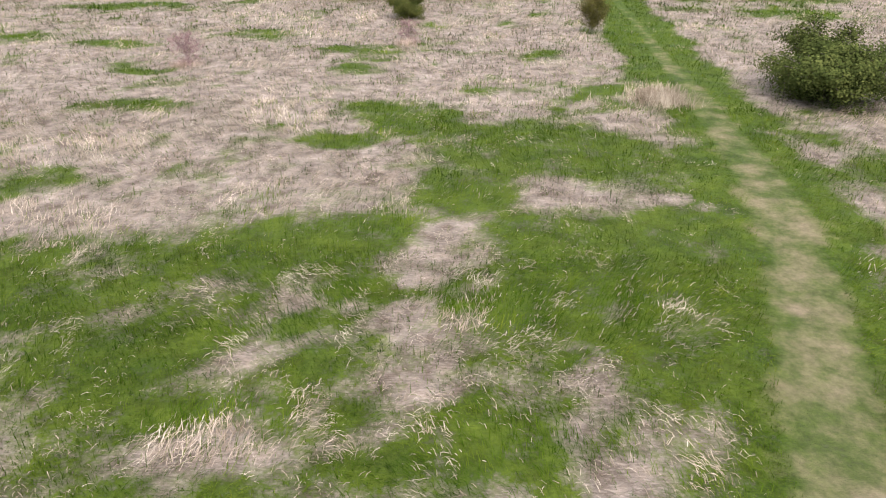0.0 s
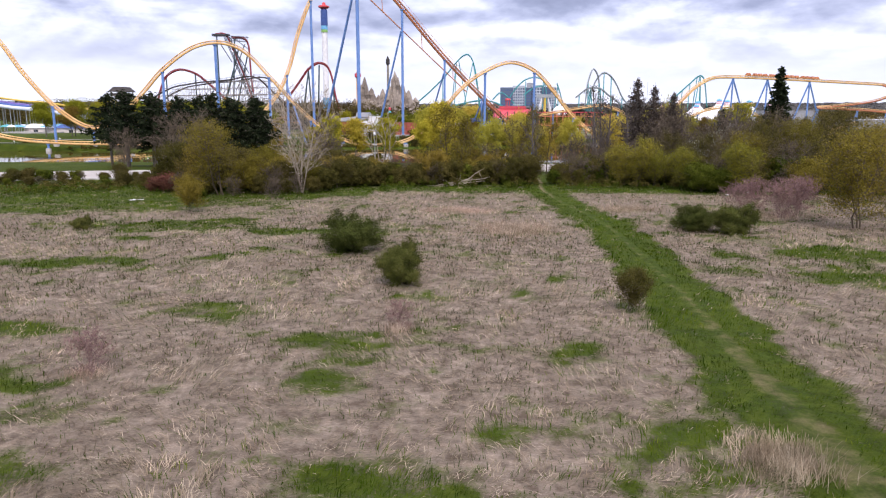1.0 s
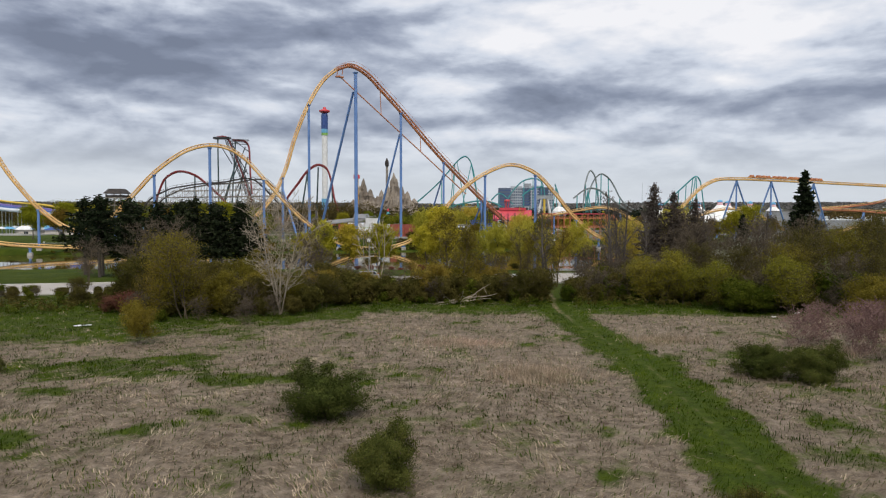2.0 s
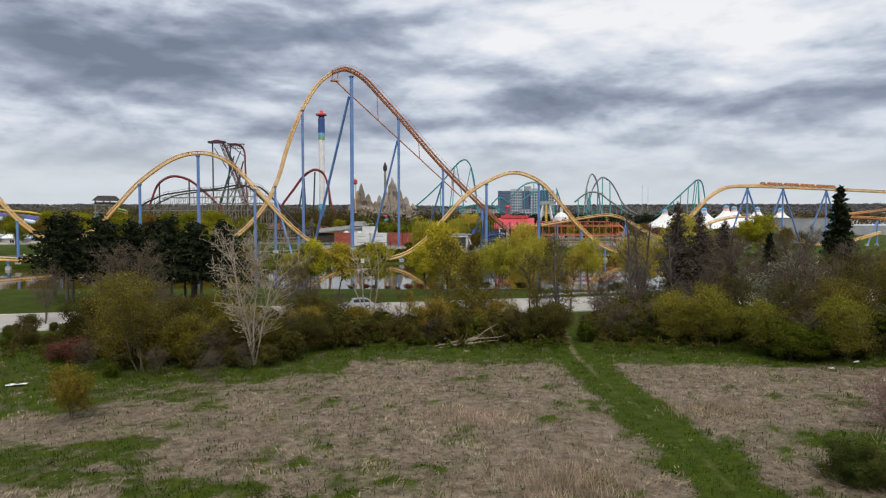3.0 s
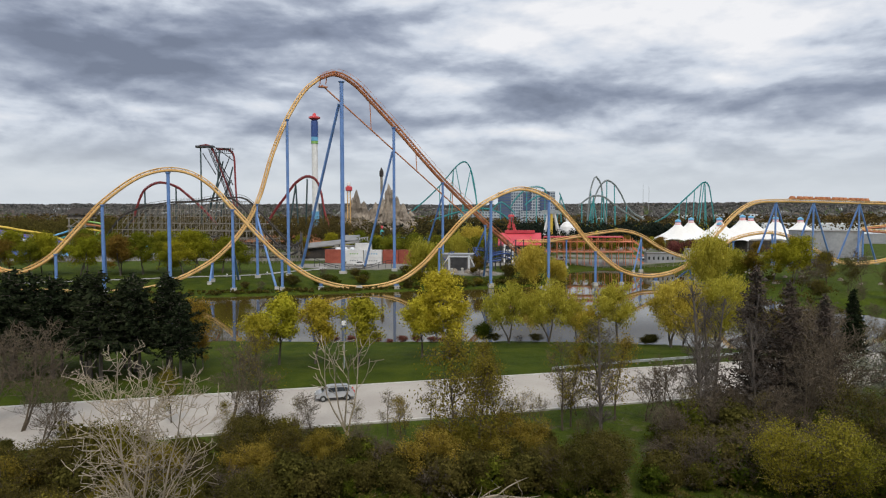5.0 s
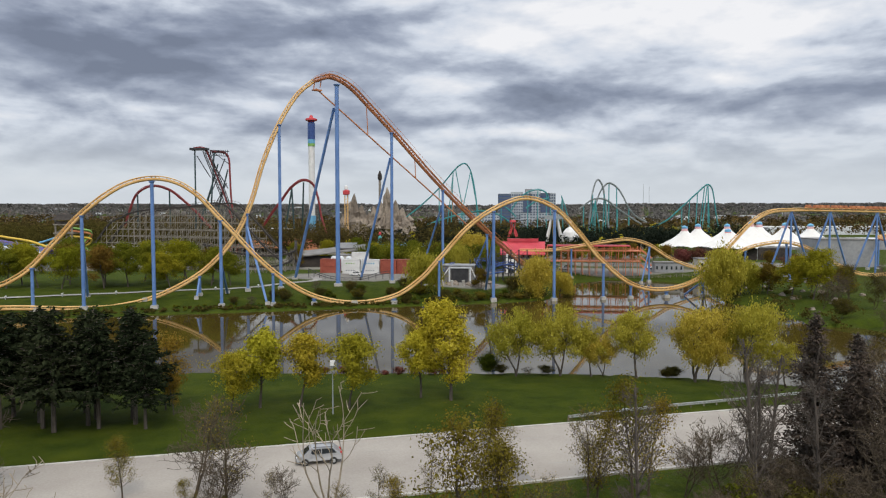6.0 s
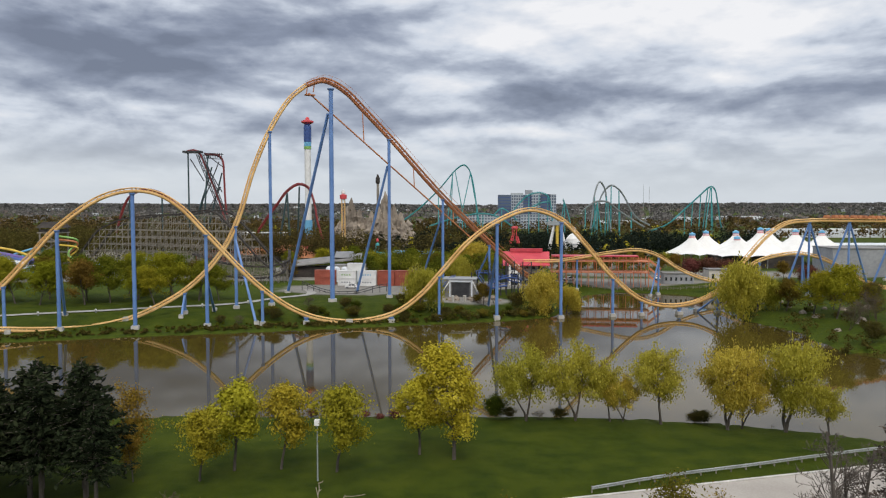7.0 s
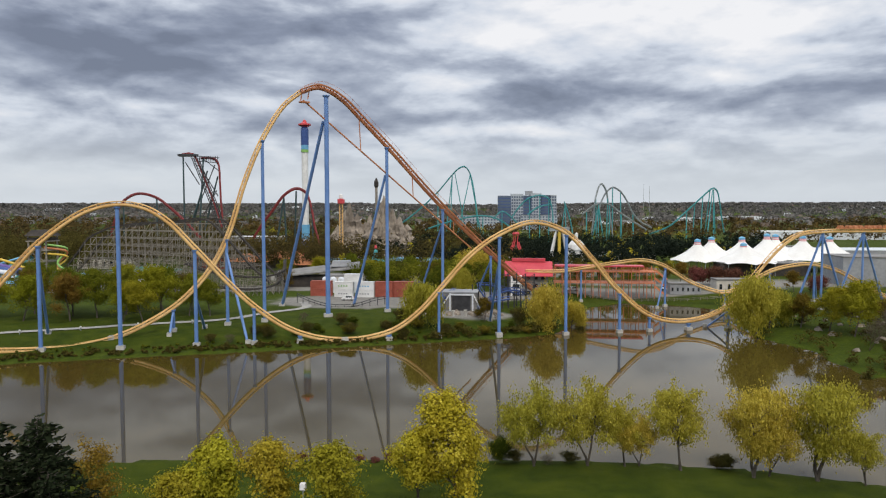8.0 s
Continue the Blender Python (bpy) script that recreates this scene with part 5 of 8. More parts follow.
# undergrowth of the hedgerow: low beyond the field's far corner, taller in the middle, dark and tangled past the path
rng = np.random.RandomState(12)
for x0, x1, y0, y1, n, low, high, kinds in ((-75, -45, 104, 119, 55, 0.25, 0.5, "brush_g shrub_b brush_o shrub_o"), (-45, -27, 99.5, 113, 54, 0.5, 1.15, "brush_o shrub_y shrub_b brush_o shrub_o"),
                                            (-28, -17, 108.6, 121, 46, 0.3, 0.85, "brush_o shrub_o shrub_b brush_o shrub_y"), (-17, -9, 110.6, 120, 36, 0.3, 0.75, "brush_o brush_g shrub_b brush_o"),
                                            (-9, 0, 111, 121, 38, 0.35, 0.95, "brush_o brush_g shrub_b brush_o shrub_y"), (0, 6.2, 111.4, 121, 26, 0.35, 0.85, "brush_g brush_o shrub_b shrub_o"), (8.8, 18.5, 112.8, 126, 48, 0.4, 1.0, "brush_g shrub_b shrub_b brush_o"),
                                            (18.5, 26, 114, 130, 44, 0.5, 1.1, "shrub_b shrub_b brush_o"), (24, 60, 105, 128, 80, 0.5, 1.25, "brush_o shrub_b brush_g brush_o")):
    kinds = kinds.split()
    for k in range(n):
        x, y = rng.uniform(x0, x1), rng.uniform(y0, y1) if k % 4 else y0 + rng.uniform(0, 2.5)
        y += 3.0 * (float(value_noise(np.array([x * 0.21]), np.array([3.3]), 2)[0]) - 0.35)
        if x > 24:
            y += 0.1 * (24 - x)
        if abs(x + 24.7) < 2.0 and y < 101 or abs(x - 7.5) < 1.2:
            continue
        tall = rng.uniform(low, high) * (0.7 + 0.7 * float(value_noise(np.array([x * 0.33 + 9]), np.array([y * 0.33]), 2)[0]))
        plant(kinds[rng.randint(len(kinds))], x, y, tall, rng.uniform(0, 360))
# thin saplings rising out of it
for k in range(34):
    x, y = rng.uniform(-30, 24), rng.uniform(114, 128)
    if abs(x - 7.5) > 1.5:
        plant(("thin_b", "bare_b", "thin_a", "thin_b")[k % 4], x, y, rng.uniform(0.28, 0.6), rng.uniform(0, 360))

# weeds and brambles along its foot
def weeds(seed, n, x0, x1, y0, y1, h0, h1):
    rr = np.random.RandomState(seed)
    x = rr.uniform(x0, x1, n)
    y = rr.uniform(y0, y1, n) - 0.32 * np.maximum(0, -17 - x) - 0.12 * np.maximum(0, x - 22)
    return np.stack([x, y, rr.uniform(h0, h1, n)], 1)[np.abs(x - 7.5) > 1.3]


# the lawn by the pond
for k in range(10):
    plant("red_shrub", -32 + 2.5 * k + rng.uniform(-0.8, 0.8), 185.6 + rng.uniform(-0.5, 0.5), rng.uniform(0.25, 0.42), rng.uniform(0, 360), "low red-leaved scrub at the water's edge", wide=1.5)
for x, y, kind, s in ((-37.9, 156.6, "maple_c", 1.05), (-35.3, 160.2, "maple_a", 1.22), (-30.0, 161, "maple_c", 1.29), (-23.2, 160, "maple_c", 1.29), (-14.3, 167.2, "maple_a", 1.15), (-9.9, 165.2, "maple_b", 1.26),
                      (0.2, 184.6, "willow_a", 0.98), (7.6, 185.3, "willow_a", 1.02), (12.4, 185.4, "willow_a", 0.74), (14.6, 185.6, "willow_a", 0.6), (19.6, 184.4, "willow_a", 1.0), (28.4, 182.2, "willow_b", 0.92), (31, 182.8, "willow_a", 0.7),
                      (36.2, 181.6, "willow_b", 0.98), (41.6, 180.0, "willow_a", 0.62), (-47.6, 158.8, "oak", 0.96), (-45.2, 156, "oak", 0.55), (50, 173, "bare_b", 0.9), (-4.4, 186.2, "shrub_g", 1.0)):
    plant(kind, x, y, s, x * 49)
for x, y, s in ((-49.5, 153.9, 0.98), (-54.1, 153.6, 0.98), (-47.8, 151.3, 0.97), (-53.3, 150.5, 0.95), (-57.4, 156.7, 0.86), (-60.2, 151.7, 1.0), (-65.5, 154.4, 0.95), (-55.6, 147.4, 1.02), (-70, 151, 1.05), (-72, 158, 1.0), (-77, 154, 1.1), (-62.5, 158, 0.8), (-83, 158, 1.1), (-68, 147.5, 1.0), (-58, 149, 0.92), (-51.2, 149.2, 0.9), (-63, 148.5, 0.98), (-73, 146, 1.05), (-45.6, 149.4, 0.72), (-66, 160, 0.9)):
    plant("pine", x, y, s, x * 77)
for k in range(14):
    plant(rng.choice(["shrub_b", "shrub_o"]), rng.uniform(-3, 44), 186.2 + rng.uniform(-0.8, 0.6), rng.uniform(0.18, 0.36), rng.uniform(0, 360), "low olive scrub at the water's edge", wide=1.7)

# yellow-green and bronze trees between the rides
for x, y, kind, s in ((-88, 372, "park_c", 0.7), (-82, 402, "park_a", 0.9), (-70, 412, "park_b", 0.95), (-96, 400, "park_b", 0.8), (-60, 400, "park_a", 0.8), (-40, 404, "park_b", 0.9), (-28, 392, "park_c", 0.8), (-14, 386, "park_b", 0.75), (-10.5, 402, "weeping", 1.15),
                      (-30, 372, "park_b", 0.6), (-22, 366, "shrub_g", 1.6), (-46, 376, "park_a", 0.6), (36, 392, "park_c", 0.8), (56, 396, "park_a", 0.7), (66, 400, "park_c", 0.85)):
    plant(kind, x, y, s, x * 37)
# the park's far bank
for x, y, kind, s in ((-25.4, 286.5, "weeping", 1.0), (12.8, 292, "weeping", 1.02), (70.5, 288, "weeping", 1.28), (88, 283, "park_a", 1.0), (97, 268, "thin_a", 1.1), (92, 262, "bare_b", 1.0), (-16, 338, "weeping", 0.95),
                      (86, 300, "park_b", 0.6), (104, 285, "park_c", 0.7)):
    plant(kind, x, y, s, x * 31)
for x, y, kind, s in ((-142, 285, "park_a", 1.05), (-128.6, 286.5, "park_c", 1.15), (-123.6, 292, "park_b", 1.15), (-105.3, 284, "park_a", 0.95), (-112, 285.5, "park_a", 0.85), (-118, 299, "park_b", 1.15), (-105.3, 297.4, "park_a", 1.2), (-97, 296.8, "park_b", 1.0),
                      (-91, 298, "park_b", 0.9), (-133, 295, "park_b", 1.0), (-152, 288, "park_a", 1.1), (-148, 299, "park_c", 1.15), (-160, 284, "park_b", 1.0), (-163, 296, "park_a", 1.15), (-138, 303, "park_b", 1.1), (-172, 288, "park_c", 1.0), (-112, 309, "park_b", 1.1),
                      (-101, 308, "park_c", 1.0), (-126, 308, "park_a", 1.15), (-178, 300, "park_a", 1.2), (-157, 312, "park_b", 1.2), (-186, 292, "park_a", 1.1)):
    plant(kind, x, y, s, x * 23)
for x, y, kind, s in ((75, 398, "park_c", 0.8), (82, 402, "park_c", 0.8), (95, 395, "red_shrub", 2.6), (101, 393, "red_shrub", 2.4), (88, 396, "red_shrub", 2.5), (118, 372, "park_c", 0.7), (125, 368, "red_shrub", 2.2)):
    plant(kind, x, y, s, x * 17)
for x, y, kind, s in ((78, 298, "weeping", 0.9), (84, 291, "park_c", 0.8), (91, 276, "park_a", 1.15), (96, 288, "park_c", 0.8), (99, 272, "tree_o", 1.1), (87, 262, "bare_b", 0.9), (95, 252, "tree_o", 1.0), (104, 262, "bare_b", 1.2),
                      (84, 246, "shrub_o", 1.0), (88, 236, "bare_b", 0.8), (100, 240, "tree_o", 1.1), (92, 226, "tree_o", 0.9), (84, 220, "shrub_b", 1.0), (-6, 296, "park_c", 0.6), (4, 294, "shrub_o", 1.1), (-31, 291, "shrub_o", 0.8), (20, 300, "weeping", 0.7)):
    plant(kind, x, y, s, x * 31)


# scattered scrub of the park's bank
for k in range(34):
    x = rng.uniform(-78, 26)
    y = 279 + 0.27 * x + rng.uniform(5, 26)
    if abs(x + 53) < 26 and y > 306 and k % 3:
        continue
    plant(rng.choice(["shrub_o", "shrub_b", "shrub_g", "shrub_y", "shrub_o"]), x, y, rng.uniform(0.35, 0.8), rng.uniform(0, 360), "low olive scrub on the park's bank", wide=1.3)


# woods too far off to count
def woods(name, label, mat, spots, n, spread, size):
    rr = np.random.RandomState(77)
    x, y, h = spots[:, 0], spots[:, 1], spots[:, 2]
    m = len(x)
    # crowns: each tree is a cluster of rounded clumps, with its leaves on their outsides
    lobes = 7
    mid = rr.normal(0, 1, (m, lobes, 3)) * np.stack([spread * h * 0.2, spread * h * 0.2, h * 0.14], 1)[:, None] + np.stack([x, y, h * 0.62], 1)[:, None]
    which = rr.randint(0, lobes, (m, n))
    out = rr.normal(0, 1, (m, n, 3))
    out[:, :, 2] += 0.35
    out /= np.linalg.norm(out, axis=2, keepdims=True)
    size_of = rr.uniform(0.7, 1.2, (m, n, 1)) * (spread * h * 0.2)[:, None, None]
    c = np.take_along_axis(mid, which[:, :, None], 1) + out * size_of
    c[:, :, 2] = np.clip(c[:, :, 2], 0.3, h[:, None]) + height(x, y)[:, None]
    c, out = c.reshape(-1, 3), out.reshape(-1, 3) + rr.normal(0, 0.3, (m * n, 3))
    a = np.cross(out, rr.normal(0, 1, c.shape))
    a /= np.linalg.norm(a, axis=1, keepdims=True)
    b = np.cross(a, out)
    b /= np.linalg.norm(b, axis=1, keepdims=True)
    s = size * rr.uniform(0.6, 1.4, (len(c), 1)) * np.repeat(np.maximum(1.0, y / 700), n)[:, None]
    return whole(name, Geo().cards(c, a * s, b * s), mat, label, "woods", "stuff")


def scatter(n, x0, x1, y0, y1, h0, h1, seed, power=1.0):
    rr = np.random.RandomState(seed)
    y = y0 + (y1 - y0) * rr.uniform(0, 1, n) ** power
    f = y / y1
    return np.stack([(x0 + (x1 - x0) * rr.uniform(0, 1, n)) * f, y, rr.uniform(h0, h1, n)], 1)


def far_bank(n, d0, d1, h0, h1, seed):
    """Places along the far waterline."""
    rr = np.random.RandomState(seed)
    line = np.array(SHORE[22:29], float)
    cut = np.concatenate([[0], np.cumsum(np.linalg.norm(np.diff(line, axis=0), axis=1))])
    t = rr.uniform(0, cut[-1], n)
    return np.stack([np.interp(t, cut, line[:, 0]), np.interp(t, cut, line[:, 1]) + rr.uniform(d0, d1, n), rr.uniform(h0, h1, n) * np.where(np.interp(t, cut, line[:, 0]) < -22, 0.42, 1.0)], 1)


woods("distant_woods", "mixed brown and olive woods behind the park", LEAF_FAR, scatter(620, -560, 20, 440, 760, 10, 18, 1), 170, 0.95, 0.9)
woods("distant_woods", "mixed brown and olive woods behind the park", LEAF_FAR, scatter(1100, -1050, 1000, 700, 1500, 10, 17, 2), 46, 1.3, 1.5)
woods("distant_woods", "yellow-green trees coming into leaf behind the park", LEAF_SPRING, scatter(70, -420, 300, 440, 1000, 8, 14, 5), 60, 0.8, 1.2)
woods("conifer_belt", "dark conifer belt round the middle of the park", LEAF_FARDARK, scatter(330, -110, 240, 490, 700, 10, 17, 3), 190, 0.6, 0.85)
woods("conifer_belt", "dark conifers behind the thrill rides", LEAF_FARDARK, scatter(150, -5, 190, 492, 570, 9, 16, 13), 190, 0.6, 0.85)
woods("conifer_belt", "dark conifers and bare trees close behind the station", LEAF_FARDARK, scatter(130, -30, 88, 425, 500, 9, 14, 31), 260, 0.6, 0.6)
woods("distant_woods", "bronze trees in young leaf among the conifers", LEAF_GOLD, scatter(14, 45, 92, 405, 440, 7, 10, 33), 300, 0.8, 0.5)
woods("park_scrub", "dense green bushes behind the gravel yard", LEAF_PARKGREEN, scatter(80, -62, 8, 372, 420, 7, 12, 34), 420, 0.85, 0.45)
# the last woods before the skyline, their haze painted into the leaves
woods("far_woods", "far woods up to the horizon, with haze painted into their grey leaves", LEAF_FARHAZE, scatter(5200, -4200, 4200, 1300, 4500, 9, 15, 4, 0.75), 34, 3.0, 1.5)
woods("distant_woods", "tall brown woods behind the water slides", LEAF_OLIVE, scatter(70, -345, -235, 425, 520, 15, 21, 21), 420, 0.9, 0.6)
woods("distant_woods", "dark mixed trees behind the wooden coaster", LEAF_FAR, scatter(90, -225, -85, 445, 500, 13, 21, 22), 380, 0.85, 0.6)
woods("park_scrub", "green and olive scrub on the park's mound", LEAF_GREEN, scatter(90, -75, 10, 362, 440, 6, 11, 6), 420, 0.9, 0.45)
woods("park_scrub", "olive scrub beside the wooden coaster", LEAF_OLIVE, scatter(130, -80, 75, 375, 480, 5, 11, 7), 380, 0.85, 0.45)
woods("hedge_foot_weeds", "dark green weeds along the hedgerow's foot", LEAF_GREEN, weeds(51, 420, -62, 48, 107.5, 114, 0.35, 1.1), 34, 1.3, 0.16)
woods("hedge_foot_weeds", "brown brambles along the hedgerow's foot", LEAF_OLIVE, weeds(52, 520, -62, 48, 108.5, 118, 0.5, 1.6), 40, 1.2, 0.17)
woods("bank_scrub", "brown reeds and low scrub along the park's waterline", LEAF_OLIVE, far_bank(420, 0.6, 5.5, 0.8, 2.4, 8), 70, 1.6, 0.35)
woods("bank_scrub", "green scrub along the park's waterline", LEAF_GREEN, far_bank(160, 1.5, 8.0, 0.7, 2.0, 9), 60, 1.4, 0.35)
woods("right_bank_scrub", "brown scrub on the pond's rough end bank", LEAF_OLIVE, scatter(90, 74, 118, 205, 322, 1.2, 3.0, 10), 70, 1.5, 0.4)


# ---- the rides and buildings of the park ----
def wooden_coaster():
    ob = thing("wooden_coaster", (0, 0, 0), "old wooden roller coaster on a tall grey timber lattice", "roller coaster")
    a, b = np.array([-208.0, 421.0]), np.array([-94.0, 366.0])
    along = (b - a) / np.linalg.norm(b - a)
    across = np.array([-along[1], along[0]])
    length = float(np.linalg.norm(b - a))
    keys_s = [-0.06, 0.0, 0.04, 0.13, 0.265, 0.44, 0.58, 0.66, 0.72, 0.785, 0.86, 0.96, 1.04]
    keys_z = [2.0, 6.8, 11.0, 20.6, 25.6, 27.6, 27.9, 29.0, 30.0, 28.2, 20.8, 10.2, 4.0]

    def place(s, u, z):
        p = a + along * length * s + across * u
        return (p[0], p[1], z)

    n = 32
    offs = (-6.0, 0.0, 6.0, 15.0)
    ss = np.linspace(-0.05, 1.03, n)
    level = 3.5
    brace = Geo()
    for k, s in enumerate(ss):
        top = float(np.interp(s, keys_s, keys_z))
        for u in offs:
            h = max(1.0, top - 0.18 * abs(u) - (6.0 if u > 8 else 0))
            part("timber_post", Geo().tubes([place(s, u * 1.15, -0.5)], [place(s, u, h)], 0.12, None, 4), TIMBER, ob)
        for z in np.arange(level, top, level):
            brace.tubes([place(s, offs[0], z)], [place(s, offs[-1] if z < top - 6 else offs[2], z)], 0.1, None, 4)
        for z in np.arange(0, top - level, level * 2):
            brace.tubes([place(s, offs[0], z)], [place(s, offs[1], z + level * 2)], 0.08, None, 4)
    for u in (offs[0], offs[2]):
        for k, (s0, s1) in enumerate(zip(ss[:-1], ss[1:])):
            top = min(np.interp(s0, keys_s, keys_z), np.interp(s1, keys_s, keys_z))
            for z in np.arange(level, top, level):
                brace.tubes([place(s0, u, z)], [place(s1, u, z)], 0.12, None, 4)
            if k % 3 == 0:
                for z in np.arange(0, top - level, level):
                    brace.tubes([place(s0, u, z)], [place(s1, u, z + level)], 0.08, None, 4)
    part("timber_brace", brace, TIMBER, ob, kind="stuff")
    for u in (-4.2, 4.2):
        pts = smooth_line([place(s, u, float(np.interp(s, keys_s, keys_z)) + 0.5) for s in np.linspace(-0.06, 1.04, 26)], 2.0)
        part("track", Geo().line(pts, 0.5, 4), DARKTIMBER, ob, "dark-stained timber track")
        part("handrail", Geo().line(pts + np.array([0, 0, 1.3]), 0.09, 4), DARKTIMBER, ob)
        part("handrail_post", Geo().tubes(pts[::2], pts[::2] + np.array([0, 0, 1.3]), 0.08, None, 4), DARKTIMBER, ob, kind="stuff")
    # lower outer loop of the track, towards the open ground
    for lift_, back in ((0.0, 0.0), (4.0, 7.0)):
        low = smooth_line([(-128, 358 + back, 8 + lift_), (-115, 350 + back, 5.5 + lift_), (-103, 346.5 + back, 4 + lift_), (-93, 348 + back, 3.6 + lift_), (-87, 355 + back, 5 + lift_), (-89, 366 + back, 9 + lift_)], 1.5)
        for s in (-1.1, 1.1):
            part("track", Geo().line(low + np.array([0, s, 0]), 0.42, 4), DARKTIMBER, ob, "dark-stained timber track")
        part("handrail", Geo().line(low + np.array([0, -1.6, 1.2]), 0.09, 4), DARKTIMBER, ob)
        g = Geo()
        for p in low[::2]:
            for dx in (-1.4, 1.4):
                g.tubes([(p[0] + dx, p[1] + dx * 0.6, -0.5)], [p], 0.14, None, 4)
            g.tubes([(p[0], p[1] - 1.6, p[2])], [(p[0], p[1] - 1.6, p[2] + 1.2)], 0.08, None, 4)
        part("timber_post", g, TIMBER, ob, kind="stuff")


def pipe_ride(name, label, cat, runs, posts, mat, post_mat, r=0.55, rails=1.0):
    """A distant steel ride: pipe tracks with rails, on columns."""
    ob = thing(name, (0, 0, 0), label, cat)
    for keys in runs:
        p = smooth_line(keys, 2.5)
        part("spine", Geo().line(p, r, 6), mat, ob, smooth=True)
        d = np.gradient(p, axis=0)
        s = np.cross(d, [0, 0, 1.0])
        s /= np.linalg.norm(s, axis=1, keepdims=True) + 1e-6
        for k in (-1, 1):
            part("rail", Geo().line(p + s * k * rails + np.array([0, 0, 0.9]), r * 0.35, 4), mat, ob)
        g = Geo()
        g.tubes(p[::1] + s * rails + np.array([0, 0, 0.9]), p[::1], r * 0.2, None, 4)
        g.tubes(p[::1] - s * rails + np.array([0, 0, 0.9]), p[::1], r * 0.2, None, 4)
        part("tie", g, mat, ob, kind="stuff")
    for a, b in posts:
        part("column", Geo().tubes([a], [b], r * 0.85, r * 0.7, 8), post_mat, ob)
    return ob


wooden_coaster()

# the dive ride's tower: platform, lift, drop, and a hump
tower = pipe_ride("dive_coaster", "tall dive coaster with crimson track on black steel posts", "roller coaster",
                  [[(-190, 566, 22), (-196, 567, 40), (-203, 567, 58), (-208, 567, 70), (-211, 567, 73.5), (-218, 567, 73)],
                   [(-206, 570, 71), (-197, 570, 70.5), (-193.5, 570, 67), (-192.5, 570, 55), (-192, 570, 40), (-191, 570, 28)],
                   [(-268, 560, 15), (-264, 560, 28), (-258, 560, 40), (-247, 560, 45.5), (-234, 560, 42.5), (-224, 560, 35), (-214, 560, 26), (-203, 560, 14)],
                   [(-152, 520, 16), (-146, 520, 25), (-139, 520, 34), (-132, 520, 43), (-124, 520, 47.5), (-118, 520, 45), (-114.5, 520, 36), (-112.5, 520, 24), (-109, 520, 12)]],
                  [((-217.5, 567, 0), (-217.5, 567, 72)), ((-206, 562, 0), (-203, 567, 70)), ((-222, 575, 0), (-201, 569, 62)), ((-205, 572, 20), (-194, 570, 58)), ((-214, 567, 20), (-202, 567, 55)),
                   ((-258, 560, 0), (-258, 560, 39)), ((-234, 560, 0), (-234, 560, 42)), ((-139, 520, 0), (-132, 520, 42)), ((-130, 520, 0), (-132, 520, 42)), ((-113, 520, 0), (-114, 520, 36)), ((-128, 528, 0), (-124, 520, 46))],
                  CRIMSON, DARKTEAL, 0.75)
part("platform", Geo().box((-214, 567, 72), (13, 5, 1.6)), BLACK, tower, "black steel platform on the tower's top")
g = Geo()
for k in range(9):
    g.tubes([(-206 + k * 1.6, 568, 68.6)], [(-206 + k * 1.6, 568, 72.2)], 0.25, None, 4)
g.tubes([(-207, 568, 72.2)], [(-192, 568, 71)], 0.35, None, 4)
g.tubes([(-207, 568, 68.6)], [(-193, 568, 67.6)], 0.35, None, 4)
part("top_truss", g, BLACK, tower)
g = Geo()
for k in range(16):
    z = 22 + k * 3.1
    x = np.interp(z, [22, 40, 58, 70], [-190, -196, -203, -208]) - 3.2
    g.tubes([(x, 567, z)], [(x - 1.4, 567, z + 3.1)], 0.12, None, 4)
    g.tubes([(x - 1.4, 567, z + 3.1)], [(x + 2.8, 567, z + 3.1)], 0.12, None, 4)
lattice = Geo()
line_x = lambda z: float(np.interp(z, [10, 22, 40, 58, 70], [-186, -190, -196, -203, -208]))
for k in range(15):
    z0, z1 = 14 + k * 3.8, 17.8 + k * 3.8
    for dy in (-1.5, 1.5):
        lattice.tubes([(line_x(z0) + 1.2, 567 + dy, z0), (line_x(z0) - 2.6, 567 + dy, z0)], [(line_x(z1) + 1.2, 567 + dy, z1), (line_x(z1) - 2.6, 567 + dy, z1)], 0.34, None, 4)
    lattice.tubes([(line_x(z0) + 1.2, 567, z0), (line_x(z0) - 2.6, 567, z0)], [(line_x(z1) - 2.6, 567, z1), (line_x(z1) + 1.2, 567, z1)], 0.2, None, 4)
    lattice.tubes([(line_x(z0) + 1.2, 567, z0)], [(line_x(z0) - 2.6, 567, z0)], 0.2, None, 4)
for a, b in (((-196, 570, 66), (-207, 570, 40)), ((-207, 570, 66), (-194, 570, 44)), ((-195, 570, 48), (-205, 570, 30)), ((-216, 567, 68), (-206, 567, 52)), ((-193, 570, 62), (-203, 568, 70))):
    lattice.tubes([a], [b], 0.4, None, 4)
part("lift_frame", lattice, BLACK, tower, "black steel lattice carrying the lift")
part("lift_walkway", g, GREYSTEEL, tower, "grey steel stair beside the lift")

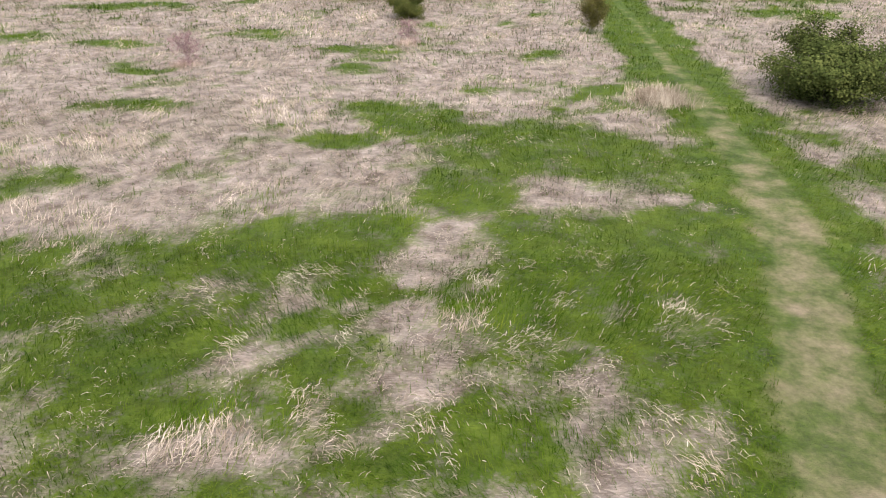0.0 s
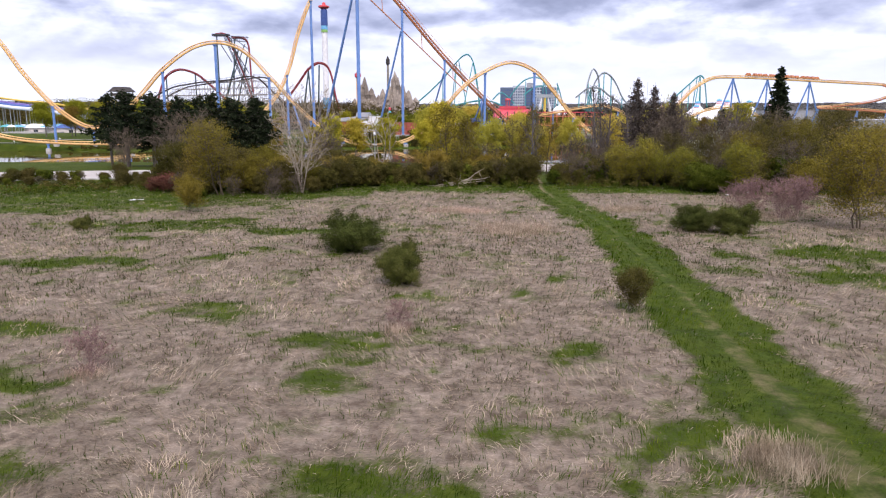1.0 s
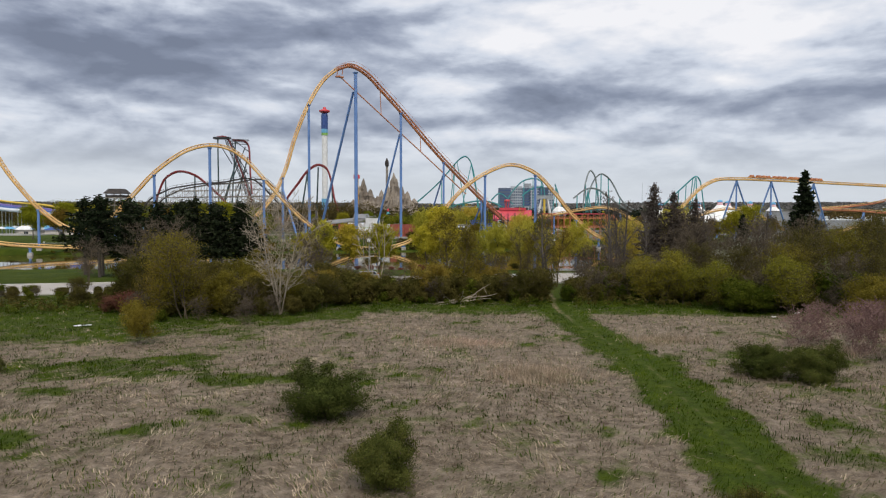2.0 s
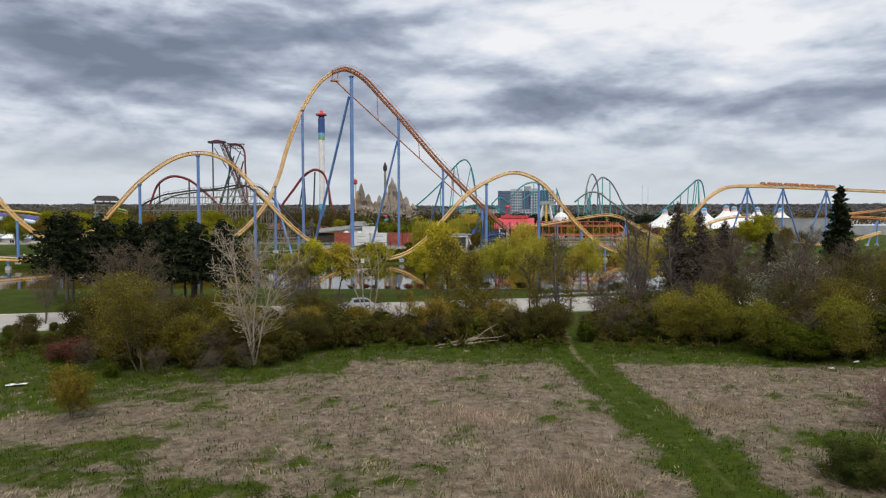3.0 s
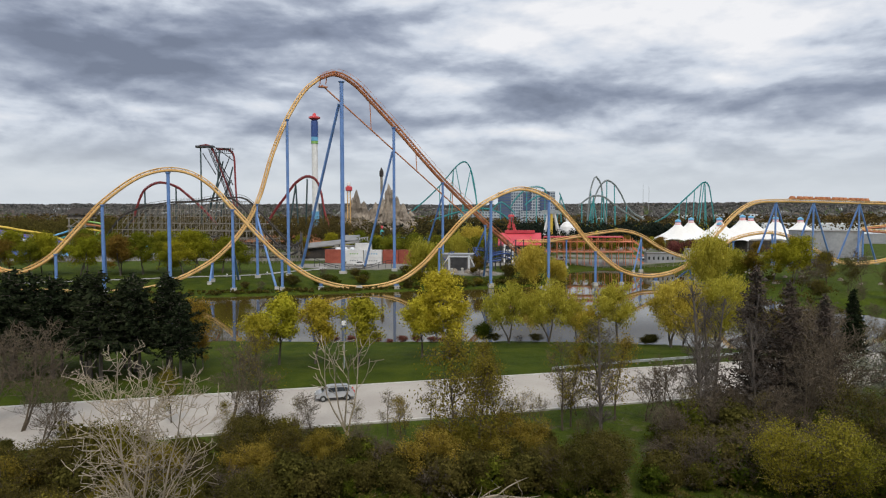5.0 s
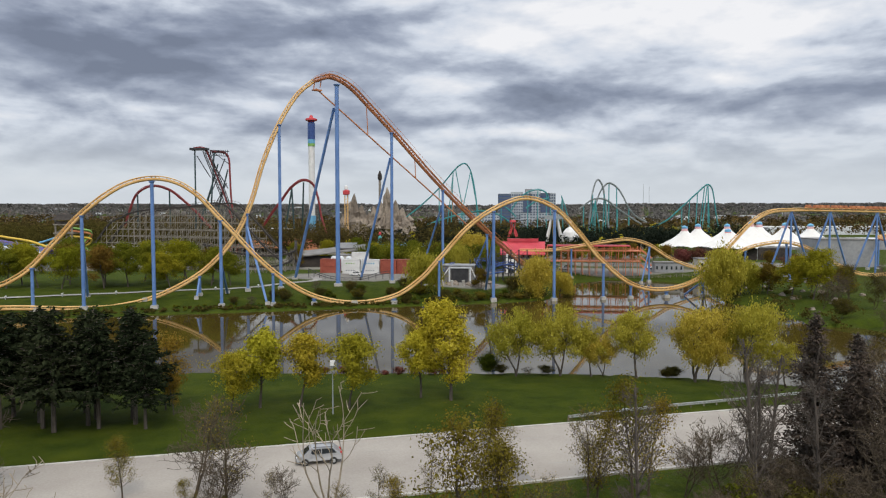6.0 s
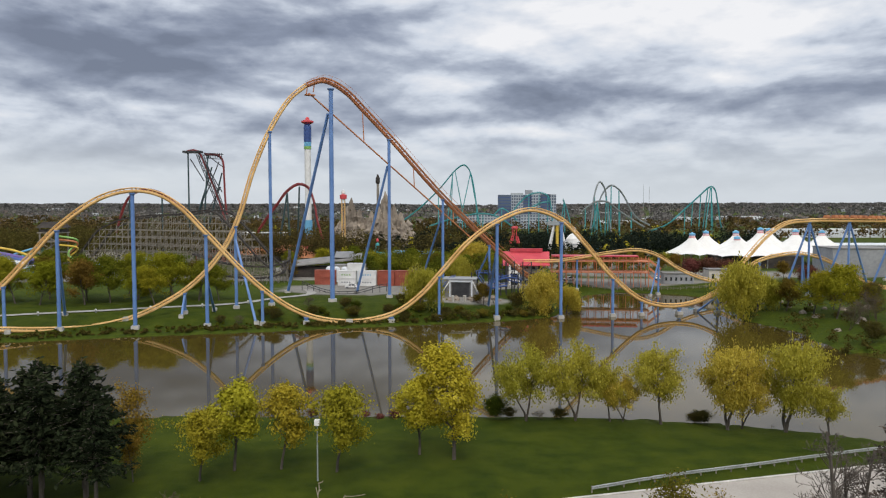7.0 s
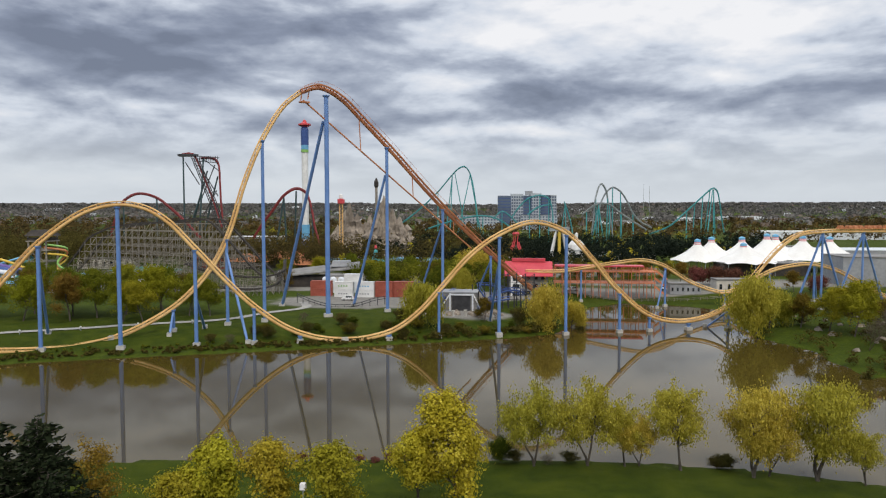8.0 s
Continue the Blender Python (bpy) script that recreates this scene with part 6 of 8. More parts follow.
# the swing tower
swing = thing("swing_tower", (-129.3, 563, 0), "slim white tower ride with a blue head and red cap", "tower ride")
part("shaft", Geo().lathe([(2.3, -1), (2.3, 74)], k=14), WHITE, swing, "pale grey shaft", smooth=True)
part("band", Geo().lathe([(2.6, 74), (2.6, 76)], k=14), LIME, swing, "lime green band")
part("band", Geo().lathe([(2.6, 76), (2.6, 79)], k=14), CYAN, swing, "light blue band")
part("head", Geo().lathe([(2.7, 79), (2.7, 90), (2.1, 91.5)], k=14), NAVY, swing, "dark blue head")
part("cap", Geo().lathe([(2.0, 91.5), (4.3, 92.6), (4.3, 93.6), (1.5, 94.6), (1.2, 96), (0.1, 96.6)], k=16), RED, swing, "red cap with a small beacon")
part("lower_sleeve", Geo().lathe([(2.8, 14), (2.8, 24)], k=14), CYAN, swing, "light blue sleeve")
part("carriage", Geo().lathe([(2.5, 7), (5.5, 8), (5.5, 9), (2.5, 13)], k=16), NAVY, swing, "dark blue carriage ring")
part("base_building", Geo().lathe([(9, -1), (9, 4), (10, 4.2), (3, 7)], k=16), ROOFRED, swing, "red-roofed round loading station")


def mountain():
    """The artificial mountain: many rough stone spires."""
    ob = thing("artificial_mountain", (0, 0, 0), "tan artificial rock mountain with many jagged spires", "mountain")
    rr = np.random.RandomState(3)
    for x, y, z, r in ((-101, 562, 38, 4.5), (-97, 556, 44, 4), (-92, 558, 35, 5), (-87, 560, 29, 6), (-83, 556, 34, 4.5), (-78, 556, 38, 5), (-74, 560, 49, 4.5), (-71, 556, 44, 3.8), (-68, 560, 39, 4.5), (-63, 560, 33, 5),
                       (-58, 562, 27, 5.5), (-106, 560, 26, 6), (-82, 550, 23, 8), (-66, 548, 20, 8), (-95, 548, 20, 8), (-89, 554, 25, 4), (-61, 553, 24, 4)):
        g = Geo()
        k, rows = 14, 12
        v = []
        for i in range(rows + 1):
            f = i / rows
            for j in range(k):
                t = 2 * math.pi * j / k
                rad = 1.6 * r * (1 - f) ** 0.75 * (0.45 + 1.0 * rr.rand()) + 0.3
                v.append((math.cos(t) * rad, math.sin(t) * rad, f * z * 0.9 + rr.uniform(-0.8, 0.8) * (0 < i < rows)))
        i = np.arange(k)
        q = np.stack([i, (i + 1) % k, (i + 1) % k + k, i + k], 1)[None] + (np.arange(rows) * k)[:, None, None]
        g.add(np.array(v) + np.array([x, y, 0]), q.reshape(-1, 4))
        part("rock_spire", g, ROCK, ob)


mountain()
pole = thing("lookout_tower", (-81.4, 575, 0), "slender brown lookout column with a small cabin on top", "tower")
part("shaft", Geo().lathe([(1.1, 0), (0.9, 50)], k=8), TIMBER, pole)
part("cabin", Geo().lathe([(0.9, 50), (1.6, 51), (1.6, 54), (1.1, 55), (0.3, 57)], k=10), DARKTIMBER, pole)
drop = thing("drop_tower", (-98.5, 535, 0), "tan lattice drop tower with a red and white cap", "tower ride")
g = Geo()
for dx, dy in ((-1, -1), (1, -1), (1, 1), (-1, 1)):
    g.tubes([(dx, dy, 0)], [(dx, dy, 38)], 0.22, None, 4)
for z in range(0, 38, 2):
    g.tubes([(-1, -1, z)], [(1, -1, z + 2)], 0.12, None, 4)
    g.tubes([(1, 1, z)], [(1, -1, z + 2)], 0.12, None, 4)
    g.tubes([(-1, 1, z)], [(-1, -1, z + 2)], 0.12, None, 4)
part("mast", g, GOLD, drop)
part("cap", Geo().lathe([(1.2, 38), (2.4, 38.5), (2.4, 41), (1.2, 41.4)], k=12), RED, drop)
part("cap_top", Geo().lathe([(1.2, 41.4), (1.5, 42), (1.2, 44), (0.2, 44.6)], k=12), WHITE, drop)

# teal coasters behind
pipe_ride("giga_coaster", "huge teal steel coaster hill far behind the lift", "roller coaster",
          [[(-120, 905, 6), (-85, 900, 31), (-58, 900, 56), (-41, 900, 76), (-33, 900, 83.5), (-27, 900, 85.5), (-22, 900, 81), (-18, 900, 70), (-14, 900, 48), (-11, 900, 25), (-8, 900, 10)],
           [(-70, 860, 12), (-50, 855, 19), (-28, 850, 25), (-5, 850, 28), (12, 852, 24), (30, 858, 12)]],
          [((-58, 900, 0), (-58, 900, 55)), ((-44, 900, 0), (-41, 900, 75)), ((-24, 915, 0), (-38, 900, 78)), ((-50, 912, 0), (-41, 900, 75)), ((-36, 900, 0), (-20, 900, 76)), ((-6, 900, 0), (-20, 900, 76)), ((-10, 900, 0), (-14, 900, 48)),
           ((-28, 850, 0), (-28, 850, 24)), ((-5, 850, 0), (-5, 850, 27))], TEAL, TEAL, 0.75, rails=1.2)
pipe_ride("giga_coaster", "teal steel coaster hill on clustered blue-green posts", "roller coaster",
          [[(190, 905, 6), (212, 900, 16), (231, 900, 33), (250, 900, 51), (257, 900, 57.5), (261, 900, 59.5), (265, 900, 56), (268, 900, 44), (271, 900, 24), (274, 900, 8)]],
          [((231, 900, 0), (231, 900, 32)), ((247, 900, 0), (249, 900, 50)), ((255, 912, 0), (257, 900, 57)), ((251, 890, 0), (260, 900, 58)), ((262, 900, 0), (261, 900, 58)), ((268, 912, 0), (261, 900, 58)), ((240, 906, 0), (240, 900, 42))], TEAL, TEAL, 0.75, rails=1.2)
pipe_ride("looping_coaster", "grey and teal looping coaster with a tall narrow loop", "roller coaster",
          [[(106, 800, 8), (108, 800, 28), (110, 800, 48), (115, 800, 61), (120, 801, 55), (123, 802, 40), (126, 802, 20), (128, 802, 6)],
           [(112, 806, 22), (117, 806, 44), (122, 806, 53), (128, 806, 57.5), (136, 806, 53), (143, 806, 43), (149, 806, 31), (157, 806, 22), (168, 806, 16)],
           [(96, 795, 30), (110, 795, 40), (122, 795, 40), (133, 795, 32), (146, 795, 23), (160, 795, 14)]],
          [((111, 800, 0), (110, 800, 46)), ((121, 800, 0), (122, 800, 46)), ((128, 806, 0), (128, 806, 57)), ((137, 806, 0), (136, 806, 52)), ((149, 806, 0), (149, 806, 30)), ((100, 795, 0), (100, 795, 33)), ((112, 795, 0), (112, 795, 40)),
           ((123, 795, 0), (123, 795, 39)), ((135, 795, 0), (135, 795, 30)), ((105, 795, 0), (112, 795, 38)), ((118, 795, 0), (112, 795, 38)), ((147, 795, 0), (147, 795, 22))], GREYSTEEL, TEAL, 0.8, rails=1.1)
pipe_ride("teal_coaster", "teal coaster track curling behind the golden hill", "roller coaster",
          [[(4, 720, 26), (12, 720, 33), (20, 720, 28), (26, 720, 22)], [(20, 705, 27), (26, 705, 36), (36, 705, 45), (46, 705, 47), (53, 705, 44), (56, 705, 34), (57, 705, 22)], [(34, 700, 30), (44, 700, 37), (54, 700, 39)],
           [(66, 700, 41), (69, 700, 33), (72, 700, 22), (74, 700, 10)]],
          [((36, 705, 0), (36, 705, 44)), ((53, 705, 0), (53, 705, 44)), ((12, 720, 0), (12, 720, 32)), ((68, 700, 0), (67, 700, 40)), ((62, 704, 0), (67, 700, 40)), ((45, 705, 0), (45, 705, 46))], TEAL, TEAL, 0.55, rails=0.8)
for x, h in ((555, 118), (575, 110)):
    mast = thing("radio_mast", spot(x, 2500), "thin lattice radio mast on the skyline", "mast", "radio masts")
    part("mast", Geo().tubes([(0, 0, 0)], [(0, 0, h - 20)], 0.9, 0.5, 4), GREYSTEEL, mast)


def block(name, label, cat, x, y, w, d, h, wall, roof, rows=0, cols=0, pane=DARKGLASS, rz=0.0, fill=(0.6, 0.5), parapet=0.5):
    """A flat-roofed building with its windows set in the front."""
    ob = thing(name, (x, y, spot(x, y)[2] - 0.3), label, cat, rz=rz)
    part("wall", Geo().box((0, 0, 0), (w, d, h)), wall, ob)
    part("roof", Geo().box((0, 0, h), (w + 0.4, d + 0.4, parapet)), roof, ob)
    for r in range(rows):
        for c in range(cols):
            cw, ch = w / cols, h / rows
            g = Geo().box((-w / 2 + cw * (c + 0.5), -d / 2 - 0.02, ch * (r + 0.5 - fill[1] / 2)), (cw * fill[0], 0.25, ch * fill[1]))
            part("window", g, pane, ob)
    return ob


# the many-storeyed building on the skyline
tall = thing("tower_block", (70, 1250, 0), "twelve-storey block with white panels and dark blue glass", "building")
for x, w, h, m, cols in ((-38, 22, 59, FARBLUE, 0), (-17, 20, 62, TOWERPANEL, 5), (0, 14, 59, FARBLUE, 0), (14, 18, 63, TOWERPANEL, 4), (30, 16, 60, FARBLUE, 0), (42, 12, 60, TOWERPANEL, 3)):
    part("wing", Geo().box((x, 0, 0), (w, 24, h)), m, tall)
    for r in range(11):
        for c in range(cols):
            part("window", Geo().box((x - w / 2 + w / cols * (c + 0.5), -12.1, 6 + r * 4.9), (w / cols * 0.68, 0.4, 3.1)), FARBLUE, tall)
        if not cols:
            part("floor_band", Geo().box((x, -12.1, 5 + r * 4.9), (w, 0.4, 0.8)), NAVY, tall)
part("roof_plant", Geo().box((3, 0, 60), (12, 10, 7)), GREYWALL, tall)
block("hospital_wing", "long pale low wing beside the tall block", "building", -12, 1240, 70, 24, 24, TOWERPANEL, GREYROOF, 5, 14, FARBLUE)
block("hospital_wing", "long pale low wing beside the tall block", "building", 88, 1235, 60, 24, 24, TOWERPANEL, GREYROOF, 5, 12, FARBLUE)


def tent(x, y, r, h, eave):
    """One peak of the marquee: a stretched cone with a striped collar."""
    ob = thing("tent", (x, y, 0), "white peaked marquee tent with a blue and pink striped collar", "tent", "marquee tents")
    k = 24
    rows = np.linspace(0, 1, 11)
    v = []
    for f in rows:
        for j in range(k):
            t = 2 * math.pi * j / k
            sag = 0.9 * abs(math.sin(t * 4)) * (1 - f) ** 2
            rad = 1.4 + (r - 1.4) * (1 - f) ** 1.5
            v.append((math.cos(t) * rad, math.sin(t) * rad, eave + (h - eave) * f + sag))
    i = np.arange(k)
    q = np.stack([i, (i + 1) % k, (i + 1) % k + k, i + k], 1)[None] + (np.arange(10) * k)[:, None, None]
    part("canopy", Geo().add(v, q.reshape(-1, 4)), TENT, ob, smooth=True)
    part("pink_stripe", Geo().lathe([(1.95, h - 1.5), (1.75, h - 0.6)], k=14), PINK, ob)
    part("pink_stripe", Geo().lathe([(1.7, h - 0.2), (1.6, h + 0.3)], k=14), PINK, ob)
    part("blue_crown", Geo().lathe([(1.6, h + 0.3), (1.65, h + 1.3), (1.0, h + 1.7), (0.1, h + 2.1)], k=14), CYAN, ob)
    part("pole", Geo().tubes([(0, 0, 0)], [(0, 0, h)], 0.25, None, 6), GREYSTEEL, ob)
    for j in range(0, k, 3):
        t = 2 * math.pi * j / k
        part("side_pole", Geo().tubes([(math.cos(t) * r, math.sin(t) * r, -0.3)], [(math.cos(t) * r, math.sin(t) * r, eave + 0.1)], 0.12, None, 5), GREYSTEEL, ob)


for x, y, h in ((106.5, 458, 17.5), (115, 462, 18.5), (126.5, 448, 16.0), (132, 465, 18.5), (147, 470, 20), (154, 476, 19.5), (165, 468, 19), (180, 470, 18.5)):
    tent(x, y, 13.5 if x < 110 else 16.0, h - 0.8, 7.0)
block("exhibition_hall", "long grey metal-clad hall below the tents", "building", 162, 405, 25, 22, 12.5, GREYWALL, GREYROOF, rz=-4)
block("exhibition_hall", "low dark hall under the tents' edge", "building", 134, 444, 44, 10, 6.5, DARKTIMBER, GREYROOF)
block("maintenance_hut", "low grey block hut beside the gravel yard", "building", 73.8, 369, 12, 6, 4.0, GREYWALL, GREYROOF, 1, 6, DARKGLASS, -3, (0.35, 0.35))
block("maintenance_hut", "small beige hut with a low roof", "building", 93, 372, 13, 7, 5.0, TANWALL, GREYROOF, 1, 4, DARKGLASS, 0, (0.3, 0.4))
block("warehouse", "wide white warehouse on the plain", "building", 262, 560, 150, 30, 7, GREYWALL, PALEWALL)
block("warehouse", "wide white warehouse on the plain", "building", 420, 900, 220, 40, 9, PALEWALL, WHITE)
block("warehouse", "long grey shed behind the wooden coaster", "building", -190, 640, 46, 14, 12, GREYWALL, WHITE)

# the station: red roof over white walls, and the orange queue decks
st = thing("ride_station", (11.5, 362, 0), "white-walled ride station under a bright red gabled roof", "building", rz=-4)
part("wall", Geo().box((0, 0, -0.5), (15, 12, 9.3)), GREYROOF, st)
for r in range(3):
    for c in range(5):
        part("window", Geo().box((-5.6 + c * 2.8, -6.02, 1.2 + r * 2.9), (1.5, 0.2, 1.3)), DARKGLASS, st)
roof = Geo()
w, d, z0, z1 = 18.5, 16.0, 8.6, 13.6
roof.add([(-w / 2, -d / 2, z0), (w / 2, -d / 2, z0), (w / 2, 0, z1), (-w / 2, 0, z1), (-w / 2, d / 2, z0), (w / 2, d / 2, z0),
          (-w / 2, -d / 2, z0 - 0.3), (w / 2, -d / 2, z0 - 0.3), (w / 2, 0, z1 - 0.3), (-w / 2, 0, z1 - 0.3), (-w / 2, d / 2, z0 - 0.3), (w / 2, d / 2, z0 - 0.3)],
         [(0, 1, 2, 3), (3, 2, 5, 4), (6, 9, 8, 7), (9, 10, 11, 8), (0, 6, 7, 1), (4, 5, 11, 10), (1, 7, 8, 2), (2, 8, 11, 5), (0, 3, 9, 6), (3, 4, 10, 9)])
part("roof", roof, ROOFRED, st)
for k in range(20):
    x = -w / 2 + 0.4 + k * (w - 0.8) / 19
    part("roof_seam", Geo().tubes([(x, -d / 2, z0 + 0.03)], [(x, 0, z1 + 0.03)], 0.06, None, 4), ROOFRED, st)
part("roof_ridge", Geo().box((0, 0, z1 - 0.1), (13, 1.6, 1.3)), ROOFRED, st)
part("gable", Geo().add([(w / 2 - 0.3, -d / 2 + 0.4, z0 - 0.2), (w / 2 - 0.3, d / 2 - 0.4, z0 - 0.2), (w / 2 - 0.3, 0, z1 - 0.5)], None, [(0, 1, 2)]), DARKTIMBER, st, "dark open gable end")
stair_tower = part("stair_tower", Geo().box((-4.6, -8.2, -0.8), (4.2, 4.0, 9.6)), WHITE, st, "white three-storey stair tower")
for r in range(3):
    part("opening", Geo().box((-4.6, -10.22, 1.0 + r * 2.9), (2.6, 0.1, 1.6)), DARKGLASS, stair_tower)
part("ride_frame", Geo().tubes([(-14 + 1.6 * k, -9, -0.6) for k in range(7)] + [(-14, -9, z) for z in (2, 4.5, 7, 9)], [(-14 + 1.6 * k, -9, 10.5) for k in range(7)] + [(-4, -9, z) for z in (2, 4.5, 7, 9)], 0.16, None, 4), BLACK, st, "dark steel frame beside the station")
decks = thing("queue_structure", (41, 363, 0), "open orange steel decks of the station's queue", "platform", rz=-3)
for lv, z in enumerate((5.2, 9.6)):
    part("deck", Geo().box((0, 0, z), (39, 7, 0.35)), ORANGE, decks)
    for s in (-1, 1):
        for hgt in (0.6, 1.1):
            part("deck_rail", Geo().tubes([(-19.5, 3.4 * s, z + hgt)], [(19.5, 3.4 * s, z + hgt)], 0.07, None, 4), ORANGE, decks)
for k in range(14):
    for s in (-1, 1):
        part("deck_post", Geo().tubes([(-19 + k * 2.92, 3.2 * s, -0.5)], [(-19 + k * 2.92, 3.2 * s, 11.6)], 0.17, None, 4), ORANGE, decks)
part("canopy", Geo().box((-2, 0, 11.6), (34, 6.5, 0.5)), ROOFRED, decks, "faded red canopy")
for k in range(3):
    part("stair", Geo().tubes([(19.5, -1, 4 + k * 3.2)], [(24, -1, 0.4 + k * 3.2)], 0.5, None, 4), ORANGE, decks)

# thrill rides behind the station
claw = thing("swing_ride", (12.5, 480, 0), "red and yellow pendulum ride with splayed dark legs", "ride")
part("mast", Geo().lathe([(1.6, 0), (1.4, 14)], k=10), YELLOW, claw)
part("hub", Geo().lathe([(1.4, 14), (1.7, 14.4), (1.2, 16.5), (0.5, 17.5)], k=12), BLACK, claw)
for sx in (-3.0, -1.5, 1.5, 3.0):
    seats = Geo().tubes([(sx * 0.6, -0.6, 20)], [(sx, -0.8, 14.5)], 0.4, 0.8, 6, caps=True)
    part("gondola", seats, RED, claw, "bright red row of hanging seats")
for k in range(5):
    t = 0.6 + k * 2 * math.pi / 5
    part("leg", Geo().tubes([(math.cos(t) * 13, math.sin(t) * 8, 0)], [(math.cos(t) * 2, math.sin(t) * 2, 14)], 0.35, None, 6), BLACK, claw)
    part("seat_arm", Geo().tubes([(math.cos(t) * 1.2, math.sin(t) * 1.2, 20)], [(math.cos(t) * 1.8, math.sin(t) * 1.8, 25.5)], 0.3, None, 6), RED, claw)
part("crown", Geo().lathe([(0.3, 25), (2.4, 25.4), (2.0, 26.8), (0.2, 27)], k=10), RED, claw)
claw.scale = (0.85, 0.85, 0.8)
spin = thing("pendulum_ride", (37, 482, 0), "yellow-armed pendulum ride on four white splayed legs", "ride")
for sx, sy in ((-7, -3), (7, -3), (-5, 3), (6, 3)):
    part("leg", Geo().tubes([(sx, sy, 0)], [(sx * 0.25, sy * 0.3, 23)], 0.55, None, 8), WHITE, spin)
part("arm", Geo().tubes([(0, -1, 5)], [(0, -1, 22)], 0.85, None, 8), YELLOW, spin)
part("head", Geo().box((0, 0, 22), (11, 4, 2.2)), GREYSTEEL, spin)
part("gondola", Geo().lathe([(0.5, 2), (3.2, 2.4), (3.2, 3.6), (0.6, 5.2)], (0, -1, 0), 14), NAVY, spin)
dome = thing("pavilion", (48, 492, 0), "small white domed pavilion", "building")
part("wall", Geo().lathe([(4.5, 0), (4.5, 11)], k=14), WHITE, dome)
part("dome", Geo().lathe([(5.2, 11), (4.6, 14), (2.4, 16.5), (0.9, 17), (1.0, 20), (0.1, 21)], k=14), WHITE, dome)

# shipping containers with a small white one on top
def container(x, y, z, w, mat, label):
    ob = thing("shipping_container", (x, y, z), label, "container", "yard containers", rz=-3)
    part("body", Geo().box((0, 0, 0), (w, 2.6, 2.9)), mat, ob)
    n = int(w / 0.55)
    g = Geo()
    for k in range(n):
        g.box((-w / 2 + (k + 0.5) * w / n, -1.34, 0.2), (w / n * 0.5, 0.1, 2.5))
    part("corrugation", g, mat, ob, kind="stuff")
    part("frame", Geo().tubes([(-w / 2, -1.36, 0.1), (-w / 2, -1.36, 2.8), (-w / 2, -1.36, 0), (w / 2, -1.36, 0)], [(w / 2, -1.36, 0.1), (w / 2, -1.36, 2.8), (-w / 2, -1.36, 2.9), (w / 2, -1.36, 2.9)], 0.12, None, 4), mat, ob)
    return ob


def lettering(ob, w, z, mat):
    """Plain bars where writing cannot be read."""
    for k in range(4):
        part("lettering", Geo().box((-w / 2 + k * w / 3.6, -1.42, z), (w / 6.5, 0.05, 0.45)), mat, ob)


zc = spot(-55, 347)[2]
for lv in (0, 1):
    container(-68, 349.5, zc + 2.9 * lv, 8.0, BRICKRED, "stacked red-brown steel shipping container")
    ob = container(-58.8, 347, zc + 2.9 * lv, 7.0, WHITE, "stacked white steel shipping container with faded lettering")
    lettering(ob, 3.6, 1.1, LIME if lv else GREYWALL)
    ob = container(-50.6, 346.5, zc + 2.9 * lv, 6.6, WHITE, "stacked white steel shipping container with faded lettering")
    lettering(ob, 3.6, 1.1, CYAN if lv else GREYWALL)
    container(-43.6, 347.5, zc + 2.9 * lv, 6.4, BRICKRED, "stacked red-brown steel shipping container")
    container(-36.4, 348, zc + 2.9 * lv, 7.4, BRICKRED, "stacked red-brown steel shipping container")
container(-55.3, 347.2, zc + 5.8, 6.4, WHITE, "plain white container on top of the stack")
shop = thing("workshop", (-78, 386, -0.3), "long low workshop under a sloping grey roof", "building", rz=10)
part("wall", Geo().box((0, 0, 0), (30, 11, 5.6)), DARKTIMBER, shop)
part("roof", Geo().add([(-18, -7, 5.4), (18, -7, 9.0), (18, 7, 10.6), (-18, 7, 7.0), (-18, -7, 5.9), (18, -7, 9.5), (18, 7, 11.1), (-18, 7, 7.5)], [(0, 3, 2, 1), (4, 5, 6, 7), (0, 1, 5, 4), (1, 2, 6, 5), (2, 3, 7, 6), (3, 0, 4, 7)]), GREYROOF, shop)
part("clerestory", Geo().box((10, 0, 9.6), (9, 6, 2.4), 0, 0.85), GREYWALL, shop)
block("workshop", "small shed among pale tanks", "building", -62, 366, 14, 8, 6.5, TANWALL, GREYROOF, 1, 4, DARKGLASS, 8, (0.4, 0.35))
for k in range(5):
    tk = thing("storage_tank", spot(-69 + 3.2 * k, 360), "upright pale metal storage tank", "tank", "yard tanks")
    part("tank", Geo().lathe([(1.3, 0), (1.3, 5.5), (0.7, 6.2), (0.1, 6.3)], k=12), PALEWALL, tk, smooth=True)
    part("ladder", Geo().tubes([(0.2, -1.4, 0), (-0.2, -1.4, 0)], [(0.2, -1.4, 5.6), (-0.2, -1.4, 5.6)], 0.05, None, 4), GREYSTEEL, tk)
rail = thing("yard_railing", (0, 0, 0), "dark sagging track rail on short posts", "railing")
pts = smooth_line([(-72, 329, 3.5), (-66, 325, 2.0), (-58, 320, 1.0), (-50, 320, 1.2), (-44, 324, 2.6), (-40, 328, 3.0)], 1.0)
for off in (0.0, 0.8):
    part("rail", Geo().line(pts + np.array([0, 0, off]), 0.14, 4), BLACK, rail)
for p in pts[::3]:
    part("post", Geo().tubes([(p[0], p[1], -1.2)], [(p[0], p[1], p[2] + 0.8)], 0.12, None, 4), BLACK, rail)

